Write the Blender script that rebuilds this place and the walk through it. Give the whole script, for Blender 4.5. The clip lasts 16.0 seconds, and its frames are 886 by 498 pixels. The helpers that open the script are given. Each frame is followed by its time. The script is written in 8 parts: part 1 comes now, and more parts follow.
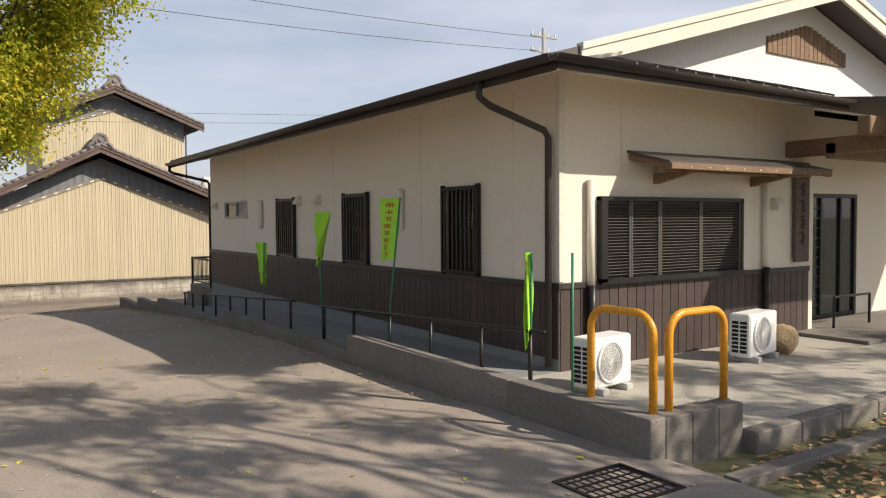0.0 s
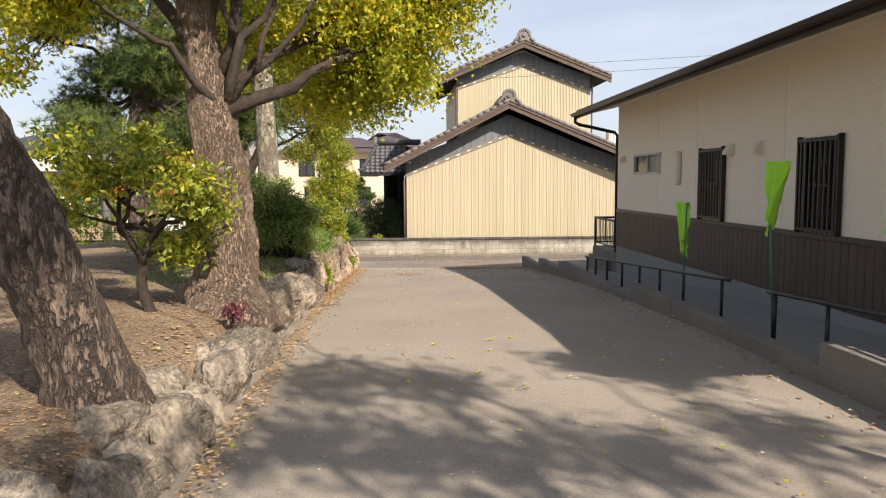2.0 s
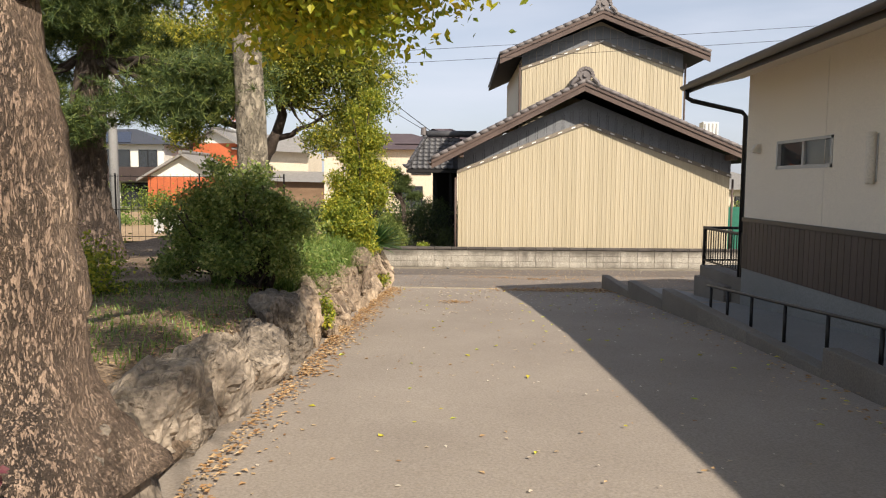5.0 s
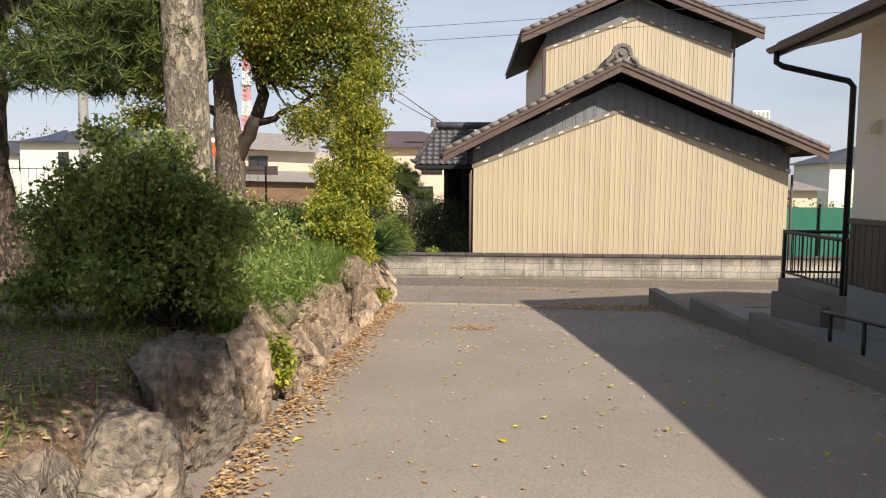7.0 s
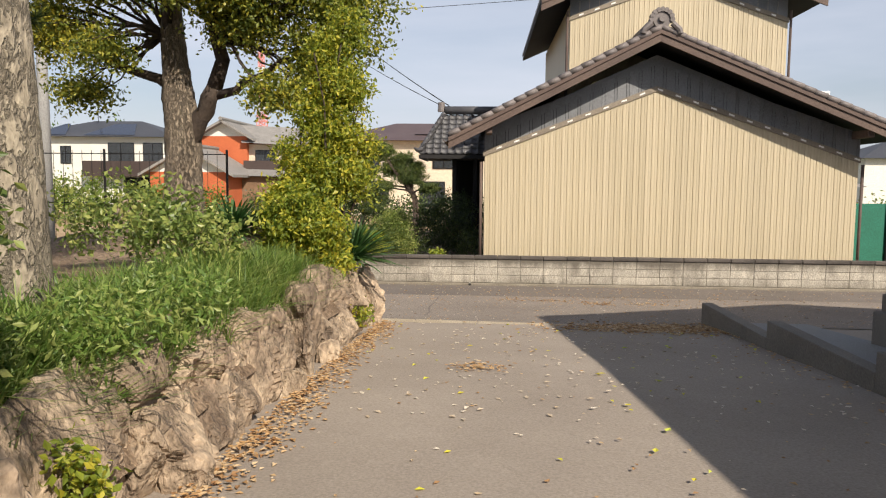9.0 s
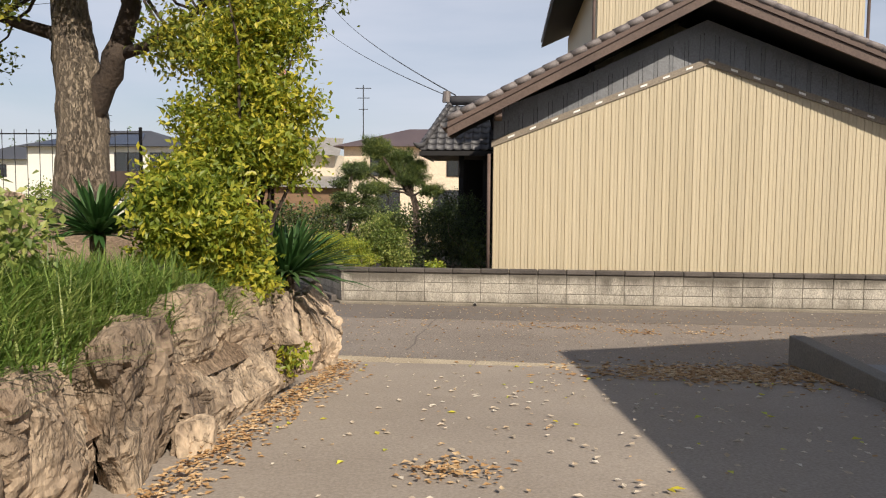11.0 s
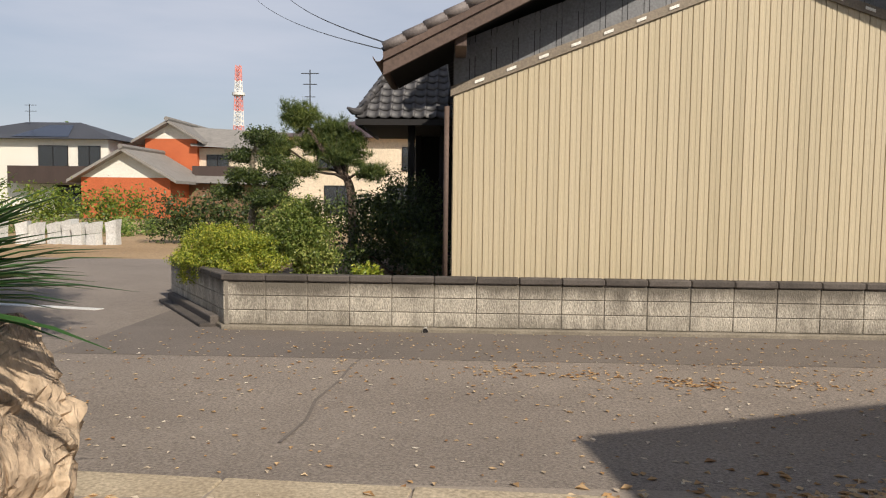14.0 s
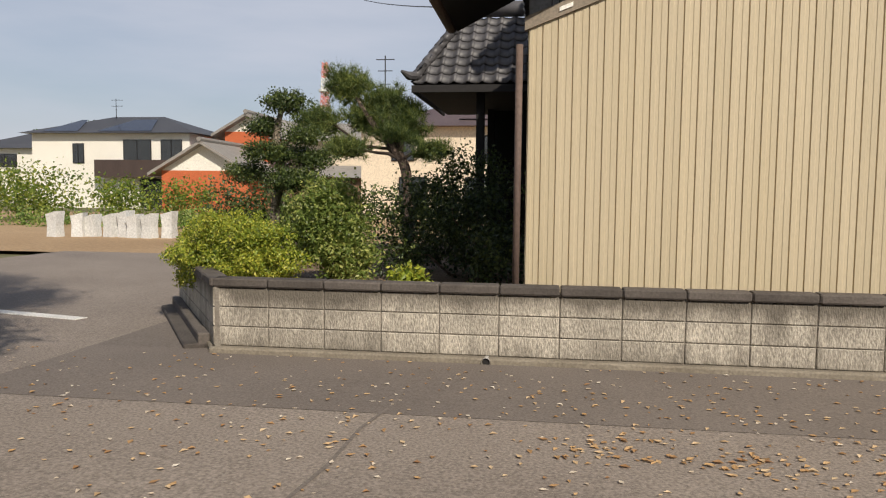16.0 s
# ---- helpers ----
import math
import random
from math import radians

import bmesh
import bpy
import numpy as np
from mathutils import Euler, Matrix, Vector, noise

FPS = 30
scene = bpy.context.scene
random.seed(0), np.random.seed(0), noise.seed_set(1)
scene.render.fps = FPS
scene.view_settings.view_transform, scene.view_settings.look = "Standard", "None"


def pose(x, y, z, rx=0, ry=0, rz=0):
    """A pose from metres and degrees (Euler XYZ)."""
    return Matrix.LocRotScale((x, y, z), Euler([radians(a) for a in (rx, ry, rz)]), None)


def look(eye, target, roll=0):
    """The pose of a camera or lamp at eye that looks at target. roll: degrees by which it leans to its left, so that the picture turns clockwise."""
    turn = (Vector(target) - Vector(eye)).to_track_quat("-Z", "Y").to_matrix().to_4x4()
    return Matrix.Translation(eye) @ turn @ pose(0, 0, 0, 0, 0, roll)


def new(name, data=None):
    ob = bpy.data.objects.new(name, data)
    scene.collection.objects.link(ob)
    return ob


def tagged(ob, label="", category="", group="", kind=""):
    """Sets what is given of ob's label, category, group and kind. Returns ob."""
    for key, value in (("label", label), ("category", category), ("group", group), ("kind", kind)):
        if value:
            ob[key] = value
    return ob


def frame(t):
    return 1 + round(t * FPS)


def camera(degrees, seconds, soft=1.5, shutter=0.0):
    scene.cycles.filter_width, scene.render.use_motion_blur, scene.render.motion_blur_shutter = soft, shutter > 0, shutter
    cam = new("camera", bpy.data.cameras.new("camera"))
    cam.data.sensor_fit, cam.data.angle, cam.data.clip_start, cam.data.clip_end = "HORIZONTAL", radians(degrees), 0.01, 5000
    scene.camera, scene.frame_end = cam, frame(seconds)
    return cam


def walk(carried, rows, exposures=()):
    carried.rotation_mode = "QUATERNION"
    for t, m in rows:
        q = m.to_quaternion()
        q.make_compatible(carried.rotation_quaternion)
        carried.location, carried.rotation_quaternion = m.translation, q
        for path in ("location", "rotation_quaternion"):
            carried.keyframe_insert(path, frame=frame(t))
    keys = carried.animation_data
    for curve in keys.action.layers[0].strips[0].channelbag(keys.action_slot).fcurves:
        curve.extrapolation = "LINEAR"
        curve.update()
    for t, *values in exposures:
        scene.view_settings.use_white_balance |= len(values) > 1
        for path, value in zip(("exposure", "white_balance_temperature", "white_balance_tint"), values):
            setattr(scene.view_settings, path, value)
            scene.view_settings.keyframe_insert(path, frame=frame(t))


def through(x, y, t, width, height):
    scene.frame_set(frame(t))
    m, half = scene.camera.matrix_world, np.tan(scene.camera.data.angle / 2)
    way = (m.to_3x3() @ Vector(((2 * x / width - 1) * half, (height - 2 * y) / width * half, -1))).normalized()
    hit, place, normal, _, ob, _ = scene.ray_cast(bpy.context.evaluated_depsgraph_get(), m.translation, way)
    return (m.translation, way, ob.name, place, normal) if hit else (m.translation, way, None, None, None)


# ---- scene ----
cam = camera(61.7, 16.0, soft=1.15)
PATH = [
    (0, (0.307, 0.653, 1.716), (1.409, 2.32, 1.638), -0.4),
    (0.5, (0.517, 1.114, 1.69), (1.272, 2.963, 1.578), -0.4),
    (1, (0.638, 1.69, 1.676), (1.056, 3.64, 1.528), -0.5),
    (1.5, (0.758, 2.315, 1.67), (0.989, 4.294, 1.495), -0.4),
    (2, (0.841, 3.009, 1.653), (0.958, 4.997, 1.472), -0.3),
    (2.5, (0.962, 3.715, 1.636), (1.008, 5.706, 1.456), -0.4),
    (3, (0.995, 4.439, 1.628), (1.005, 6.43, 1.445), -0.1),
    (3.5, (1.039, 5.142, 1.617), (1.033, 7.134, 1.435), -0.1),
    (4, (1.053, 5.884, 1.602), (1.032, 7.876, 1.423), -0.1),
    (4.2, (1.054, 6.177, 1.597), (1.032, 8.169, 1.417), 0.1),
    (6.5, (0.963, 9.436, 1.424), (0.911, 11.428, 1.252), 0.4),
    (7, (0.939, 10.133, 1.399), (0.877, 12.124, 1.227), 0.4),
    (7.5, (0.953, 10.818, 1.379), (0.884, 12.809, 1.207), 0.5),
    (8, (0.988, 11.51, 1.339), (0.91, 13.501, 1.165), 0.5),
    (8.5, (1.038, 12.157, 1.31), (0.95, 14.147, 1.135), 0.4),
    (8.7, (1.043, 12.407, 1.297), (0.949, 14.396, 1.115), 0.5),
    (10.8, (1.286, 15.47, 0.993), (1.126, 17.459, 0.856), 0.0),
    (11, (1.29, 15.769, 0.979), (1.129, 17.757, 0.835), 0.4),
    (11.5, (1.256, 16.512, 0.92), (1.103, 18.501, 0.78), 0.4),
    (12, (1.204, 17.211, 0.862), (1.061, 19.201, 0.723), 0.4),
    (12.5, (1.167, 17.897, 0.798), (1.032, 19.887, 0.66), 0.5),
    (13, (1.151, 18.585, 0.74), (1.049, 20.578, 0.606), 0.6),
    (13.5, (1.184, 19.282, 0.678), (1.121, 21.277, 0.55), 0.7),
    (14, (1.241, 19.941, 0.614), (1.187, 21.936, 0.481), 0.7),
    (14.5, (1.29, 20.59, 0.578), (1.23, 22.584, 0.438), 0.7),
    (15, (1.338, 21.232, 0.538), (1.27, 23.226, 0.395), 0.8),
    (15.5, (1.331, 21.844, 0.49), (1.215, 23.835, 0.347), 0.8),
    (16, (1.287, 22.403, 0.464), (1.01, 24.378, 0.315), 0.6),
]
walk(cam, [(t, look(eye, target, roll)) for t, eye, target, roll in PATH],
     [(0.0, 0.2), (1.0, 0.46), (2.0, 0.46), (4.0, 0.34), (8.0, 0.2), (12.0, 0.02), (14.0, -0.1), (16.0, -0.18)])

# ---- light ----
SUN = Vector((2.9, -4.5, 4.1)).normalized()
world = bpy.data.worlds.new("sky_world")
scene.world = world
world.use_nodes = True
wn, wl = world.node_tree.nodes, world.node_tree.links
wn.clear()
w_out, w_bg, w_sky = wn.new("ShaderNodeOutputWorld"), wn.new("ShaderNodeBackground"), wn.new("ShaderNodeTexSky")
w_sky.sky_type, w_sky.sun_disc = "NISHITA", False
w_sky.sun_elevation = math.asin(SUN.z)
w_sky.sun_rotation = math.atan2(SUN.x, SUN.y)
w_sky.air_density, w_sky.dust_density, w_sky.ozone_density = 1.0, 1.6, 1.6
w_bg.inputs["Strength"].default_value = 0.09
# thin high cloud veil over the blue
w_co, w_map = wn.new("ShaderNodeTexCoord"), wn.new("ShaderNodeMapping")
w_map.inputs["Scale"].default_value = (1.2, 2.2, 7.0)
w_noise, w_ramp, w_mix = wn.new("ShaderNodeTexNoise"), wn.new("ShaderNodeValToRGB"), wn.new("ShaderNodeMix")
w_noise.inputs["Scale"].default_value, w_noise.inputs["Detail"].default_value = 1.6, 7
w_ramp.color_ramp.elements[0].position, w_ramp.color_ramp.elements[1].position = 0.35, 0.8
w_mix.data_type = "RGBA"
w_mix.inputs["B"].default_value = (7.6, 7.9, 9.0, 1)
w_dim = wn.new("ShaderNodeMath")
w_dim.operation, w_dim.inputs[1].default_value = "MULTIPLY_ADD", 0.5
w_dim.inputs[2].default_value = 0.42
wl.new(w_co.outputs["Generated"], w_map.inputs["Vector"])
wl.new(w_map.outputs["Vector"], w_noise.inputs["Vector"])
wl.new(w_noise.outputs["Fac"], w_ramp.inputs["Fac"])
wl.new(w_ramp.outputs["Color"], w_dim.inputs[0])
# the haze thins towards the zenith
w_sep, w_alt, w_mul = wn.new("ShaderNodeSeparateXYZ"), wn.new("ShaderNodeMapRange"), wn.new("ShaderNodeMath")
w_alt.inputs["From Min"].default_value, w_alt.inputs["From Max"].default_value = 0.3, 0.85
w_alt.inputs["To Min"].default_value, w_alt.inputs["To Max"].default_value = 1.0, 0.1
w_mul.operation = "MULTIPLY"
wl.new(w_co.outputs["Generated"], w_sep.inputs[0])
wl.new(w_sep.outputs["Z"], w_alt.inputs["Value"])
wl.new(w_dim.outputs[0], w_mul.inputs[0])
wl.new(w_alt.outputs["Result"], w_mul.inputs[1])
wl.new(w_mul.outputs[0], w_mix.inputs["Factor"])
wl.new(w_sky.outputs["Color"], w_mix.inputs["A"])
wl.new(w_mix.outputs["Result"], w_bg.inputs["Color"])
wl.new(w_bg.outputs["Background"], w_out.inputs["Surface"])

sun = new("sun", bpy.data.lights.new("sun", "SUN"))
sun.data.energy, sun.data.angle, sun.data.color = 5.0, radians(0.55), (1.0, 0.90, 0.765)
sun.matrix_world = look(SUN * 60, (0, 0, 0))


# ---- materials ----
def material(name, a, b, rough=0.8, big=1.2, fine=30.0, bump=0.25, metal=0.0, contrast=0.5, piece=0.0, dist=0.01, stretch=(1, 1, 1), speck=None, spec=0.5, grain=0.2, crack=0.0):
    """Two colours mixed by coarse noise, darkened by fine grain that also gives relief. piece: change of value from piece to piece."""
    m = bpy.data.materials.new(name)
    m.use_nodes = True
    nt = m.node_tree
    nd, ln = nt.nodes, nt.links
    bsdf = nd["Principled BSDF"]
    co, mp = nd.new("ShaderNodeTexCoord"), nd.new("ShaderNodeMapping")
    mp.inputs["Scale"].default_value = stretch
    info, off = nd.new("ShaderNodeObjectInfo"), nd.new("ShaderNodeVectorMath")
    off.operation = "MULTIPLY_ADD"
    off.inputs[1].default_value = (37, 53, 71)
    ln.new(info.outputs["Random"], off.inputs[0])
    ln.new(co.outputs["Object"], off.inputs[2])
    ln.new(off.outputs[0], mp.inputs["Vector"])
    n1, n2 = nd.new("ShaderNodeTexNoise"), nd.new("ShaderNodeTexNoise")
    n1.inputs["Scale"].default_value, n1.inputs["Detail"].default_value, n1.inputs["Roughness"].default_value = big, 6, 0.6
    n2.inputs["Scale"].default_value, n2.inputs["Detail"].default_value = fine, 5
    for n in (n1, n2):
        ln.new(mp.outputs["Vector"], n.inputs["Vector"])
    r1 = nd.new("ShaderNodeMapRange")
    r1.inputs["From Min"].default_value, r1.inputs["From Max"].default_value = 0.5 - contrast / 2.2, 0.5 + contrast / 2.2
    ln.new(n1.outputs["Fac"], r1.inputs["Value"])
    mix = nd.new("ShaderNodeMix")
    mix.data_type = "RGBA"
    mix.inputs["A"].default_value, mix.inputs["B"].default_value = (*a, 1), (*b, 1)
    ln.new(r1.outputs["Result"], mix.inputs["Factor"])
    r2 = nd.new("ShaderNodeMapRange")
    r2.inputs["From Min"].default_value, r2.inputs["From Max"].default_value = 0.3, 0.7
    r2.inputs["To Min"].default_value, r2.inputs["To Max"].default_value = 1 - grain, 1 + grain
    ln.new(n2.outputs["Fac"], r2.inputs["Value"])
    val = nd.new("ShaderNodeHueSaturation")
    ln.new(mix.outputs["Result"], val.inputs["Color"])
    if piece:
        rp = nd.new("ShaderNodeMapRange")
        rp.inputs["To Min"].default_value, rp.inputs["To Max"].default_value = 1 - piece, 1 + piece
        ln.new(info.outputs["Random"], rp.inputs["Value"])
        mu = nd.new("ShaderNodeMath")
        mu.operation = "MULTIPLY"
        ln.new(rp.outputs["Result"], mu.inputs[0])
        ln.new(r2.outputs["Result"], mu.inputs[1])
        ln.new(mu.outputs[0], val.inputs["Value"])
    else:
        ln.new(r2.outputs["Result"], val.inputs["Value"])
    colour = val.outputs["Color"]
    if speck:
        vo, vr, mx = nd.new("ShaderNodeTexVoronoi"), nd.new("ShaderNodeMapRange"), nd.new("ShaderNodeMix")
        vo.inputs["Scale"].default_value = speck[1]
        vr.inputs["From Min"].default_value, vr.inputs["From Max"].default_value = 0.12, 0.3
        vr.inputs["To Min"].default_value, vr.inputs["To Max"].default_value = speck[2], 0.0
        mx.data_type = "RGBA"
        mx.inputs["B"].default_value = (*speck[0], 1)
        ln.new(mp.outputs["Vector"], vo.inputs["Vector"])
        ln.new(vo.outputs["Distance"], vr.inputs["Value"])
        ln.new(vr.outputs["Result"], mx.inputs["Factor"])
        ln.new(colour, mx.inputs["A"])
        colour = mx.outputs["Result"]
    ln.new(colour, bsdf.inputs["Base Color"])
    rr = nd.new("ShaderNodeMapRange")
    rr.inputs["To Min"].default_value, rr.inputs["To Max"].default_value = max(0.03, rough - 0.1), min(1.0, rough + 0.1)
    ln.new(n1.outputs["Fac"], rr.inputs["Value"])
    ln.new(rr.outputs["Result"], bsdf.inputs["Roughness"])
    bsdf.inputs["Metallic"].default_value = metal
    bsdf.inputs["Specular IOR Level"].default_value = spec
    if bump:
        bp = nd.new("ShaderNodeBump")
        bp.inputs["Strength"].default_value, bp.inputs["Distance"].default_value = bump, dist
        if crack:
            # plated bark or split stone: dark joints between cells, drawn in relief
            vc, cr, ad = nd.new("ShaderNodeTexVoronoi"), nd.new("ShaderNodeMapRange"), nd.new("ShaderNodeMath")
            vc.feature = "DISTANCE_TO_EDGE"
            vc.inputs["Scale"].default_value = crack
            wv, wm = nd.new("ShaderNodeVectorMath"), nd.new("ShaderNodeVectorMath")
            wm.operation, wm.inputs["Scale"].default_value = "SCALE", 0.22
            ln.new(n2.outputs["Color"], wm.inputs[0])
            ln.new(mp.outputs["Vector"], wv.inputs[0])
            ln.new(wm.outputs[0], wv.inputs[1])
            ln.new(wv.outputs[0], vc.inputs["Vector"])
            cr.inputs["From Max"].default_value = 0.16
            ln.new(vc.outputs["Distance"], cr.inputs["Value"])
            ad.operation = "MULTIPLY_ADD"
            ad.inputs[1].default_value = 1.6
            ln.new(cr.outputs["Result"], ad.inputs[0])
            ln.new(n2.outputs["Fac"], ad.inputs[2])
            ln.new(ad.outputs[0], bp.inputs["Height"])
            dk, dm = nd.new("ShaderNodeMapRange"), nd.new("ShaderNodeMix")
            dk.inputs["From Max"].default_value, dk.inputs["To Min"].default_value, dk.inputs["To Max"].default_value = 0.07, 0.4, 0.0
            ln.new(vc.outputs["Distance"], dk.inputs["Value"])
            dm.data_type = "RGBA"
            dm.inputs["B"].default_value = (a[0] * 0.3, a[1] * 0.3, a[2] * 0.3, 1)
            ln.new(dk.outputs["Result"], dm.inputs["Factor"])
            ln.new(colour, dm.inputs["A"])
            ln.new(dm.outputs["Result"], bsdf.inputs["Base Color"])
        else:
            ln.new(n2.outputs["Fac"], bp.inputs["Height"])
        ln.new(bp.outputs["Normal"], bsdf.inputs["Normal"])
    return m


def stained_block(name, pale, dark):
    """Rough split-face block: pale lime bloom broken by dark runs that hang from the coping and creep up from the footing."""
    m = material(name, (pale[0] * 0.62, pale[1] * 0.62, pale[2] * 0.61), pale, 0.95, 6.0, 55, 1.0, contrast=0.7, grain=0.4, stretch=(1.5, 1.5, 0.6), piece=0.1, dist=0.014)
    nt = m.node_tree
    nd, ln = nt.nodes, nt.links
    bsdf = nd["Principled BSDF"]
    old = bsdf.inputs["Base Color"].links[0].from_socket
    geo, sep = nd.new("ShaderNodeNewGeometry"), nd.new("ShaderNodeSeparateXYZ")
    ln.new(geo.outputs["Position"], sep.inputs[0])
    st, run = nd.new("ShaderNodeVectorMath"), nd.new("ShaderNodeTexNoise")
    st.operation, st.inputs[1].default_value = "MULTIPLY", (5.0, 5.0, 1.2)
    ln.new(geo.outputs["Position"], st.inputs[0])
    ln.new(st.outputs[0], run.inputs["Vector"])
    run.inputs["Scale"].default_value, run.inputs["Detail"].default_value, run.inputs["Roughness"].default_value = 1.0, 6, 0.7
    wide = nd.new("ShaderNodeTexNoise")
    wide.inputs["Scale"].default_value, wide.inputs["Detail"].default_value = 1.1, 3
    ln.new(geo.outputs["Position"], wide.inputs["Vector"])
    grow = nd.new("ShaderNodeFloatCurve")
    cv = grow.mapping.curves[0]
    cv.points[0].location, cv.points[1].location = (0.0, 0.62), (1.0, 0.95)
    cv.points.new(0.22, 0.40)
    cv.points.new(0.55, 0.30)
    cv.points.new(0.78, 0.52)
    grow.mapping.update()
    mr = nd.new("ShaderNodeMapRange")
    mr.inputs["From Min"].default_value, mr.inputs["From Max"].default_value = -0.86, -0.33
    ln.new(sep.outputs["Z"], mr.inputs["Value"])
    ln.new(mr.outputs["Result"], grow.inputs["Value"])
    a1, a2, fac = nd.new("ShaderNodeMath"), nd.new("ShaderNodeMath"), nd.new("ShaderNodeMapRange")
    a1.operation = a2.operation = "ADD"
    ln.new(grow.outputs[0], a1.inputs[0])
    ln.new(run.outputs["Fac"], a1.inputs[1])
    ln.new(a1.outputs[0], a2.inputs[0])
    ln.new(wide.outputs["Fac"], a2.inputs[1])
    fac.inputs["From Min"].default_value, fac.inputs["From Max"].default_value = 1.22, 1.72
    fac.inputs["To Max"].default_value = 0.9
    ln.new(a2.outputs[0], fac.inputs["Value"])
    mx = nd.new("ShaderNodeMix")
    mx.data_type = "RGBA"
    mx.inputs["B"].default_value = (*dark, 1)
    ln.new(fac.outputs["Result"], mx.inputs["Factor"])
    ln.new(old, mx.inputs["A"])
    ln.new(mx.outputs["Result"], bsdf.inputs["Base Color"])
    return m


def leaf_material(name, a, b, c, clump=1.5, through=0.35, rough=0.45):
    """Leaves: colour by leaf and by clump, part of the light goes through."""
    m = bpy.data.materials.new(name)
    m.use_nodes = True
    nt = m.node_tree
    nd, ln = nt.nodes, nt.links
    bsdf, out = nd["Principled BSDF"], nd["Material Output"]
    geo, co, no = nd.new("ShaderNodeNewGeometry"), nd.new("ShaderNodeTexCoord"), nd.new("ShaderNodeTexNoise")
    no.inputs["Scale"].default_value, no.inputs["Detail"].default_value = clump, 3
    ln.new(co.outputs["Object"], no.inputs["Vector"])
    ramp = nd.new("ShaderNodeValToRGB")
    el = ramp.color_ramp.elements
    el[0].position, el[0].color = 0.0, (*a, 1)
    el[1].position, el[1].color = 1.0, (*c, 1)
    mid = el.new(0.5)
    mid.color = (*b, 1)
    ad, mr = nd.new("ShaderNodeMath"), nd.new("ShaderNodeMapRange")
    ad.operation = "ADD"
    ln.new(no.outputs["Fac"], ad.inputs[0])
    ln.new(geo.outputs["Random Per Island"], ad.inputs[1])
    mr.inputs["From Min"].default_value, mr.inputs["From Max"].default_value = 0.35, 1.65
    ln.new(ad.outputs[0], mr.inputs["Value"])
    ln.new(mr.outputs["Result"], ramp.inputs["Fac"])
    ln.new(ramp.outputs["Color"], bsdf.inputs["Base Color"])
    bsdf.inputs["Roughness"].default_value = rough
    tr, ms = nd.new("ShaderNodeBsdfTranslucent"), nd.new("ShaderNodeMixShader")
    ln.new(ramp.outputs["Color"], tr.inputs["Color"])
    ms.inputs["Fac"].default_value = through
    ln.new(bsdf.outputs["BSDF"], ms.inputs[1])
    ln.new(tr.outputs["BSDF"], ms.inputs[2])
    ln.new(ms.outputs["Shader"], out.inputs["Surface"])
    return m


def glass_material(name, tint, rough=0.03):
    m = bpy.data.materials.new(name)
    m.use_nodes = True
    b = m.node_tree.nodes["Principled BSDF"]
    b.inputs["Base Color"].default_value = (*tint, 1)
    b.inputs["Roughness"].default_value = rough
    b.inputs["Transmission Weight"].default_value = 0.6
    b.inputs["IOR"].default_value = 1.5
    return m


M_ASPHALT = material("asphalt", (0.275, 0.23, 0.19), (0.385, 0.33, 0.275), 0.92, 0.7, 60, 0.45, grain=0.17, contrast=0.7, dist=0.006, speck=((0.45, 0.41, 0.35), 130, 0.4), spec=0.3)
M_ROAD = material("road_asphalt", (0.205, 0.172, 0.147), (0.295, 0.252, 0.214), 0.92, 0.7, 55, 0.7, grain=0.36, contrast=0.6, dist=0.008, speck=((0.42, 0.39, 0.34), 95, 0.6), spec=0.3)
M_ROAD_DARK = material("patch_asphalt", (0.15, 0.128, 0.112), (0.205, 0.176, 0.154), 0.92, 0.8, 60, 0.6, grain=0.25, contrast=0.6, dist=0.006, speck=((0.3, 0.28, 0.25), 110, 0.4), spec=0.3)
M_SOIL = material("park_soil", (0.13, 0.085, 0.055), (0.33, 0.245, 0.17), 0.97, 1.3, 30, 1.0, contrast=0.5, dist=0.03, speck=((0.5, 0.36, 0.22), 45, 0.6), spec=0.2, grain=0.45)
M_FIELD = material("field_soil", (0.34, 0.23, 0.13), (0.46, 0.33, 0.20), 0.97, 0.15, 12, 0.6, contrast=0.6, dist=0.05, spec=0.2)
M_EARTH = material("far_ground", (0.12, 0.13, 0.06), (0.22, 0.19, 0.11), 0.97, 0.05, 3, 0.5, contrast=0.6, dist=0.05, spec=0.2)
M_CONC = material("concrete", (0.135, 0.118, 0.10), (0.25, 0.225, 0.195), 0.9, 0.9, 55, 0.35, contrast=0.7, dist=0.006)
M_CONC_PALE = material("pale_concrete", (0.33, 0.30, 0.25), (0.47, 0.43, 0.365), 0.9, 1.2, 60, 0.35, contrast=0.7, dist=0.006)
M_RAMP = material("ramp_concrete", (0.20, 0.205, 0.205), (0.27, 0.275, 0.275), 0.85, 0.8, 60, 0.25, contrast=0.6, dist=0.004)
M_BLOCK = stained_block("block_concrete", (0.56, 0.51, 0.43), (0.12, 0.105, 0.085))
M_CAP = material("cap_concrete", (0.045, 0.038, 0.034), (0.15, 0.13, 0.115), 0.95, 2.0, 50, 0.5, contrast=0.6, piece=0.12, dist=0.008)
M_MORTAR = material("mortar", (0.16, 0.14, 0.115), (0.26, 0.235, 0.20), 0.95, 2.0, 60, 0.4)
M_FOOT = material("footing_concrete", (0.17, 0.145, 0.11), (0.30, 0.265, 0.21), 0.95, 2.5, 50, 0.6, contrast=0.6, dist=0.012)
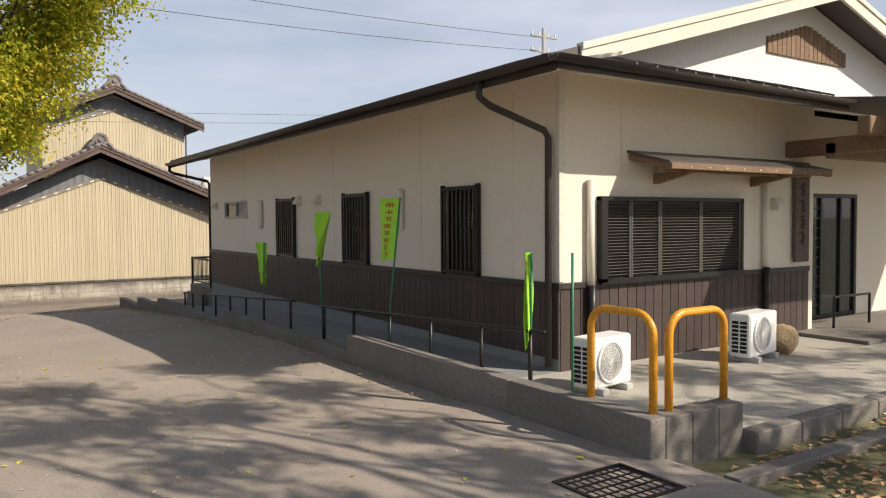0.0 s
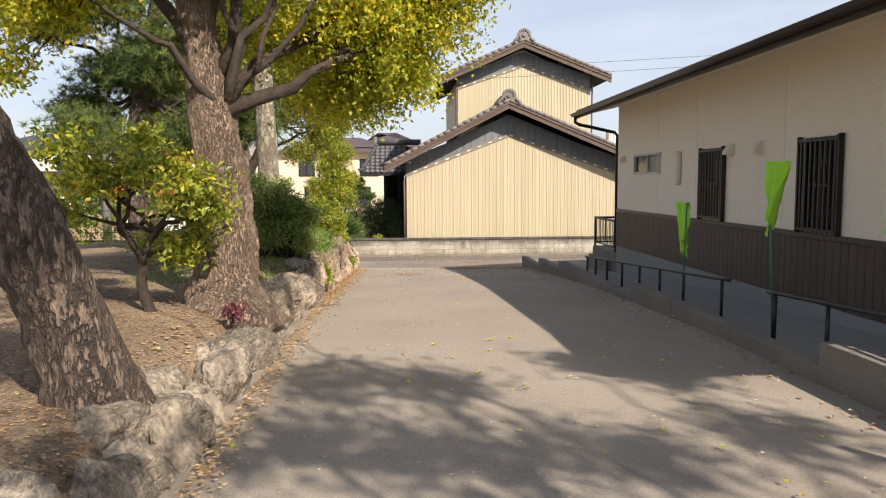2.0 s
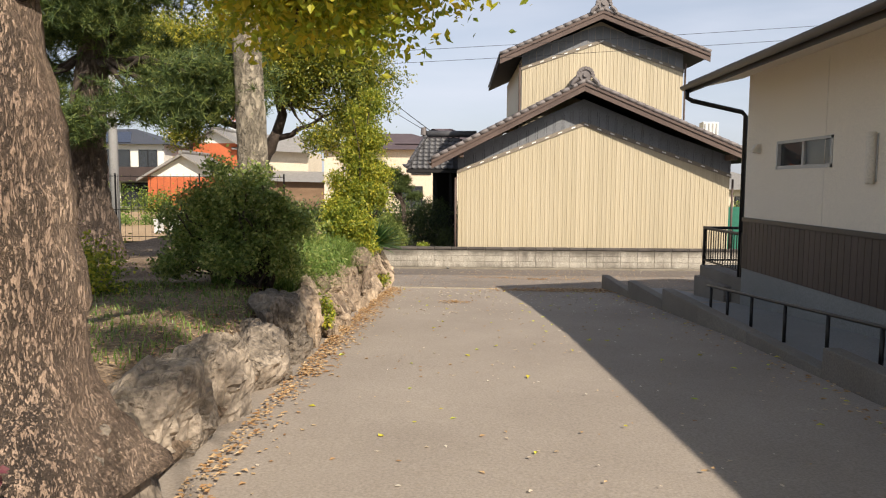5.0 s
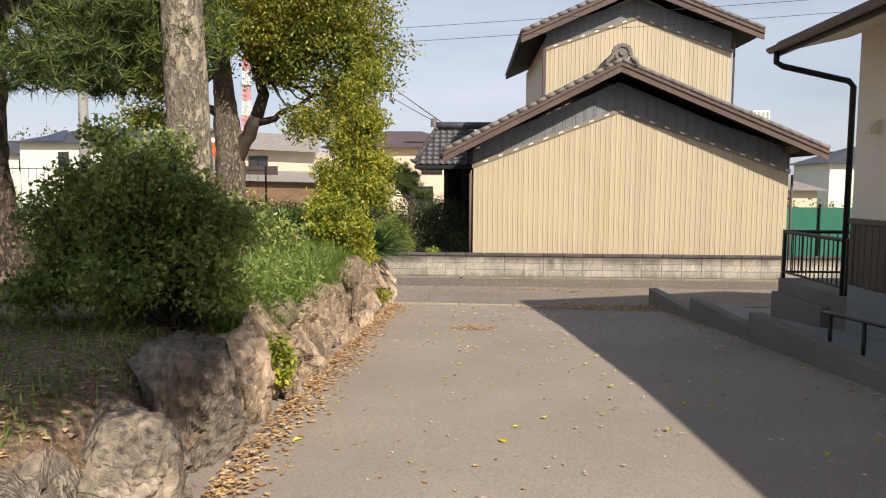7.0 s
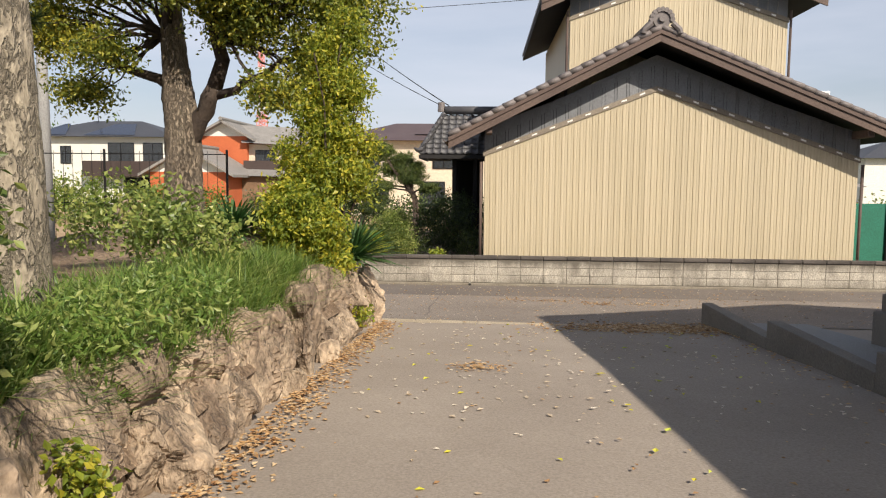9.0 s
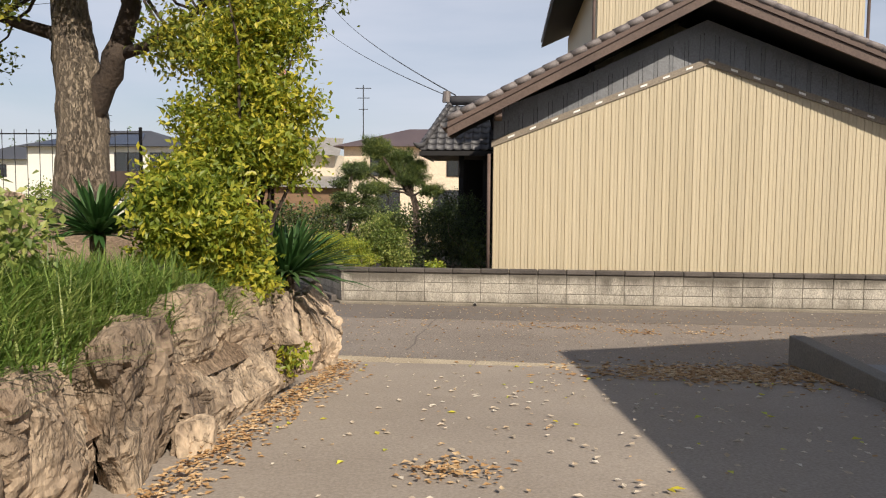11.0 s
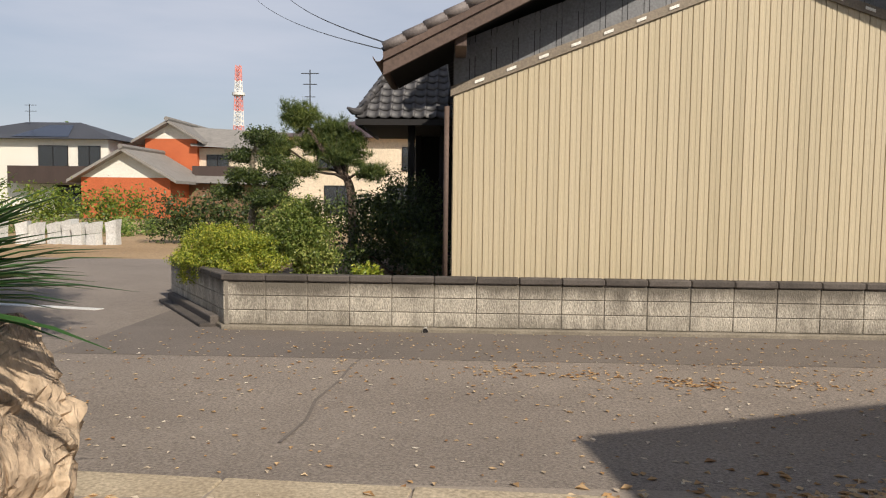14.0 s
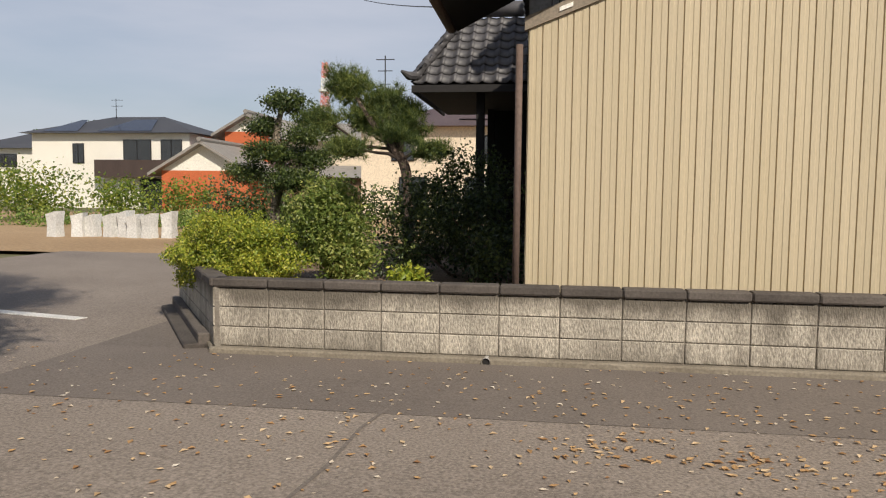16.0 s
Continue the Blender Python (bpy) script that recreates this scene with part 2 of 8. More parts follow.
M_STUCCO = material("cream_panel", (0.74, 0.665, 0.55), (0.79, 0.715, 0.60), 0.75, 0.35, 120, 0.12, contrast=0.8, dist=0.003)
M_GABLE = material("white_gable_panel", (0.74, 0.72, 0.68), (0.79, 0.77, 0.73), 0.75, 0.35, 120, 0.1, contrast=0.8, dist=0.003)
M_CREAM_TRIM = material("cream_trim", (0.68, 0.62, 0.52), (0.73, 0.67, 0.57), 0.6, 0.6, 80, 0.08)
M_BOARD = material("dark_brown_board", (0.048, 0.032, 0.027), (0.07, 0.048, 0.041), 0.6, 1.5, 60, 0.2, piece=0.12, stretch=(1, 1, 0.15), dist=0.003)
M_BROWN = material("brown_fascia", (0.034, 0.026, 0.022), (0.05, 0.038, 0.033), 0.5, 1.0, 60, 0.1)
M_BLACKM = material("dark_metal", (0.010, 0.009, 0.009), (0.018, 0.015, 0.014), 0.42, 2.0, 80, 0.05, metal=0.2)
M_SHUTTER = material("dark_shutter", (0.075, 0.066, 0.058), (0.10, 0.09, 0.08), 0.5, 2.0, 80, 0.05, metal=0.3)
M_ROOFM = material("brown_metal_roof", (0.085, 0.072, 0.066), (0.115, 0.098, 0.09), 0.5, 0.8, 40, 0.1, metal=0.2)
M_OLDWOOD = material("weathered_wood", (0.16, 0.095, 0.055), (0.27, 0.17, 0.10), 0.75, 1.6, 35, 0.4, stretch=(0.25, 1, 1), dist=0.006)
M_BARGE = material("aged_bargeboard", (0.09, 0.06, 0.05), (0.15, 0.105, 0.085), 0.75, 1.4, 30, 0.3, dist=0.005)
# near-black: shade under eaves and in openings is put into this colour
M_SHADE_BLACK = material("shade_black", (0.011, 0.01, 0.01), (0.019, 0.017, 0.017), 0.8, 1.0, 30, 0.2)
M_GREYSIDE = material("grey_zinc_sheet", (0.15, 0.155, 0.165), (0.21, 0.215, 0.225), 0.55, 0.9, 40, 0.1, metal=0.15, piece=0.08)
M_SIDING = material("beige_steel_siding", (0.49, 0.415, 0.28), (0.55, 0.47, 0.33), 0.55, 0.5, 60, 0.04, grain=0.06, piece=0.05, stretch=(2, 2, 0.35), spec=0.4)
M_BAND = material("band_brown", (0.20, 0.165, 0.125), (0.28, 0.235, 0.18), 0.7, 1.2, 40, 0.15)
M_WHITEVENT = material("white_vent", (0.8, 0.78, 0.72), (0.86, 0.84, 0.78), 0.5, 2, 50, 0.0)
M_TILE = material("grey_roof_tile", (0.052, 0.05, 0.054), (0.10, 0.098, 0.103), 0.5, 2.2, 50, 0.25, piece=0.22, dist=0.004)
M_TILE_PALE = material("weathered_tile", (0.22, 0.205, 0.185), (0.31, 0.29, 0.265), 0.7, 2.0, 40, 0.25, piece=0.2)
M_RIDGE = material("ridge_tile", (0.14, 0.12, 0.115), (0.23, 0.20, 0.19), 0.6, 3.0, 50, 0.3, piece=0.1)
M_ROCK = material("split_rock", (0.19, 0.135, 0.095), (0.56, 0.435, 0.305), 0.92, 2.6, 22, 0.9, contrast=0.45, piece=0.2, dist=0.02, grain=0.34, stretch=(1.3, 1.3, 0.7), crack=1.7)
M_ROCK_GREY = material("weathered_boulder", (0.12, 0.098, 0.078), (0.42, 0.345, 0.265), 0.95, 3.0, 26, 0.9, contrast=0.5, piece=0.25, dist=0.02, grain=0.4, crack=1.6)
M_GUTTER = material("tan_gutter_concrete", (0.36, 0.29, 0.20), (0.52, 0.44, 0.32), 0.92, 2.5, 50, 0.5, contrast=0.6, grain=0.3, dist=0.008)
M_BARK_PINE = material("pine_bark", (0.115, 0.08, 0.06), (0.26, 0.19, 0.145), 0.95, 5.0, 20, 1.0, contrast=0.9, dist=0.09, stretch=(1.6, 1.6, 0.5), grain=0.3, crack=8.0)
M_BARK = material("camphor_bark", (0.21, 0.138, 0.097), (0.50, 0.36, 0.26), 0.95, 3.0, 34, 1.0, contrast=0.6, dist=0.05, stretch=(1.8, 1.8, 0.45), grain=0.38, crack=13.0)
M_BARK_GREY = material("grey_brown_bark", (0.19, 0.145, 0.105), (0.40, 0.325, 0.24), 0.95, 3.0, 30, 1.0, contrast=0.6, dist=0.04, stretch=(1.6, 1.6, 0.5), grain=0.35, crack=11.0)
# limb bark darkened: the canopy's shade is in the colour
M_BRANCH_SHADE = material("shaded_branch_bark", (0.032, 0.023, 0.018), (0.075, 0.054, 0.04), 0.95, 6.0, 25, 0.8, dist=0.02)
M_BARK_PALE = material("pale_bark", (0.27, 0.225, 0.165), (0.42, 0.36, 0.27), 0.9, 3.0, 24, 0.8, contrast=0.45, dist=0.03, stretch=(1.4, 1.4, 0.6), grain=0.32, crack=7.0)
M_ORANGE = material("orange_paint", (0.72, 0.30, 0.02), (0.78, 0.35, 0.03), 0.35, 2.5, 60, 0.04)
M_WHITE_PL = material("white_plastic", (0.72, 0.71, 0.68), (0.78, 0.77, 0.74), 0.5, 1.5, 60, 0.03)
M_GREY_PL = material("grey_plastic", (0.42, 0.41, 0.39), (0.5, 0.49, 0.46), 0.55, 1.5, 60, 0.03)
M_GREEN_FLAG = material("lime_flag_cloth", (0.36, 0.72, 0.04), (0.45, 0.82, 0.08), 0.8, 2.0, 90, 0.1)
M_GREEN_POLE = material("green_pole", (0.02, 0.16, 0.08), (0.03, 0.20, 0.10), 0.4, 3.0, 60, 0.02)
M_RED_INK = material("red_ink", (0.5, 0.09, 0.03), (0.55, 0.11, 0.04), 0.8, 3.0, 60, 0.0)
M_TERRACOTTA = material("orange_render", (0.46, 0.11, 0.04), (0.55, 0.145, 0.055), 0.85, 0.6, 20, 0.2)
M_CREAM_HOUSE = material("cream_render", (0.66, 0.56, 0.42), (0.72, 0.62, 0.48), 0.85, 0.5, 20, 0.15)
M_WHITE_HOUSE = material("white_render", (0.74, 0.71, 0.63), (0.80, 0.77, 0.69), 0.85, 0.5, 20, 0.15)
M_DARKROOF = material("slate_roof", (0.05, 0.052, 0.06), (0.075, 0.078, 0.088), 0.55, 0.8, 15, 0.2)
M_BROWNROOF = material("brown_tile_roof", (0.085, 0.06, 0.062), (0.12, 0.088, 0.088), 0.6, 0.8, 12, 0.3)
M_SOLAR = material("solar_panel", (0.012, 0.016, 0.03), (0.018, 0.022, 0.04), 0.15, 0.8, 20, 0.0)
M_GLASS = glass_material("window_glass", (0.09, 0.10, 0.11))
M_GLASS_PALE = glass_material("frosted_glass", (0.24, 0.27, 0.27), 0.3)
M_PAINT_WHITE = material("road_paint", (0.62, 0.61, 0.58), (0.76, 0.75, 0.72), 0.7, 3.0, 60, 0.3)
# mast red, paled in the colour itself for distance haze
M_TOWER_HAZE_RED = material("tower_haze_red", (0.66, 0.24, 0.21), (0.72, 0.29, 0.26), 0.6, 0.5, 5, 0.0)
M_BAG = material("white_bag", (0.55, 0.55, 0.53), (0.66, 0.66, 0.64), 0.6, 4.0, 20, 0.3)
M_BOULDER = material("tan_boulder", (0.55, 0.38, 0.20), (0.66, 0.48, 0.28), 0.9, 2.0, 25, 0.6, dist=0.02)
M_BLUE_TARP = material("blue_sheet", (0.03, 0.12, 0.42), (0.04, 0.16, 0.5), 0.5, 3, 20, 0.2)
M_MESHGREEN = material("green_net", (0.02, 0.14, 0.09), (0.03, 0.18, 0.12), 0.8, 3, 40, 0.2)
M_CABLE = material("cable", (0.02, 0.02, 0.022), (0.03, 0.03, 0.032), 0.6, 3, 40, 0.0)
M_POLE = material("pole_concrete", (0.30, 0.29, 0.28), (0.38, 0.37, 0.35), 0.9, 1.0, 30, 0.2)

L_YELLOW = leaf_material("camphor_leaf", (0.19, 0.28, 0.03), (0.50, 0.53, 0.05), (0.92, 0.70, 0.07), 0.9, 0.55)
L_GREEN = leaf_material("tree_leaf", (0.05, 0.10, 0.015), (0.15, 0.22, 0.03), (0.36, 0.38, 0.05), 1.2, 0.35)
L_DARK = leaf_material("dark_bush_leaf", (0.085, 0.13, 0.03), (0.20, 0.275, 0.06), (0.52, 0.52, 0.16), 1.8, 0.35, 0.4)
# darker leaf copy: the garden's shade is put into the leaf colour
L_SHADE = leaf_material("shaded_garden_leaf", (0.02, 0.038, 0.010), (0.05, 0.08, 0.02), (0.17, 0.21, 0.05), 1.5, 0.15)
L_SHRUB = leaf_material("yellowgreen_shrub_leaf", (0.09, 0.15, 0.02), (0.29, 0.34, 0.04), (0.74, 0.62, 0.07), 1.6, 0.42)
L_EVER = leaf_material("evergreen_leaf", (0.06, 0.10, 0.018), (0.24, 0.275, 0.045), (0.72, 0.60, 0.07), 0.5, 0.42)
L_PINE = leaf_material("pine_needle", (0.03, 0.055, 0.018), (0.08, 0.125, 0.03), (0.30, 0.33, 0.07), 0.8, 0.2, 0.6)
L_AZALEA = leaf_material("azalea_leaf", (0.09, 0.15, 0.018), (0.28, 0.34, 0.035), (0.58, 0.52, 0.08), 2.6, 0.2)
L_GRASS = leaf_material("grass_blade", (0.07, 0.14, 0.025), (0.17, 0.27, 0.05), (0.42, 0.46, 0.14), 1.2, 0.35)
L_YUCCA = leaf_material("yucca_blade", (0.03, 0.085, 0.025), (0.055, 0.13, 0.035), (0.12, 0.20, 0.07), 1.5, 0.2, 0.4)
L_FALLEN = leaf_material("fallen_leaf", (0.26, 0.13, 0.055), (0.50, 0.31, 0.14), (0.68, 0.53, 0.34), 3.0, 0.1, 0.7)
L_PALE = leaf_material("bleached_leaf", (0.45, 0.34, 0.22), (0.62, 0.52, 0.40), (0.74, 0.68, 0.58), 3.0, 0.1, 0.7)
L_FALLEN_Y = leaf_material("fallen_yellow_leaf", (0.55, 0.45, 0.03), (0.65, 0.60, 0.06), (0.55, 0.65, 0.10), 3.0, 0.15, 0.6)
L_RED = leaf_material("red_leaf", (0.14, 0.04, 0.05), (0.22, 0.07, 0.09), (0.32, 0.14, 0.14), 3.0, 0.25)
L_FAR = leaf_material("far_leaf", (0.04, 0.08, 0.02), (0.08, 0.14, 0.03), (0.17, 0.22, 0.05), 0.6, 0.2)


# ---- building helpers ----
def mesh_from(name, verts, faces, mat, smooth=False):
    me = bpy.data.meshes.new(name)
    me.from_pydata([tuple(v) for v in verts], [], [tuple(f) for f in faces])
    if mat:
        me.materials.append(mat)
    if smooth:
        me.polygons.foreach_set("use_smooth", [True] * len(me.polygons))
    me.update()
    return me


class Shape:
    """Gathers verts and faces for one mesh."""

    def __init__(self):
        self.v, self.f = [], []

    def add(self, verts, faces):
        n = len(self.v)
        self.v += [tuple(p) for p in verts]
        self.f += [tuple(i + n for i in f) for f in faces]
        return self

    def box(self, x0, x1, y0, y1, z0, z1, bev=0.0, m=None):
        """A box with chamfered upright edges and top where bev is set."""
        if bev <= 0:
            vs = [(x0, y0, z0), (x1, y0, z0), (x1, y1, z0), (x0, y1, z0), (x0, y0, z1), (x1, y0, z1), (x1, y1, z1), (x0, y1, z1)]
            fs = [(0, 3, 2, 1), (4, 5, 6, 7), (0, 1, 5, 4), (1, 2, 6, 5), (2, 3, 7, 6), (3, 0, 4, 7)]
        else:
            def ring(i, z):
                return [(x0 + i + bev, y0 + i, z), (x1 - i - bev, y0 + i, z), (x1 - i, y0 + i + bev, z), (x1 - i, y1 - i - bev, z),
                        (x1 - i - bev, y1 - i, z), (x0 + i + bev, y1 - i, z), (x0 + i, y1 - i - bev, z), (x0 + i, y0 + i + bev, z)]
            vs = ring(bev * 0.7, z0) + ring(0, z0 + bev) + ring(0, z1 - bev) + ring(bev * 0.7, z1)
            fs = [tuple(range(7, -1, -1)), tuple(range(24, 32))]
            for k in range(3):
                for i in range(8):
                    j = (i + 1) % 8
                    fs.append((k * 8 + i, k * 8 + j, k * 8 + 8 + j, k * 8 + 8 + i))
        if m is not None:
            vs = [m @ Vector(v) for v in vs]
        return self.add(vs, fs)

    def tube(self, pts, r, n=8, caps=True):
        """A round bar along pts; r one radius or one for each point."""
        pts = [Vector(p) for p in pts]
        rs = r if isinstance(r, (list, tuple)) else [r] * len(pts)
        vs, fs = [], []
        side = None
        for i, p in enumerate(pts):
            d = (pts[min(i + 1, len(pts) - 1)] - pts[max(i - 1, 0)]).normalized()
            if side is None:
                side = d.orthogonal().normalized()
            side = (side - d * side.dot(d)).normalized()
            up = d.cross(side)
            for k in range(n):
                a = 2 * math.pi * k / n
                vs.append(p + (side * math.cos(a) + up * math.sin(a)) * rs[i])
        for i in range(len(pts) - 1):
            for k in range(n):
                j = (k + 1) % n
                fs.append((i * n + k, i * n + j, (i + 1) * n + j, (i + 1) * n + k))
        if caps:
            fs += [tuple(range(n - 1, -1, -1)), tuple(range((len(pts) - 1) * n, len(pts) * n))]
        return self.add(vs, fs)

    def prism(self, outline, axis, a, b):
        """An outline of two coordinates drawn out along axis x, y or z from a to b."""
        def at(p, q):
            return {"x": (q, p[0], p[1]), "y": (p[0], q, p[1]), "z": (p[0], p[1], q)}[axis]
        n = len(outline)
        vs = [at(p, a) for p in outline] + [at(p, b) for p in outline]
        fs = [tuple(range(n)), tuple(range(2 * n - 1, n - 1, -1))]
        fs += [(i, i + n, (i + 1) % n + n, (i + 1) % n) for i in range(n)]
        return self.add(vs, fs)

    def fixed(self):
        """Faces turned outwards."""
        me = bpy.data.meshes.new("tmp")
        me.from_pydata(self.v, [], self.f)
        bm = bmesh.new()
        bm.from_mesh(me)
        bmesh.ops.recalc_face_normals(bm, faces=bm.faces)
        bm.verts.index_update()
        self.v = [tuple(v.co) for v in bm.verts]
        self.f = [tuple(v.index for v in f.verts) for f in bm.faces]
        bm.free()
        bpy.data.meshes.remove(me)
        return self


def part(name, shape, mat, parent=None, label="", smooth=False, fix=True):
    """One mesh object under a thing or a part."""
    if fix and len(shape.f) < 6000:
        shape.fixed()
    ob = new(name, mesh_from(name, shape.v, shape.f, mat, smooth))
    if parent is not None:
        ob.parent = parent
    if label:
        ob["label"] = label
    return ob


def thing(name, label, category, at=(0, 0, 0), group="", kind=""):
    ob = new(name)
    ob.location = at
    ob.empty_display_size = 0.1
    return tagged(ob, label, category, group, kind)


def solid(name, shape, mat, label, category, group="", kind="", smooth=False):
    return tagged(part(name, shape, mat, None, "", smooth), label, category, group, kind)


def piece(name, mesh, parent, m):
    """A repeat that shares its mesh."""
    ob = new(name, mesh)
    ob.parent = parent
    ob.matrix_basis = m
    return ob


def gz(y):
    """Height of the lane at y."""
    return float(np.interp(y, [-40, 4, 8, 11, 16, 20, 23, 24.6, 28, 60], [0.06, 0.04, 0.01, -0.01, -0.20, -0.45, -0.70, -0.84, -0.88, -0.95]))


def pz(x, y):
    """Height of the raised park ground."""
    base = float(np.interp(y, [-10, 6, 10, 14, 17, 20, 22.8, 30], [0.25, 0.32, 0.46, 0.45, 0.38, 0.30, 0.08, -0.1]))
    back = float(np.interp(x, [-30, -12, -3, -1.0, -0.75, -0.46], [-0.4, -0.25, 0.06, 0.02, -0.08, -0.40]))
    mound = 0.62 * math.exp(-((x + 3.5) / 2.4) ** 2 - ((y - 23.6) / 1.5) ** 2)
    return base + back + mound + 0.05 * noise.noise((x * 0.6, y * 0.6, 3.0))


# ---- ground ----
def sheet(name, xs, ys, height, mat, label, category, kind="structure"):
    s = Shape()
    vs = [(x, y, height(x, y)) for y in ys for x in xs]
    n = len(xs)
    fs = [(j * n + i, j * n + i + 1, (j + 1) * n + i + 1, (j + 1) * n + i) for j in range(len(ys) - 1) for i in range(n - 1)]
    s.add(vs, fs)
    ob = part(name, s, mat, None, "", True, fix=False)
    return tagged(ob, label, category, kind=kind)


def steps(*spans):
    out = []
    for a, b, d in spans:
        n = max(1, round((b - a) / d))
        out += [a + (b - a) * i / n for i in range(n)]
    return out + [spans[-1][1]]


def far_z(x, y):
    near = gz(y) - 0.12
    return near if y < 60 else -0.985


sheet("ground", steps((-3000, -100, 700), (-100, 100, 10), (100, 3000, 700)), steps((-3000, -100, 700), (-100, -10, 15), (-10, 60, 1.0), (60, 100, 10), (100, 3000, 600)), far_z, M_EARTH,
      "bare earth and low grass out to the horizon", "ground")
sheet("lane", steps((-0.75, 4.42, 0.5)), steps((-12, 23.05, 0.5), (23.05, 23.352, 0.3)), lambda x, y: gz(y) - 0.012 * max(0, x - 1) * float(np.interp(y, [6, 6.5, 21, 23], [0, 1, 1, 0])), M_ASPHALT,
      "worn grey-brown asphalt lane sloping down beside the hall", "lane")
sheet("road", steps((-14, 24, 1.0)), steps((23.35, 26.7, 0.5)), lambda x, y: gz(y), M_ROAD, "coarse dark asphalt road strewn with leaves", "road")
sheet("road_edge", steps((-2.6, 24, 1.0)), steps((26.7, 28.3, 0.4)), lambda x, y: gz(y) + 0.002, M_ROAD_DARK, "darker smooth asphalt strip along the block wall", "road")
sheet("side_road", steps((-9.4, -2.6, 1.0)), steps((26.7, 37.6, 0.7)), lambda x, y: gz(y) - 0.002, M_ROAD, "asphalt side road bending past the garden", "road")
sheet("road_corner", [-2.6, -2.0, -1.3], [28.3, 29.5, 31.0], lambda x, y: gz(y) - 0.001, M_ROAD_DARK, "dark asphalt at the foot of the garden wall corner", "road")
sheet("lane_back", steps((4.42, 24, 2.0)), steps((19.9, 23.35, 0.5)), lambda x, y: gz(y) - 0.01, M_ASPHALT, "asphalt behind the hall", "lane")
gutter_line = thing("gutter_cover", "tan concrete gutter strip across the foot of the lane", "gutter", (-0.78, 23.24, gz(23.2)), kind="structure")
gutter_line.rotation_euler = (0, 0.003, -0.062)
for i in range(6):
    part("cover", Shape().box(i * 0.9 + 0.005, i * 0.9 + 0.895, -0.145 + 0.006 * (i % 2), 0.15, -0.15, 0.012 + 0.002 * (i % 3), 0.01), M_GUTTER, gutter_line)


# ---- hall ----
WX, WY, WF, WR = 5.8, 6.67, 19.65, 10.6
EAVE_X, EAVE_Y, EAVE_F, EAVE_Z = 4.9, 5.75, 19.97, 3.15
RIDGE_X, SLOPE = 10.6, 0.292


def roof_z(x):
    return EAVE_Z + SLOPE * (min(x, 2 * RIDGE_X - x) - EAVE_X)


hall = thing("community_hall", "single-storey cream panel hall with dark board dado", "building", (WX, WY, 0))


def hall_part(name, shape, mat, label="", smooth=False):
    """Parts are written in world places and moved under the hall's base."""
    shape.v = [(x - WX, y - WY, z) for x, y, z in shape.v]
    return part(name, shape, mat, hall, label, smooth)


def under(parent, name, shape, mat, label="", smooth=False):
    """The same for a part of a part that sits at its thing's origin."""
    o = parent.parent.location if parent.parent else parent.location
    shape.v = [(x - o.x, y - o.y, z - o.z) for x, y, z in shape.v]
    return part(name, shape, mat, parent, label, smooth)


# side wall: openings are real holes between panels
WINDOWS = [(8.12, 8.88, 1.02, 2.15), (11.07, 11.89, 1.03, 2.15), (14.07, 14.91, 1.04, 2.15), (16.85, 18.5, 1.78, 2.19)]


def wall_with_holes(s, lo, hi, z0, z1, holes, place):
    """Boxes round rectangular holes; place(a0, a1, z0, z1) adds one."""
    cuts = sorted(holes)
    a = lo
    for h0, h1, b0, b1 in cuts:
        place(s, a, h0, z0, z1)
        if b0 > z0:
            place(s, h0, h1, z0, b0)
        place(s, h0, h1, b1, z1)
        a = h1
    place(s, a, hi, z0, z1)


side_panels, front_panels = [], []
wall_with_holes(None, WY, WF, -0.6, 3.37, WINDOWS, lambda q, a0, a1, z0, z1: side_panels.append(Shape().box(WX, WX + 0.14, a0, a1, z0, z1)))
wall_with_holes(None, WX + 0.14, WR, -0.3, 3.3, [(6.40, 8.94, 1.03, 1.95)], lambda q, a0, a1, z0, z1: front_panels.append(Shape().box(a0, a1, WY, WY + 0.14, z0, z1)))
side_wall = hall_part("wall_side", side_panels[0], M_STUCCO, "cream ribbed cladding panels")
front_wall = hall_part("wall_front", front_panels[0], M_STUCCO)
for sp in side_panels[1:] + front_panels[1:]:
    hall_part("wall_panel", sp, M_STUCCO)
s = Shape().box(WX + 0.14, 15.6, WF - 0.14, WF, -0.6, 3.3)
hall_part("wall_back", s, M_STUCCO)
s = Shape().box(15.4, 15.55, WY, WF - 0.14, -0.3, 3.3)
hall_part("wall_far", s, M_STUCCO)
s = Shape().box(WX + 0.15, 15.4, WY + 0.15, WF - 0.15, -0.3, -0.05)
hall_part("floor", s, M_CONC)
s = Shape().box(WX + 0.15, 15.4, WY + 1.6, WF - 0.15, 2.7, 2.78)
hall_part("ceiling", s, M_STUCCO)
# vertical cover battens on the cladding
for y in (9.5, 12.35, 15.2, 17.05, 7.45):
    hall_part("panel_joint", Shape().box(WX - 0.004, WX, y, y + 0.014, 1.03, 3.2), M_CREAM_TRIM)
for x in (6.75, 9.3):
    hall_part("panel_joint", Shape().box(x, x + 0.014, WY - 0.004, WY, 2.2 if x < 9 else 1.03, 3.2), M_CREAM_TRIM)
hall_part("corner_trim", Shape().box(WX - 0.012, WX + 0.07, WY - 0.012, WY + 0.06, 1.03, 3.2, 0.004), M_CREAM_TRIM)

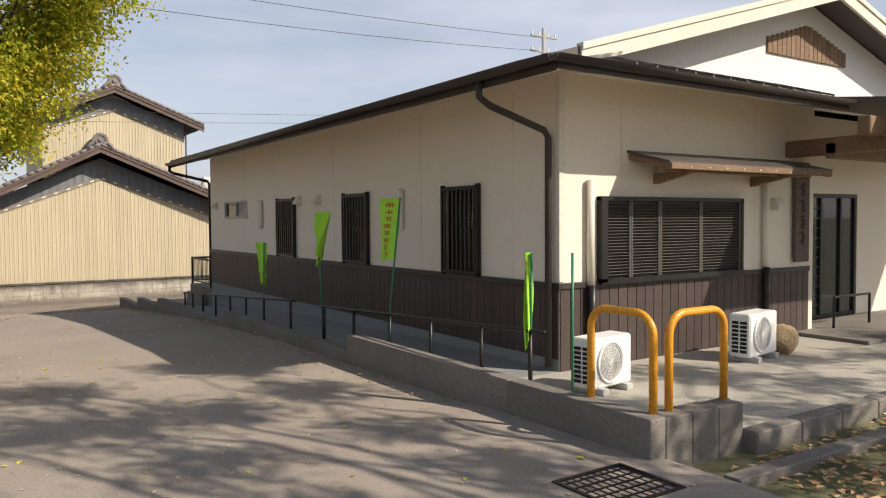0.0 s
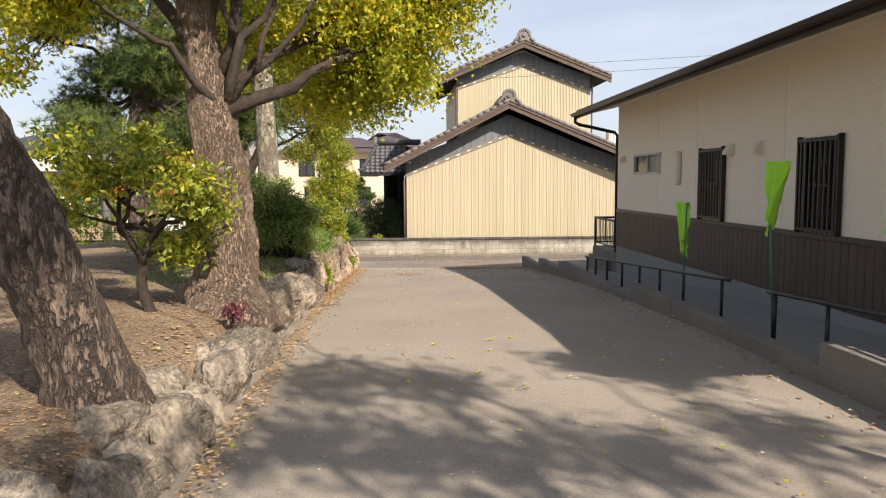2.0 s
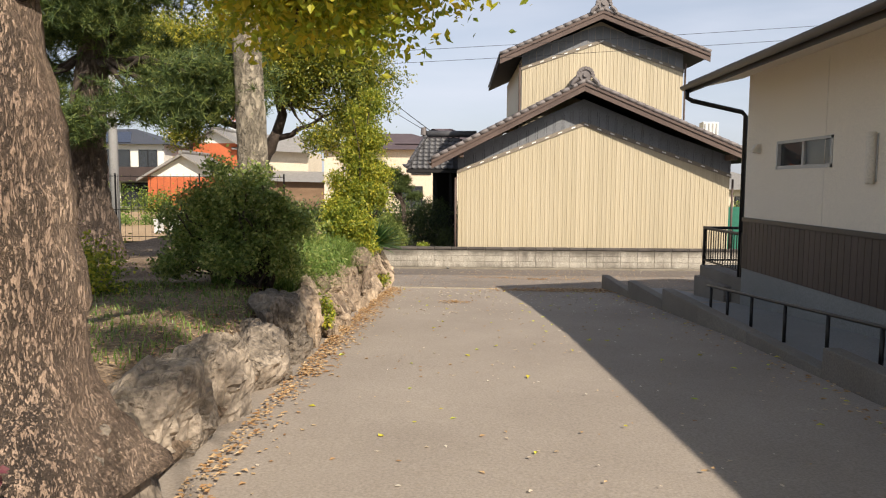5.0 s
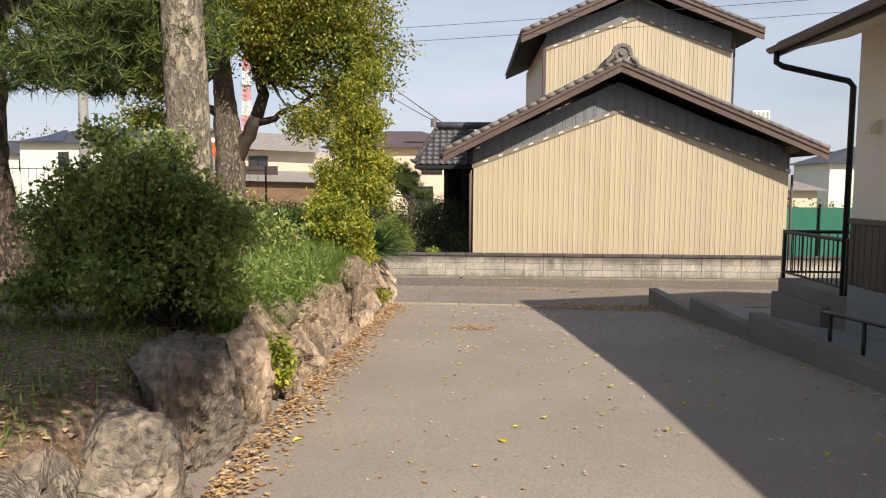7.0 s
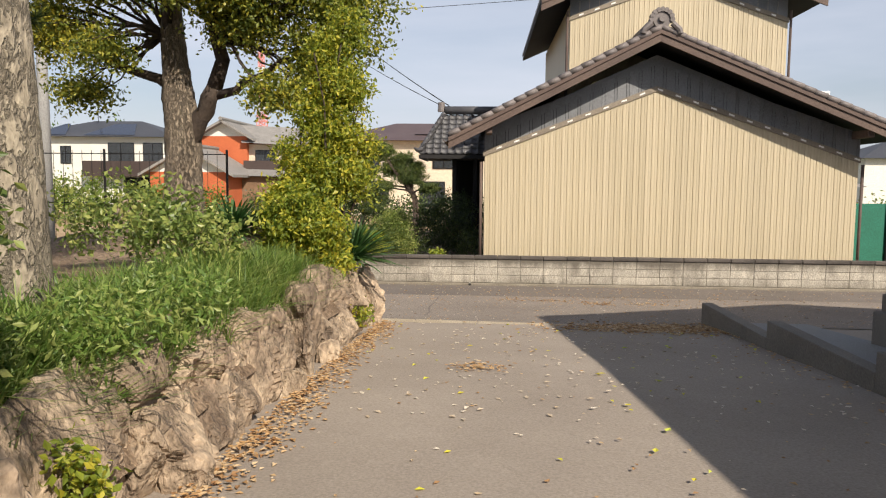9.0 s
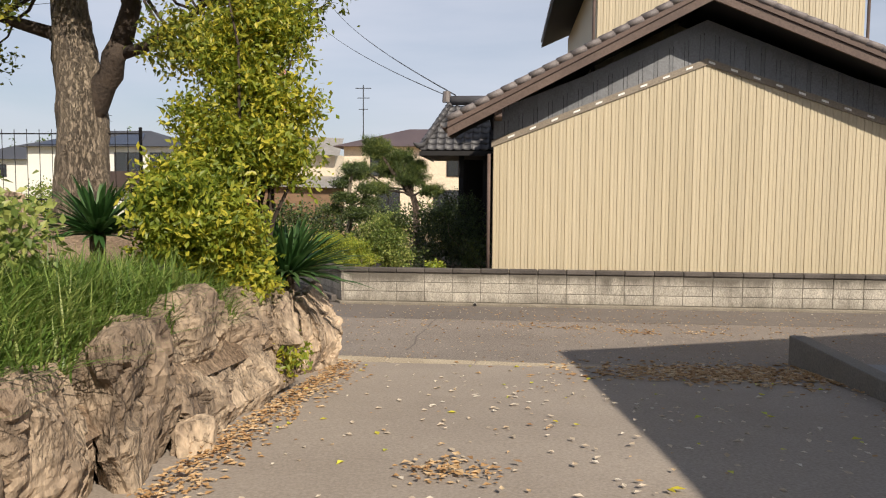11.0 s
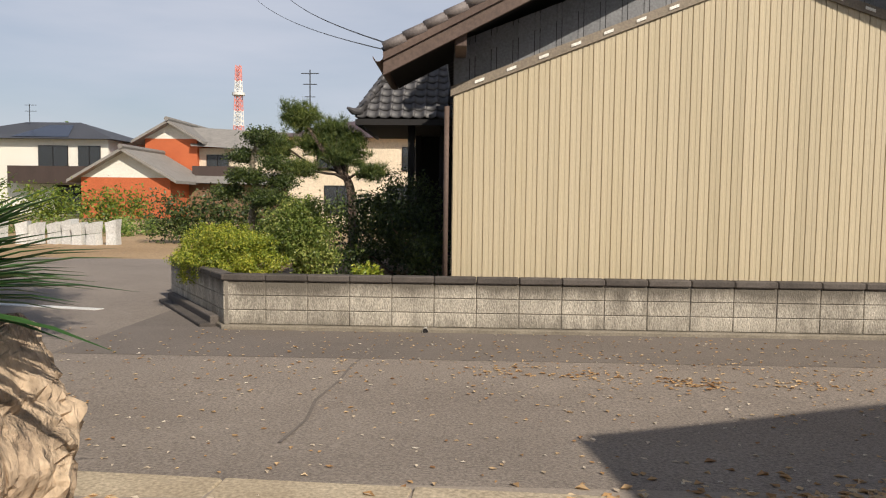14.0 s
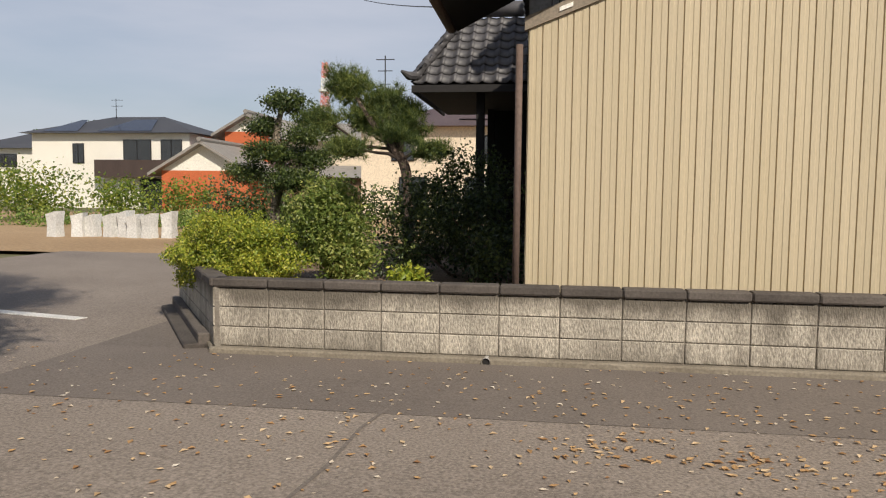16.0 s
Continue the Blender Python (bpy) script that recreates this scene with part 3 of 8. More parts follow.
# dado boards
s = Shape().box(-0.016, 0.0, 0.004, 0.146, -0.45, 0.0, 0.003)
s.v = [(x, y, (z + 0.45) / 0.45 * 0.77 + 0.18) for x, y, z in s.v]
me_board = mesh_from("board", s.fixed().v, s.f, M_BOARD)
hall_part("foundation", Shape().box(WX - 0.006, WX, WY, WF, -0.6, 0.2), M_RAMP, "pale grey concrete foundation")
n_b = int((WF - WY) / 0.15)
for i in range(n_b + 1):
    piece("board", me_board, side_wall, Matrix.Translation((0, min(i * 0.15, WF - WY - 0.15), 0)))
s2 = Shape().box(0.004, 0.146, -0.016, 0.0, 0.0, 0.95, 0.003)
me_board_f = mesh_from("board", s2.fixed().v, s2.f, M_BOARD)
for i in range(int((WR - WX) / 0.15)):
    piece("board", me_board_f, front_wall, Matrix.Translation((i * 0.15, 0, 0)))
hall_part("dado_rail", Shape().box(WX - 0.035, WX, WY - 0.035, WF, 0.95, 1.02, 0.006), M_BROWN)
hall_part("dado_rail", Shape().box(WX, WR, WY - 0.035, WY, 0.95, 1.02, 0.006), M_BROWN)

# entrance: recess beyond the front wall
hall_part("porch_wall", Shape().box(WR, WR + 0.12, WY, WY + 0.5, 0.0, 3.3), M_STUCCO)
s = Shape()
s.box(WR + 0.12, 15.4, WY + 0.5, WY + 0.62, 2.09, 3.3)
s.box(12.9, 15.4, WY + 0.5, WY + 0.62, 0.0, 2.09)
hall_part("entrance_wall", s, M_STUCCO)
door = hall_part("entrance_door", Shape().box(WR + 0.12, 12.9, WY + 0.53, WY + 0.56, 0.06, 0.16), M_BLACKM, "dark aluminium glazed sliding doors")
for x in (WR + 0.12, 11.25, 11.82, 12.4, 12.84):
    under(door, "stile", Shape().box(x, x + 0.06, WY + 0.51, WY + 0.58, 0.16, 2.05, 0.006), M_BLACKM)
under(door, "head", Shape().box(WR + 0.12, 12.9, WY + 0.50, WY + 0.59, 2.03, 2.10, 0.006), M_BLACKM)
for i in range(11):
    z = 0.3 + i * 0.155
    under(door, "glazing_bar", Shape().box(WR + 0.18, 11.82, WY + 0.525, WY + 0.545, z, z + 0.018), M_BLACKM)
under(door, "pane", Shape().box(WR + 0.18, 12.86, WY + 0.548, WY + 0.554, 0.16, 2.03), M_GLASS, "dark glass")
under(door, "handle", Shape().tube([(11.3, WY + 0.47, 0.55), (11.3, WY + 0.47, 1.1)], 0.012), M_GREY_PL, "steel handle")
hall_part("porch_step", Shape().box(10.2, 15.4, 5.6, WY + 0.5, -0.1, 0.1, 0.01), M_CONC)
hall_part("handrail", Shape().tube([(11.0, 6.5, 0.1), (11.0, 6.5, 0.55), (12.0, 6.5, 0.55), (12.0, 6.5, 0.1)], 0.02), M_BLACKM)
for nm, a in (("beam", ((10.0, 5.2), 2.55)), ("beam", ((13.8, 5.2), 2.55))):
    hall_part(nm, Shape().box(a[0][0], a[0][0] + 0.16, a[0][1], WY, a[1], a[1] + 0.22, 0.012), M_OLDWOOD, "weathered porch beam")
hall_part("porch_beam", Shape().box(9.6, 14.6, 5.32, 5.48, 2.72, 2.95, 0.012), M_OLDWOOD)
hall_part("porch_lintel", Shape().box(10.0, 14.4, 5.95, 6.1, 2.5, 2.7, 0.012), M_OLDWOOD)
hall_part("porch_roof", Shape().prism([(4.0, 2.94), (6.66, 3.30), (6.66, 3.38), (4.0, 3.02)], "x", 9.9, 15.4), M_ROOFM)

# roof: long slope to the side, gable and skirt to the front
s = Shape()
xs_r = [EAVE_X, RIDGE_X, 2 * RIDGE_X - EAVE_X]
prof = [(x, roof_z(x) + 0.10) for x in xs_r] + [(x, roof_z(x)) for x in reversed(xs_r)]
s.prism(prof, "y", 6.25, EAVE_F)
roof = hall_part("roof", s, M_ROOFM, "brown sheet metal roof")
s = Shape().add([(EAVE_X, EAVE_Y, EAVE_Z), (9.9, EAVE_Y, EAVE_Z), (9.9, WY + 0.2, EAVE_Z + 0.29), (EAVE_X + 0.98, WY + 0.2, EAVE_Z + 0.29),
                 (EAVE_X, EAVE_Y, EAVE_Z + 0.08), (9.9, EAVE_Y, EAVE_Z + 0.08), (9.9, WY + 0.2, EAVE_Z + 0.37), (EAVE_X + 0.98, WY + 0.2, EAVE_Z + 0.37)],
                [(0, 3, 2, 1), (4, 5, 6, 7), (0, 1, 5, 4), (1, 2, 6, 5), (2, 3, 7, 6), (3, 0, 4, 7)])
hall_part("skirt_roof", s, M_ROOFM)
for i in range(13):
    x = EAVE_X + 1.1 + i * 0.3
    under(roof, "seam", Shape().prism([(EAVE_Y + 0.02, EAVE_Z + 0.088), (6.6, EAVE_Z + 0.355), (6.6, EAVE_Z + 0.385), (EAVE_Y + 0.02, EAVE_Z + 0.115)], "x", x, x + 0.025), M_ROOFM)
# gutters and fascia
hall_part("fascia", Shape().box(EAVE_X + 0.005, EAVE_X + 0.03, EAVE_Y, EAVE_F, EAVE_Z - 0.08, EAVE_Z + 0.06), M_BROWN)
hall_part("fascia", Shape().box(EAVE_X + 0.03, 9.9, EAVE_Y - 0.012, EAVE_Y + 0.01, EAVE_Z - 0.06, EAVE_Z + 0.06), M_BROWN)


def gutter(a, b, r=0.065):
    """A half-round eaves gutter from a to b."""
    a, b = Vector(a), Vector(b)
    d = (b - a).normalized()
    w = Vector((-d.y, d.x, 0))
    s = Shape()
    vs, fs = [], []
    n = 9
    for p in (a, b):
        for k in range(n):
            t = math.pi * k / (n - 1)
            for rr in (r, r - 0.006):
                vs.append(p + w * math.cos(t) * rr - Vector((0, 0, math.sin(t) * rr)))
    for k in range(n - 1):
        for q in (0, 1):
            fs.append((2 * k + q, 2 * k + 2 + q, 2 * n + 2 * k + 2 + q, 2 * n + 2 * k + q))
    for e in (0, 2 * n):
        fs += [(e + 2 * k, e + 2 * k + 2, e + 2 * k + 3, e + 2 * k + 1) for k in range(n - 1)]
    return s.add(vs, fs)


hall_part("gutter", gutter((EAVE_X - 0.065, EAVE_Y - 0.05, EAVE_Z + 0.05), (EAVE_X - 0.065, EAVE_F + 0.02, EAVE_Z + 0.02)), M_BROWN, "dark brown eaves gutter", True)
hall_part("gutter", gutter((9.9, EAVE_Y - 0.07, EAVE_Z + 0.04), (EAVE_X - 0.06, EAVE_Y - 0.07, EAVE_Z + 0.05)), M_BROWN, "dark brown eaves gutter", True)
# soffits
hall_part("soffit", Shape().prism([(EAVE_X + 0.03, EAVE_Z - 0.03), (WX, EAVE_Z + 0.16), (WX, EAVE_Z + 0.20), (EAVE_X + 0.03, EAVE_Z + 0.01)], "y", EAVE_Y + 0.01, EAVE_F - 0.01), M_STUCCO, "cream soffit")
hall_part("soffit", Shape().prism([(EAVE_Y + 0.015, EAVE_Z - 0.02), (WY, EAVE_Z + 0.14), (WY, EAVE_Z + 0.18), (EAVE_Y + 0.015, EAVE_Z + 0.01)], "x", WX, 9.9), M_STUCCO, "cream soffit")
# gable front
gy = 6.72
s = Shape().prism([(x, roof_z(x) - 0.02) for x in (6.2, RIDGE_X, 2 * RIDGE_X - 6.2)] + [(2 * RIDGE_X - 6.2, 3.3), (6.2, 3.3)], "y", gy, gy + 0.1)
gable = hall_part("gable", s, M_GABLE, "white gable panel")
s = Shape()
for sg in (1, -1):
    pts = [(RIDGE_X - sg * 4.9, roof_z(RIDGE_X - 4.9) - 0.10), (RIDGE_X, roof_z(RIDGE_X) - 0.10), (RIDGE_X, roof_z(RIDGE_X) + 0.06), (RIDGE_X - sg * 4.9, roof_z(RIDGE_X - 4.9) + 0.06)]
    s.prism(pts, "y", 6.22, 6.26)
hall_part("bargeboard", s, M_CREAM_TRIM, "cream painted bargeboard")
s = Shape()
for sg in (1, -1):
    pts = [(RIDGE_X - sg * 4.9, roof_z(RIDGE_X - 4.9) + 0.06), (RIDGE_X, roof_z(RIDGE_X) + 0.06), (RIDGE_X, roof_z(RIDGE_X) + 0.13), (RIDGE_X - sg * 4.9, roof_z(RIDGE_X - 4.9) + 0.13)]
    s.prism(pts, "y", 6.20, 6.30)
hall_part("roof_edge", s, M_CREAM_TRIM, "cream metal verge")
zb = roof_z(RIDGE_X) - 0.85
for i in range(18):
    x = RIDGE_X - 0.99 + i * 0.11
    top = roof_z(x + 0.055) - 0.36
    under(gable, "lattice_board", Shape().box(x + 0.004, x + 0.106, gy - 0.03, gy, zb, top, 0.004), M_OLDWOOD, "brown gable lattice" if i == 0 else "")

# downpipes
def pipe(name, pts, r, mat, label=""):
    return hall_part(name, Shape().tube(pts, r, 10), mat, label, True)


pipe("downpipe", [(4.86, 6.85, 3.14), (4.86, 6.85, 2.98), (5.0, 6.85, 2.9), (5.68, 6.78, 2.68), (5.72, 6.76, 2.6), (5.72, 6.76, 0.1)], 0.038, M_BROWN, "dark brown downpipe")
pipe("downpipe", [(4.86, 19.86, 3.12), (4.86, 19.86, 2.98), (4.95, 19.86, 2.93), (5.78, 19.86, 2.75), (5.84, 19.86, 2.68), (5.84, 19.86, -0.3)], 0.038, M_BLACKM, "dark downpipe")
pipe("conduit_cover", [(6.22, 6.62, 2.15), (6.22, 6.62, 0.98)], 0.045, M_CREAM_TRIM, "cream pipe cover")
pipe("conduit_cover", [(6.22, 6.60, 0.98), (6.22, 6.60, 0.3)], 0.05, M_BLACKM)
pipe("conduit_cover", [(9.48, 6.62, 2.4), (9.48, 6.62, 1.05)], 0.035, M_CREAM_TRIM)
pipe("conduit_cover", [(9.48, 6.60, 1.05), (9.48, 6.60, 0.4)], 0.045, M_BLACKM)

# barred windows
def barred_window(y0, y1, z0, z1):
    w = hall_part("window_frame", Shape().box(WX + 0.02, WX + 0.09, y0, y1, z0, z0 + 0.04).box(WX + 0.02, WX + 0.09, y0, y1, z1 - 0.04, z1)
                  .box(WX + 0.02, WX + 0.09, y0, y0 + 0.04, z0, z1).box(WX + 0.02, WX + 0.09, y1 - 0.04, y1, z0, z1), M_BLACKM, "window behind dark upright bars")
    under(w, "pane", Shape().box(WX + 0.05, WX + 0.056, y0 + 0.03, y1 - 0.03, z0 + 0.03, z1 - 0.03), M_GLASS)
    f = Shape()
    for z in (z0 + 0.01, z1 - 0.05):
        f.box(WX - 0.075, WX - 0.045, y0 - 0.03, y1 + 0.03, z, z + 0.035, 0.003)
    f.box(WX - 0.075, WX - 0.01, y0 - 0.03, y0 + 0.005, z0 - 0.02, z1 + 0.02, 0.003)
    f.box(WX - 0.075, WX - 0.01, y1 - 0.005, y1 + 0.03, z0 - 0.02, z1 + 0.02, 0.003)
    under(w, "bar_frame", f, M_BLACKM)
    n = 8
    for i in range(n):
        y = y0 + (i + 0.5) * (y1 - y0) / n
        under(w, "bar", Shape().box(WX - 0.07, WX - 0.05, y - 0.018, y + 0.018, z0, z1, 0.004), M_BLACKM)
    for i in range(4):
        y = y0 + 0.2 + i * 0.11
        under(w, "knob", Shape().tube([(WX - 0.078, y, (z0 + z1) / 2), (WX - 0.062, y, (z0 + z1) / 2)], 0.022, 8), M_BLACKM)


for w in WINDOWS[:3]:
    barred_window(*w)
y0, y1, z0, z1 = WINDOWS[3]
sw = hall_part("small_window", Shape().box(WX - 0.01, WX + 0.08, y0, y1, z0, z0 + 0.05).box(WX - 0.01, WX + 0.08, y0, y1, z1 - 0.04, z1)
               .box(WX - 0.01, WX + 0.08, y0, y0 + 0.05, z0, z1).box(WX - 0.01, WX + 0.08, y1 - 0.05, y1, z0, z1).box(WX, WX + 0.08, (y0 + y1) / 2 - 0.03, (y0 + y1) / 2 + 0.03, z0, z1), M_GREY_PL, "small aluminium sliding window")
under(sw, "pane", Shape().box(WX + 0.04, WX + 0.046, (y0 + y1) / 2, y1 - 0.04, z0 + 0.04, z1 - 0.04), M_GLASS, "dark glass")
under(sw, "pane", Shape().box(WX + 0.03, WX + 0.036, y0 + 0.04, (y0 + y1) / 2, z0 + 0.04, z1 - 0.04), M_GLASS_PALE, "frosted glass")


def wall_lamp(y, z, w=0.13, h=0.16):
    o = thing("vent_hood", "cream metal vent hood on the cream wall", "vent", (WX, y, z), "vent hoods on the wall")
    part("hood", Shape().prism([(0, h / 2), (-0.05, h / 2), (-0.13, -h * 0.15), (-0.13, -h / 2), (0, -h / 2)], "y", -w / 2, w / 2), M_CREAM_TRIM, o)
    part("flange", Shape().box(-0.012, -0.002, -w * 0.62, w * 0.62, -h * 0.6, h * 0.58, 0.003), M_CREAM_TRIM, o)


wall_lamp(13.84, 2.11)
wall_lamp(12.97, 2.10)
wall_lamp(19.14, 2.12, 0.12, 0.14)


def tube_lamp(y, z0, z1, lab):
    o = thing("wall_light", lab, "lamp", (WX, y, z0), "long wall lights")
    h = z1 - z0
    part("cover", Shape().tube([(-0.045, 0, 0), (-0.045, 0, 0.02), (-0.045, 0, h - 0.02), (-0.045, 0, h)], [0.045, 0.058, 0.058, 0.045], 12), M_CREAM_TRIM, o, smooth=True)
    part("back_plate", Shape().box(-0.012, -0.001, -0.07, 0.07, 0.02, h - 0.02, 0.003), M_GREY_PL, o)


tube_lamp(15.9, 1.57, 2.16, "upright cream tube light on the hall wall")
tube_lamp(10.02, 1.58, 2.17, "upright cream tube light on the hall wall")

# shuttered front window
x0, x1, z0, z1 = 6.36, 8.98, 1.0, 1.97
shut = hall_part("shutter_window", Shape().box(x0, x1, WY - 0.07, WY + 0.05, z1 - 0.05, z1).box(x0, x1, WY - 0.09, WY + 0.05, z0 - 0.02, z0 + 0.04)
                 .box(x0, x0 + 0.09, WY - 0.09, WY + 0.05, z0, z1).box(x1 - 0.05, x1, WY - 0.07, WY + 0.05, z0, z1), M_BLACKM, "four closed dark louvred shutters")
XS = [x0 + 0.09, 6.86, 7.36, 8.12, x1 - 0.05]
louvre = Shape().prism([(0, 0), (0.03, -0.028), (0.036, -0.022), (0.006, 0.006)], "x", 0, 1)
for i in range(4):
    a, b = XS[i], XS[i + 1]
    fr = Shape().box(a, a + 0.035, WY - 0.06, WY + 0.0, z0 + 0.04, z1 - 0.05, 0.004).box(b - 0.035, b, WY - 0.06, WY, z0 + 0.04, z1 - 0.05, 0.004)
    fr.box(a, b, WY - 0.012, WY + 0.0, z0 + 0.04, z1 - 0.05)
    leaf = under(shut, "shutter", fr, M_SHUTTER)
    me_l = mesh_from("louvre", [(v[0] * (b - a - 0.07), v[1], v[2]) for v in louvre.v], louvre.f, M_SHUTTER)
    for k in range(24):
        z = z0 + 0.075 + k * 0.0358
        piece("louvre", me_l, leaf, Matrix.Translation((a + 0.035 - WX, -0.052, z)))

# small wooden awning over the shutters
aw = thing("window_awning", "small sheet-roofed awning on old timber brackets above the shutters", "awning", (6.85, WY, 2.35))
part("roof_sheet", Shape().prism([(-0.62, -0.03), (0, 0.13), (0, 0.16), (-0.62, 0.0)], "x", 0.0, 3.25), M_ROOFM, aw, "grey sheet metal")
part("fascia", Shape().box(0.02, 3.23, -0.63, -0.6, -0.09, -0.02, 0.004), M_OLDWOOD, aw)
for x in (0.03, 3.16):
    part("rafter", Shape().prism([(-0.6, -0.10), (0, 0.05), (0, 0.12), (-0.6, -0.03)], "x", x, x + 0.07), M_OLDWOOD, aw)
for x in (0.45, 2.35):
    part("bracket", Shape().prism([(-0.5, -0.12), (0, -0.22), (0, -0.10), (-0.5, -0.07)], "x", x, x + 0.1), M_OLDWOOD, aw)
part("purlin", Shape().box(0.15, 3.1, -0.42, -0.34, -0.10, -0.03, 0.008), M_OLDWOOD, aw)
for i in range(9):
    part("nail_cap", Shape().tube([(0.35 + i * 0.32, -0.635, -0.06), (0.35 + i * 0.32, -0.628, -0.06)], 0.012, 8), M_GREY_PL, aw)

# upright sign board, carved letters
sb = thing("name_board", "dark weathered upright wooden name board beside the entrance", "sign", (10.33, WY - 0.03, 1.09))
part("board", Shape().box(-0.17, 0.17, -0.05, 0.0, 0.0, 1.4, 0.012), M_BARGE, sb)
vents = thing("wall_fitting", "small cream wall fitting by the downpipe", "vent", (9.75, WY, 1.9))
part("hood", Shape().prism([(0, 0.09), (-0.06, 0.09), (-0.12, -0.02), (-0.12, -0.08), (0, -0.08)], "x", -0.08, 0.08), M_CREAM_TRIM, vents)

# ---- forecourt, kerb wall and ramp ----
solid("forecourt", Shape().prism([(4.45, 6.67), (4.45, 4.3), (5.35, 4.3), (5.35, 4.12), (16.0, 4.12), (16.0, 6.67)], "z", -0.35, 0.05), M_CONC_PALE, "pale concrete forecourt before the hall", "pavement", kind="structure")
kerb = thing("kerb_wall", "low stepped concrete kerb wall along the ramp", "wall", (4.3, 4.1, 0), kind="structure")
SEG = [(4.1, 8.86, 0.32), (8.86, 13.85, 0.12), (13.85, 18.95, -0.08), (18.95, 21.27, -0.26), (21.27, 23.75, -0.46)]
for a, b, z in SEG:
    n = max(1, round((b - a) / 1.7))
    for i in range(n):
        c, d = a + (b - a) * i / n, a + (b - a) * (i + 1) / n
        part("kerb_block", Shape().box(0, 0.16, c - 4.1 + 0.002, d - 4.1 - 0.002, -1.1, z, 0.008), M_CONC, kerb)
for i, (a, b, z) in enumerate([(4.46, 4.75, 0.31), (4.75, 5.05, 0.31), (5.05, 5.35, 0.30)]):
    part("kerb_block", Shape().box(a - 4.3 + 0.002, b - 4.3 - 0.002, 0.0, 0.2, -0.3, z, 0.008), M_CONC, kerb)
stepk = thing("forecourt_edge", "worn concrete edging of the forecourt", "kerb", (5.35, 4.1, 0), kind="structure")
for i in range(12):
    part("kerb_stone", Shape().box(i * 0.6 + 0.003, i * 0.6 + 0.597, -0.12, 0.03, -0.3, 0.09, 0.015), M_CONC, stepk)


def ramp_z(y):
    return float(np.interp(y, [4.2, 6.5, 10.2, 14.4, 17.6, 20.5, 23.7], [0.05, 0.05, 0.04, -0.09, -0.28, -0.5, -0.74]))


sheet("ramp", [4.45, 5.1, 5.8], steps((6.6, 23.7, 0.6)), lambda x, y: ramp_z(y), M_RAMP, "grey concrete ramp between kerb and hall", "ramp")
# handrails
for ys, name in (([5.74, 6.48, 7.4, 8.3, 9.25, 10.18], "near"), ([11.4, 12.57, 13.47, 14.37, 15.29, 16.19, 16.97, 17.6], "far")):
    def rail_z(y):
        return 0.72 + (y - 5.7) * -0.0445 if y < 10.5 else 0.50 + (y - 11.4) * -0.058
    hr = thing("handrail", "thin dark metal handrail along the ramp", "handrail", (4.6, ys[0], 0), "ramp handrails")
    part("rail", Shape().tube([(0, y - ys[0], rail_z(y)) for y in ([ys[0] - 0.2] + ys + [ys[-1] + 0.15])], 0.019, 10), M_BLACKM, hr, smooth=True)
    for y in ys:
        part("post", Shape().tube([(0, y - ys[0], ramp_z(y) - 0.02), (0, y - ys[0], rail_z(y))], 0.02 if y != 10.18 else 0.026, 8), M_BLACKM, hr, smooth=True)

# back porch railing and platform
solid("back_platform", Shape().box(5.8, 8.5, 19.65, 21.75, -0.9, 0.0, 0.01), M_CONC, "concrete back platform of the hall", "platform", kind="structure")
solid("back_step", Shape().box(5.68, 5.8, 20.1, 21.7, -0.9, -0.2, 0.01), M_CONC, "concrete step below the back platform", "step", kind="structure")
br = thing("back_railing", "dark metal railing with upright bars on the back platform", "railing", (5.85, 21.7, 0.0))
for x0r, y0r, x1r, y1r in ((0, 0, 2.4, 0), (0, 0, 0, -1.9)):
    L = abs(x1r - x0r) + abs(y1r - y0r)
    for z, r in ((0.72, 0.028), (0.10, 0.018)):
        part("rail", Shape().tube([(x0r, y0r, z), (x1r, y1r, z)], r, 8), M_BLACKM, br)
    n = round(L / 0.13)
    for i in range(1, n):
        t = i / n
        part("baluster", Shape().tube([(x0r + (x1r - x0r) * t, y0r + (y1r - y0r) * t, 0.1), (x0r + (x1r - x0r) * t, y0r + (y1r - y0r) * t, 0.72)], 0.009, 6), M_BLACKM, br)
for p in ((0, 0), (2.4, 0), (0, -1.9)):
    part("post", Shape().box(p[0] - 0.025, p[0] + 0.025, p[1] - 0.025, p[1] + 0.025, 0, 0.75, 0.004), M_BLACKM, br)

# ---- tiled house ----
HX0, HX1, HY, HAX, HAZ = 1.1, 8.85, 28.74, 4.66, 3.2
house = thing("tiled_house", "two-storey house in ribbed beige steel siding under grey roof tiles", "house", (HX0, HY, -0.9))


def house_part(name, shape, mat, label="", smooth=False, parent=None):
    shape.v = [(x - HX0, y - HY, z + 0.9) for x, y, z in shape.v]
    return part(name, shape, mat, parent or house, label, smooth)


def band_z(x):
    return HAZ - (HAX - x) * 0.382 if x < HAX else HAZ - (x - HAX) * 0.345


# lower side walls are coloured near black for the shade beside the house
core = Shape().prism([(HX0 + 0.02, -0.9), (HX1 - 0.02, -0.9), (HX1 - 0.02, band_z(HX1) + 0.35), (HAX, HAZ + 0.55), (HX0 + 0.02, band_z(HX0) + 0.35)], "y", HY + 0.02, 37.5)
body = house_part("body", core, M_SHADE_BLACK, "side walls in a near-black that stands for shade")


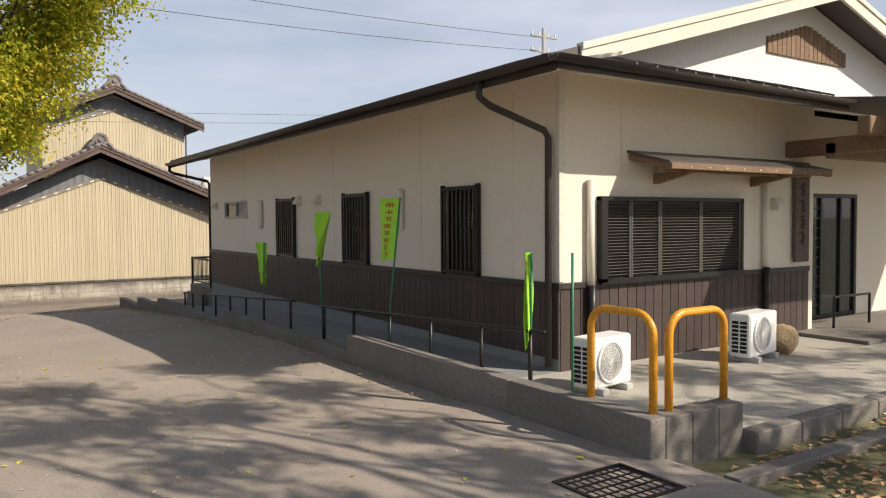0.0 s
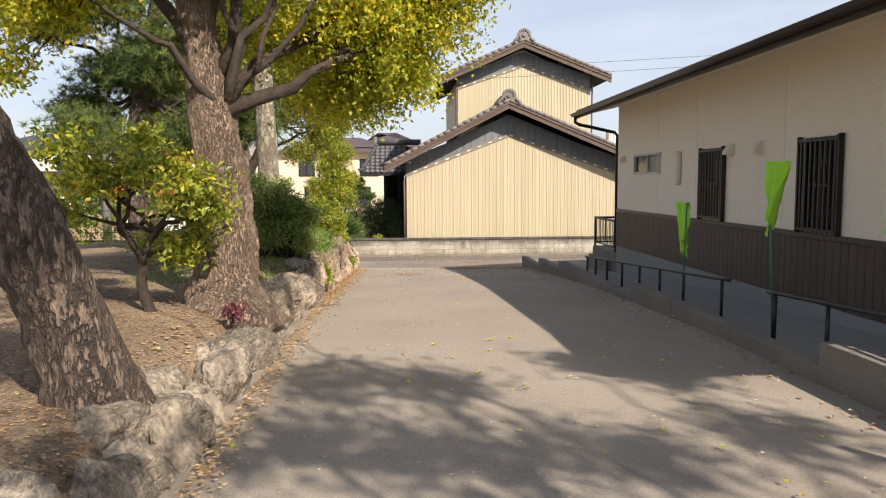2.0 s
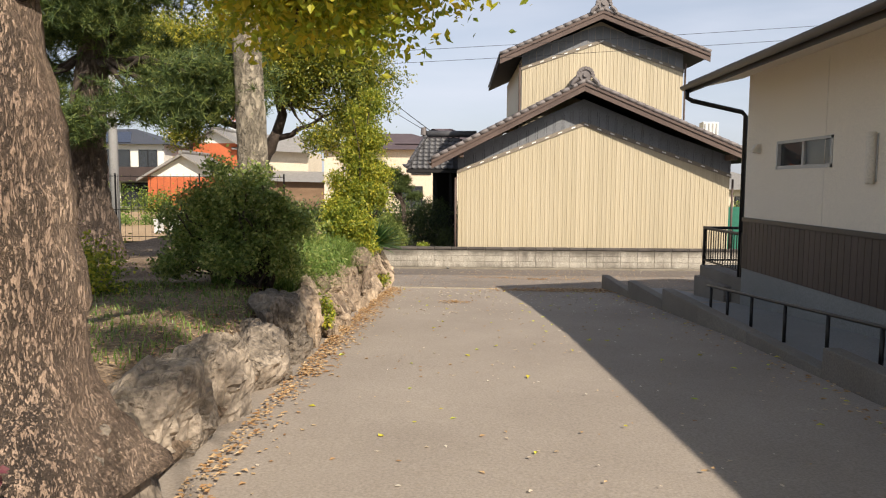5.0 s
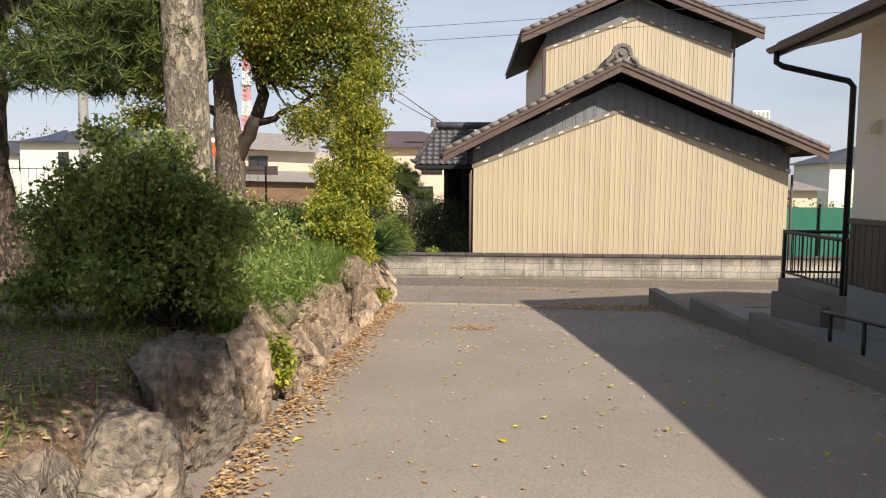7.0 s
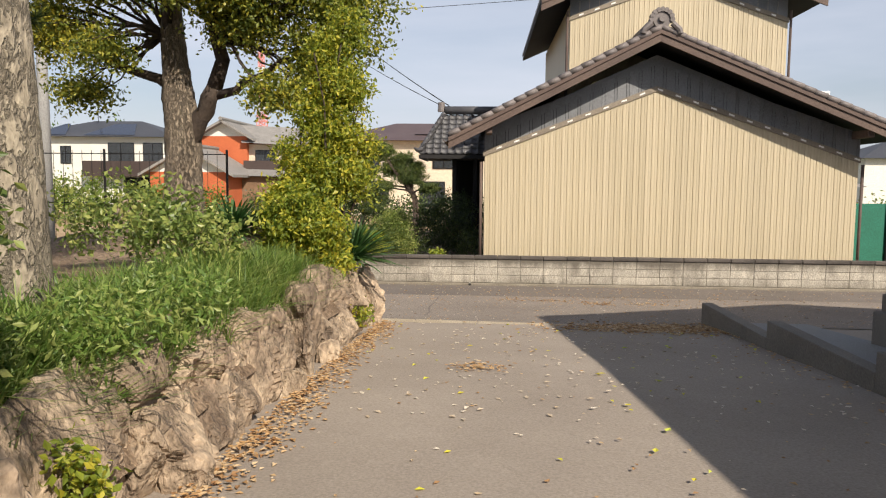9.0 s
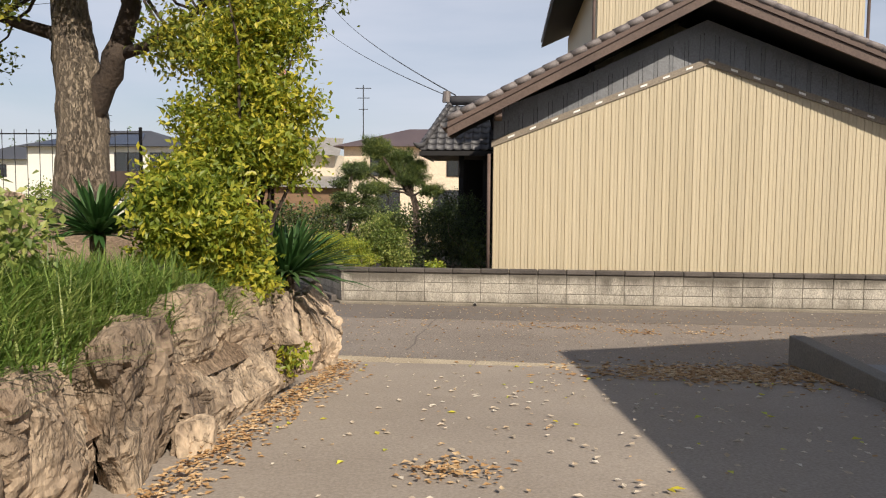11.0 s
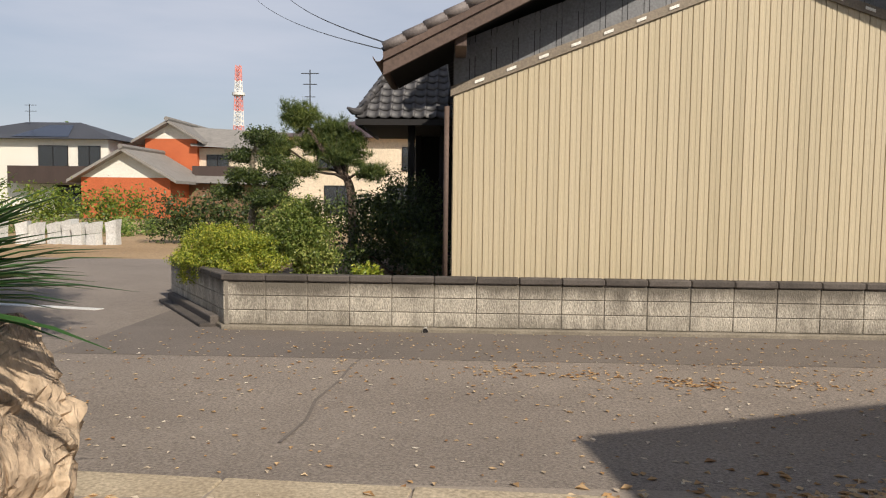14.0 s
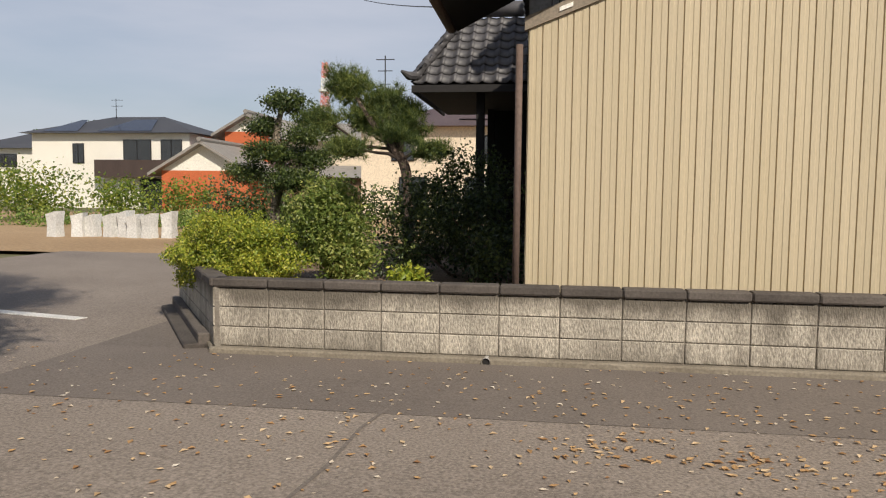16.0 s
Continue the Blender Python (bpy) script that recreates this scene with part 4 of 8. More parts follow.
def plank(x0, x1, z0, za, zb, depth, y, mat, parent, name):
    """A ribbed strip of sheet cladding whose top follows the slope."""
    w = x1 - x0
    prof = [(0.0, 0.014), (0.007, 0.014), (0.010, -0.0), (w * 0.36, 0.0), (w * 0.40, 0.004), (w * 0.60, 0.004), (w * 0.64, 0.0), (w - 0.002, 0.0), (w, 0.014)]
    vs, n = [], len(prof)
    for u, d in prof:
        vs += [(x0 + u, y + d - depth, z0), (x0 + u, y + d - depth, za + (zb - za) * u / w)]
    fs = [(2 * i, 2 * i + 2, 2 * i + 3, 2 * i + 1) for i in range(n - 1)]
    s = Shape().add(vs, fs)
    s.v = [(a - HX0, b - HY, c + 0.9) for a, b, c in s.v]
    return part(name, s, mat, parent, fix=False)


gable_wall = house_part("wall_gable", Shape().prism([(HX0, -0.7), (HX1, -0.7), (HX1, band_z(HX1)), (HAX, HAZ), (HX0, band_z(HX0))], "y", HY - 0.002, HY + 0.018), M_SIDING, "ribbed beige steel siding")
N = 62
pw = 0.1255
for i in range(N):
    a, b = max(HX0, HX0 - 0.0126 + i * pw), min(HX1, HX0 - 0.0126 + (i + 1) * pw)
    plank(a, b, -0.65, band_z(a), band_z(b), 0.024, HY, M_SIDING, gable_wall, "siding_strip")
# grey sheets above the band
upper = house_part("wall_peak", Shape().prism([(HX0, band_z(HX0)), (HAX, HAZ), (HX1, band_z(HX1)), (HX1, band_z(HX1) + 0.5), (HAX, HAZ + 0.75), (HX0, band_z(HX0) + 0.5)], "y", HY + 0.03, HY + 0.06), M_GREYSIDE, "grey ribbed sheet in the gable peak")
for i in range(N // 2):
    a, b = HX0 + i * pw * 2, HX0 + (i + 1) * pw * 2
    for q0, q1 in ((a, (a + b) / 2 + pw / 2), ((a + b) / 2 + pw / 2, b)):
        s = Shape().prism([(q0 + 0.004, band_z(q0)), (q1 - 0.004, band_z(q1)), (q1 - 0.004, band_z(q1) + 0.6), (q0 + 0.004, band_z(q0) + 0.6)], "y", HY + 0.012, HY + 0.03)
        house_part("sheet", s, M_GREYSIDE, parent=upper)
for x0b, x1b in ((HX0 - 0.03, HAX), (HAX, HX1 + 0.03)):
    house_part("band", Shape().prism([(x0b, band_z(x0b) - 0.01), (x1b, band_z(x1b) - 0.01), (x1b, band_z(x1b) + 0.10), (x0b, band_z(x0b) + 0.10)], "y", HY - 0.05, HY + 0.01), M_BAND, "brown drip band with small white vents")
for i in range(21):
    x = HX0 + 0.25 + i * 0.37
    d = 0.382 if x < HAX else -0.345
    house_part("vent", Shape().prism([(x, band_z(x) + 0.028), (x + 0.11, band_z(x) + 0.028 + 0.11 * d), (x + 0.11, band_z(x) + 0.062 + 0.11 * d), (x, band_z(x) + 0.062)], "y", HY - 0.062, HY - 0.048), M_WHITEVENT)
house_part("corner_pipe", Shape().tube([(HX0 - 0.07, HY - 0.06, 1.7), (HX0 - 0.07, HY - 0.06, -0.8)], 0.03, 10), M_BARGE, "brown downpipe", True)
house_part("corner_pipe", Shape().tube([(HX1 + 0.08, HY - 0.04, 1.7), (HX1 + 0.08, HY - 0.04, -0.8)], 0.03, 10), M_BARGE, "", True)


def tiled_slope(x0, z0, x1, z1, y0, y1, cols, rows, name):
    """A tiled roof slope: eave line at (x0, z0), ridge line at (x1, z1), from y0 to y1; each tile curves and laps."""
    s = Shape()
    dx, dz = (x1 - x0) / rows, (z1 - z0) / rows
    ln = math.hypot(dx, dz)
    nx, nz = -dz / ln, dx / ln
    if nz < 0:
        nx, nz = -nx, -nz
    cw = (y1 - y0) / cols
    curve = [0.0, 0.018, 0.045, 0.05, 0.03, 0.005, 0.0]
    for r in range(rows):
        base = []
        for e, lift in ((0, 0.035), (1.04, 0.004)):
            row = []
            for c in range(cols):
                for k in range(6):
                    h = curve[k] + lift
                    row.append((x0 + dx * (r + e) + nx * h, y0 + cw * (c + k / 6), z0 + dz * (r + e) + nz * h))
            base.append(row)
        n = len(base[0])
        low = [(p[0] - nx * 0.03, p[1], p[2] - nz * 0.03) for p in base[0]]
        s.add(base[0] + base[1] + low, [(i, i + 1, n + i + 1, n + i) for i in range(n - 1)] + [(2 * n + i, 2 * n + i + 1, i + 1, i) for i in range(n - 1)])
    return s


def gabled_tile_roof(xl, zl, xa, za, xr, zr, y0, y1, label):
    """Both slopes, the barge boards, verge tiles, ridge with end ornament."""
    for a, b, nm in (((xl, zl), (xa, za), "roof_slope"), ((xr, zr), (xa, za), "roof_slope")):
        y_end = y1
        if a[0] < b[0] and y0 < 29:
            y1 = 29.9
        L = math.hypot(b[0] - a[0], b[1] - a[1])
        s = tiled_slope(a[0], a[1], b[0], b[1], y0, y1, round((y1 - y0) / 0.27), round(L / 0.25), nm)
        ob = house_part(nm, s, M_TILE, label)
        # the deck's underside has the eave shade in its colour
        house_part("deck", Shape().prism([(a[0], a[1] - 0.10), (b[0], b[1] - 0.10), (b[0], b[1] - 0.01), (a[0], a[1] - 0.01)], "y", y0 + 0.05, y1), M_SHADE_BLACK, parent=ob)
        house_part("bargeboard", Shape().prism([(a[0], a[1] - 0.24), (b[0], b[1] - 0.24), (b[0], b[1] - 0.09), (a[0], a[1] - 0.09)], "y", y0 - 0.02, y0 + 0.03), M_BARGE, "aged brown bargeboard", parent=ob)
        house_part("upper_bargeboard", Shape().prism([(a[0], a[1] - 0.09), (b[0], b[1] - 0.09), (b[0], b[1] + 0.0), (a[0], a[1] + 0.0)], "y", y0 - 0.05, y0 + 0.03), M_BARGE, parent=ob)
        n = round(L / 0.25)
        for i in range(n):
            p0 = (a[0] + (b[0] - a[0]) * i / n, a[1] + (b[1] - a[1]) * i / n)
            p1 = (a[0] + (b[0] - a[0]) * (i + 1.06) / n, a[1] + (b[1] - a[1]) * (i + 1.06) / n)
            house_part("verge_tile", Shape().tube([(p0[0], y0 - 0.02, p0[1] + 0.05), (p1[0], y0 - 0.02, p1[1] + 0.035)], 0.06, 8), M_RIDGE, parent=ob, smooth=True)
        y1 = y_end
    for k, (w, h) in enumerate(((0.17, 0.08), (0.14, 0.16), (0.11, 0.24))):
        house_part("ridge_course", Shape().box(xa - w, xa + w, y0 + 0.08, y1 - 0.1, za + 0.02 + k * 0.08, za + 0.02 + h, 0.01), M_RIDGE)
    house_part("ridge_cap", Shape().tube([(xa, y0 + 0.02, za + 0.28), (xa, y1 - 0.05, za + 0.28)], 0.09, 12), M_RIDGE, smooth=True)
    orn = Shape()
    orn.tube([(xa, y0 - 0.06, za + 0.17), (xa, y0 + 0.06, za + 0.17)], 0.17, 16)
    for i in range(9):
        t = math.pi * (i / 8)
        c = (xa + 0.2 * math.cos(t), za + 0.17 + 0.2 * math.sin(t))
        house_part("ornament_curl", Shape().tube([(c[0], y0 - 0.09, c[1]), (c[0], y0 + 0.05, c[1])], 0.05, 8), M_RIDGE)
    for sg in (-1, 1):
        orn.tube([(xa + sg * 0.2, y0 - 0.07, za + 0.10), (xa + sg * 0.34, y0 - 0.07, za - 0.02), (xa + sg * 0.36, y0 - 0.07, za - 0.1)], 0.06, 8)
    orn.tube([(xa, y0 - 0.11, za + 0.19), (xa, y0, za + 0.19)], 0.07, 12)
    house_part("ridge_ornament", orn, M_RIDGE, "curled ridge-end ornament tile")


gabled_tile_roof(0.36, 2.18, 4.55, 4.32, 9.45, 2.28, 28.0, 37.8, "grey roof tiles")
for x in (HX0 + 0.02, HX1 - 0.16):
    house_part("purlin_end", Shape().box(x, x + 0.13, 28.08, HY, band_z(x) + 0.42, band_z(x) + 0.58, 0.01), M_BARGE)
house_part("eave_gutter", gutter((9.5, 28.0, 2.25), (9.5, 37.5, 2.22), 0.06), M_BARGE, "", True)
zq = 2.18 + (1.0 - 0.36) * 2.14 / 4.19
house_part("rear_slope", tiled_slope(1.0, zq, 4.55, 4.32, 29.9, 37.8, 29, 15, "rear_slope"), M_TILE, "grey roof tiles")
house_part("eave_gutter", gutter((0.3, 28.0, 2.14), (0.3, 29.9, 2.12), 0.06), M_BARGE, "", True)
# upper storey
UX0, UX1, UY, UAX, UAZ = 3.02, 7.92, 30.4, 5.4, 5.8
house_part("upper_body", Shape().prism([(UX0, 2.5), (UX1, 2.5), (UX1, 5.3), (UAX, 6.45), (UX0, 5.35)], "y", UY + 0.02, 37.0), M_SIDING, "beige siding of the upper storey")
uw = house_part("upper_gable", Shape().prism([(UX0, 2.6), (UX1, 2.6), (UX1, 4.95), (UAX, UAZ), (UX0, 4.98)], "y", UY - 0.002, UY + 0.018), M_SIDING)


def uband(x):
    return UAZ - abs(x - UAX) * 0.342


N2 = 44
pw2 = (UX1 - UX0) / N2
for i in range(N2):
    a, b = UX0 + i * pw2, UX0 + (i + 1) * pw2
    plank(a, b, 2.65, uband(a), uband(b), 0.024, UY, M_SIDING, uw, "siding_strip")
for i in range(N2 // 2):
    a, b = UX0 + i * pw2 * 2, UX0 + (i + 1) * pw2 * 2
    house_part("sheet", Shape().prism([(a + 0.004, uband(a)), (b - 0.004, uband(b)), (b - 0.004, uband(b) + 0.55), (a + 0.004, uband(a) + 0.55)], "y", UY + 0.012, UY + 0.03), M_GREYSIDE, parent=uw)
for x0b, x1b in ((UX0 - 0.02, UAX), (UAX, UX1 + 0.02)):
    house_part("band", Shape().prism([(x0b, uband(x0b)), (x1b, uband(x1b)), (x1b, uband(x1b) + 0.1), (x0b, uband(x0b) + 0.1)], "y", UY - 0.05, UY + 0.01), M_BAND)
for i in range(13):
    x = UX0 + 0.2 + i * 0.36
    d = 0.342 if x < UAX else -0.342
    house_part("vent", Shape().prism([(x, uband(x) + 0.03), (x + 0.1, uband(x) + 0.03 + 0.1 * d), (x + 0.1, uband(x) + 0.065 + 0.1 * d), (x, uband(x) + 0.065)], "y", UY - 0.062, UY - 0.048), M_WHITEVENT)
gabled_tile_roof(2.32, 5.33, 5.36, 6.66, 8.55, 5.42, 29.85, 37.6, "grey roof tiles")
for x in (UX0 - 0.06, UX1 + 0.06):
    house_part("upper_pipe", Shape().tube([(x, UY - 0.04, 5.2), (x, UY - 0.04, 2.7)], 0.03, 8), M_BARGE)


# ---- block wall round the garden ----
bw = thing("block_wall", "stained concrete block garden wall with a dark coping", "wall", (-1.47, 28.24, -0.9), kind="structure")
BWID, BROW = 0.478, 0.165


def block_run(x, y, ang, n, foot):
    """A run of n blocks a row from (x, y) heading ang; mortar core, three rows, coping, footing."""
    m = Matrix.Translation((x + 1.47, y - 28.24, 0)) @ Matrix.Rotation(ang, 4, "Z")
    core = part("mortar_core", Shape().box(0.0, n * BWID, 0.012, 0.11, 0.05, 0.585), M_MORTAR, bw)
    core.matrix_basis = m
    for i in range(n):
        for r in range(3):
            piece("block", ME_BLOCK, bw, m @ Matrix.Translation((i * BWID, random.uniform(-0.002, 0.002), 0.072 + r * BROW)))
        piece("coping", ME_COPING, bw, m @ Matrix.Translation((i * BWID, random.uniform(-0.002, 0.002), 0.572)))
    f = part("footing", Shape().box(-0.02, n * BWID, -foot, 0.12, -0.3, 0.07, 0.015), M_FOOT, bw)
    f.matrix_basis = m
    return m


s = Shape().box(0.004, BWID - 0.004, 0.0, 0.12, 0.004, BROW - 0.004, 0.006)
ME_BLOCK = mesh_from("block", s.fixed().v, s.f, M_BLOCK)
s = Shape().box(0.003, BWID - 0.003, -0.028, 0.14, 0.0, 0.072, 0.012)
ME_COPING = mesh_from("coping", s.fixed().v, s.f, M_CAP)
block_run(-1.47, 28.24, 0.0, 30, 0.07)
arm = math.atan2(30.6 - 28.24, -3.0 + 1.47)
m_arm = Matrix.Translation((0, 0, 0)) @ Matrix.Rotation(arm, 4, "Z") @ Matrix.Scale(-1, 4, (0, 1, 0))
block_run(-3.02, 30.62, arm + math.pi, 6, 0.03)
block_run(-3.02, 37.1, -math.pi / 2, 13, 0.03)
for k in range(2):
    st = part("plinth_step", Shape().box(0.0, 2.4, -0.10 - 0.12 * (1 - k), 0.0, -0.25, 0.06 + 0.085 * k, 0.012), M_CAP, bw)
    st.matrix_basis = Matrix.Translation((-1.55, 2.38, 0)) @ Matrix.Rotation(arm + math.pi, 4, "Z") @ Matrix.Translation((0.25, 0, 0))
dr = thing("drain_pipe", "short grey drain pipe mouth at the foot of the block wall", "pipe", (0.83, 28.17, -0.86))
part("pipe", Shape().tube([(0, -0.02, 0), (0, 0.08, 0)], 0.035, 12, False), M_GREY_PL, dr)
part("bore", Shape().tube([(0, -0.005, 0), (0, 0.06, 0)], 0.028, 12), M_SHADE_BLACK, dr)
solid("garden_ground", Shape().prism([(-1.36, 28.37), (1.08, 28.37), (1.08, 37.0), (-2.88, 37.0), (-2.88, 30.68)], "z", -1.2, -0.55), M_SOIL, "shaded garden soil behind the block wall", "ground", kind="structure")

# ---- porch of the tiled house ----
porch = thing("house_porch", "tiled hip roof porch on dark posts beside the house", "porch", (-0.64, 32.97, -0.55))
CZ = 2.02 + 0.55
ANX = 1.9


def tile_mesh(w, l):
    s = Shape()
    prof = [(0.0, 0.012), (0.18, 0.0), (0.5, -0.012), (0.7, 0.0), (0.82, 0.03), (0.95, 0.03), (1.05, 0.01)]
    vs = []
    for v, lift in ((0.0, 0.03), (1.12, 0.0)):
        vs += [(u * w, v * l, z + lift) for u, z in prof]
    vs += [(u * w, 0.0, z + 0.006) for u, z in prof]
    n = len(prof)
    s.add(vs, [(i, i + 1, n + i + 1, n + i) for i in range(n - 1)] + [(2 * n + i, 2 * n + i + 1, i + 1, i) for i in range(n - 1)])
    return mesh_from("tile", s.v, s.f, M_TILE, True)


RISE, RUN = 1.12, 1.0
sl = math.hypot(RISE, RUN)
TW, TL = 0.2, sl / 8
me_tile = tile_mesh(TW, TL)
pitch = math.atan2(RISE, RUN)
# roof undersides, ceiling, posts and screen carry the porch shade as near-black colour
front = part("roof_front", Shape().add([(0, 0, CZ - 0.03), (ANX, 0, CZ - 0.03), (ANX, RUN, CZ + RISE - 0.03), (RUN * 0.62, RUN, CZ + RISE - 0.03)], [(0, 1, 2, 3)]), M_SHADE_BLACK, porch)
left = part("roof_left", Shape().add([(0, 0, CZ - 0.03), (RUN * 0.62, RUN, CZ + RISE - 0.03), (RUN * 0.62, 3.2, CZ + RISE - 0.03), (0, 3.2, CZ - 0.03)], [(0, 1, 2, 3)]), M_SHADE_BLACK, porch)
for r in range(8):
    y = RUN * r / 8
    for c in range(int(ANX / TW)):
        x = c * TW
        if x + TW * 0.4 > 0.62 * y:
            piece("tile", me_tile, front, Matrix.Translation((x, y, CZ + RISE * r / 8)) @ Matrix.Rotation(pitch, 4, "X"))
sl2 = math.hypot(RISE, RUN * 0.62)
p2 = math.atan2(RISE, RUN * 0.62)
me_tile2 = tile_mesh(TW, sl2 / 8)
for r in range(8):
    x = RUN * 0.62 * r / 8
    for c in range(16):
        y = 3.2 - c * TW
        if y > RUN * r / 8 + TW * 0.3:
            piece("tile", me_tile2, left, Matrix.Translation((x, y, CZ + RISE * r / 8)) @ Matrix.Rotation(-math.pi / 2, 4, "Z") @ Matrix.Rotation(p2, 4, "X"))
for i in range(9):
    a, b = i / 9, (i + 1.15) / 9
    part("hip_tile", Shape().tube([(RUN * 0.62 * a, RUN * a, CZ + RISE * a + 0.09), (RUN * 0.62 * b, RUN * b, CZ + RISE * b + 0.07)], 0.07, 8), M_TILE, porch, smooth=True)
part("hip_horn", Shape().tube([(0.05, 0.08, CZ + 0.12), (-0.06, -0.1, CZ + 0.10), (-0.14, -0.2, CZ + 0.15)], [0.07, 0.06, 0.02], 8), M_TILE, porch)
part("ridge", Shape().tube([(RUN * 0.62, RUN + 0.0, CZ + RISE + 0.14), (ANX + 0.5, RUN, CZ + RISE + 0.14)], 0.12, 10), M_TILE, porch, smooth=True)
part("ridge_end", Shape().tube([(RUN * 0.62 - 0.1, RUN, CZ + RISE + 0.1), (RUN * 0.62 - 0.1, RUN, CZ + RISE + 0.36)], [0.11, 0.09], 8), M_RIDGE, porch)
part("eave_board", Shape().box(-0.03, ANX, -0.02, 0.02, CZ - 0.12, CZ - 0.02), M_SHADE_BLACK, porch)
part("eave_board", Shape().box(-0.03, 0.01, 0.0, 3.2, CZ - 0.12, CZ - 0.02), M_SHADE_BLACK, porch)
part("porch_ceiling", Shape().box(0.05, ANX, 0.05, 3.2, CZ - 0.10, CZ - 0.06), M_SHADE_BLACK, porch)
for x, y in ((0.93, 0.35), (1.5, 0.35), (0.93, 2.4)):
    part("post", Shape().box(x - 0.06, x + 0.06, y - 0.06, y + 0.06, 0, CZ - 0.06, 0.008), M_SHADE_BLACK, porch)
part("back_screen", Shape().box(0.95, 1.72, 2.6, 2.66, 0, CZ - 0.1), M_SHADE_BLACK, porch)


# ---- plants ----
rng = np.random.default_rng(7)


def leaf_shape(centres, size, up=0.2, long=1.0, fold=0.25):
    """Folded leaf blades at the given places, each turned its own way."""
    n = len(centres)
    d = rng.normal(size=(n, 3))
    d[:, 2] -= 0.25
    d /= np.linalg.norm(d, axis=1, keepdims=True)
    nrm = rng.normal(size=(n, 3)) + np.array([0, 0, up * 3])
    w = np.cross(d, nrm)
    w /= np.linalg.norm(w, axis=1, keepdims=True) + 1e-9
    nn = np.cross(w, d)
    s = size * rng.uniform(0.65, 1.3, (n, 1))
    a = centres
    tip = a + d * s * long
    mid = a + d * s * long * 0.45
    l, r = mid + w * s * 0.28 + nn * s * fold * 0.3, mid - w * s * 0.28 + nn * s * fold * 0.3
    v = np.stack([a, l, tip, r], axis=1).reshape(-1, 3)
    idx = np.arange(n)[:, None] * 4
    f = np.concatenate([idx + np.array([[0, 2, 1]]), idx + np.array([[0, 3, 2]])], axis=0)
    s = Shape()
    s.v, s.f = v.tolist(), f.tolist()
    return s


def in_blobs(blobs, n, hollow=0.5):
    """n places inside ellipsoids, thicker towards the skin, with an uneven outline."""
    vol = np.array([b[3] * b[4] * b[5] for b in blobs]) ** 0.8
    pick = rng.choice(len(blobs), n, p=vol / vol.sum())
    b = np.array(blobs)[pick]
    d = rng.normal(size=(n, 3))
    d /= np.linalg.norm(d, axis=1, keepdims=True)
    r = hollow + (1 - hollow) * rng.random((n, 1)) ** 0.6
    lump = 1 + 0.28 * np.sin(d[:, :1] * 7 + b[:, :1] * 9) * np.cos(d[:, 1:2] * 6 + b[:, 1:2] * 5) + 0.2 * np.sin(d[:, 2:3] * 9 + 1.3)
    return b[:, :3] + d * b[:, 3:6] * r * lump


def clumps(blobs, twigs, per, spread, hollow=0.5):
    """Leaf places gathered into twigs."""
    t = in_blobs(blobs, twigs, hollow)
    return (t[:, None, :] + rng.normal(size=(twigs, per, 3)) * spread).reshape(-1, 3)


def needle_shape(centres, length, per=26, w=0.0035, up=0.4):
    """Pine tufts: thin needles fanning out from each place."""
    n = len(centres)
    c = np.repeat(centres, per, axis=0)
    d = rng.normal(size=(n * per, 3)) + np.array([0, 0, up])
    d /= np.linalg.norm(d, axis=1, keepdims=True)
    o = np.cross(d, rng.normal(size=(n * per, 3)))
    o /= np.linalg.norm(o, axis=1, keepdims=True)
    ln = length * rng.uniform(0.7, 1.2, (n * per, 1))
    v = np.stack([c - o * w, c + o * w, c + d * ln], axis=1).reshape(-1, 3)
    s = Shape()
    s.v, s.f = v.tolist(), np.arange(n * per * 3).reshape(-1, 3).tolist()
    return s


def trunk_shape(pts, rs, n=20, rough=0.05, seed=0.0, step=0.07, furrow=9.0):
    """A trunk along pts with a furrowed, knobbly skin."""
    pts = [Vector(p) for p in pts]
    ps, rr = [], []
    for i in range(len(pts) - 1):
        k = max(2, int((pts[i + 1] - pts[i]).length / step))
        p0, p3 = pts[max(i - 1, 0)], pts[min(i + 2, len(pts) - 1)]
        for j in range(k):
            t = j / k
            a, b = pts[i], pts[i + 1]
            m1, m2 = (b - p0) * 0.5, (p3 - a) * 0.5
            ps.append(a * (2 * t ** 3 - 3 * t ** 2 + 1) + m1 * (t ** 3 - 2 * t ** 2 + t) + b * (3 * t ** 2 - 2 * t ** 3) + m2 * (t ** 3 - t ** 2))
            rr.append(rs[i] + (rs[i + 1] - rs[i]) * t)
    ps.append(pts[-1])
    rr.append(rs[-1])
    s = Shape().tube(ps, rr, n)
    for i, p in enumerate(ps):
        for k in range(n):
            v = Vector(s.v[i * n + k])
            o = v - p
            a = 2 * math.pi * k / n
            q = Vector((math.cos(a) * furrow * 0.35, math.sin(a) * furrow * 0.35, p.z * 1.6 + seed))
            q2 = Vector((v.x * 14, v.y * 14, v.z * 5 + seed))
            g = 1 + rough * 1.6 * noise.noise(q) + rough * (noise.noise(q2) - abs(noise.noise(q2 * 1.7)) * 1.2)
            s.v[i * n + k] = tuple(p + o * g)
    return s


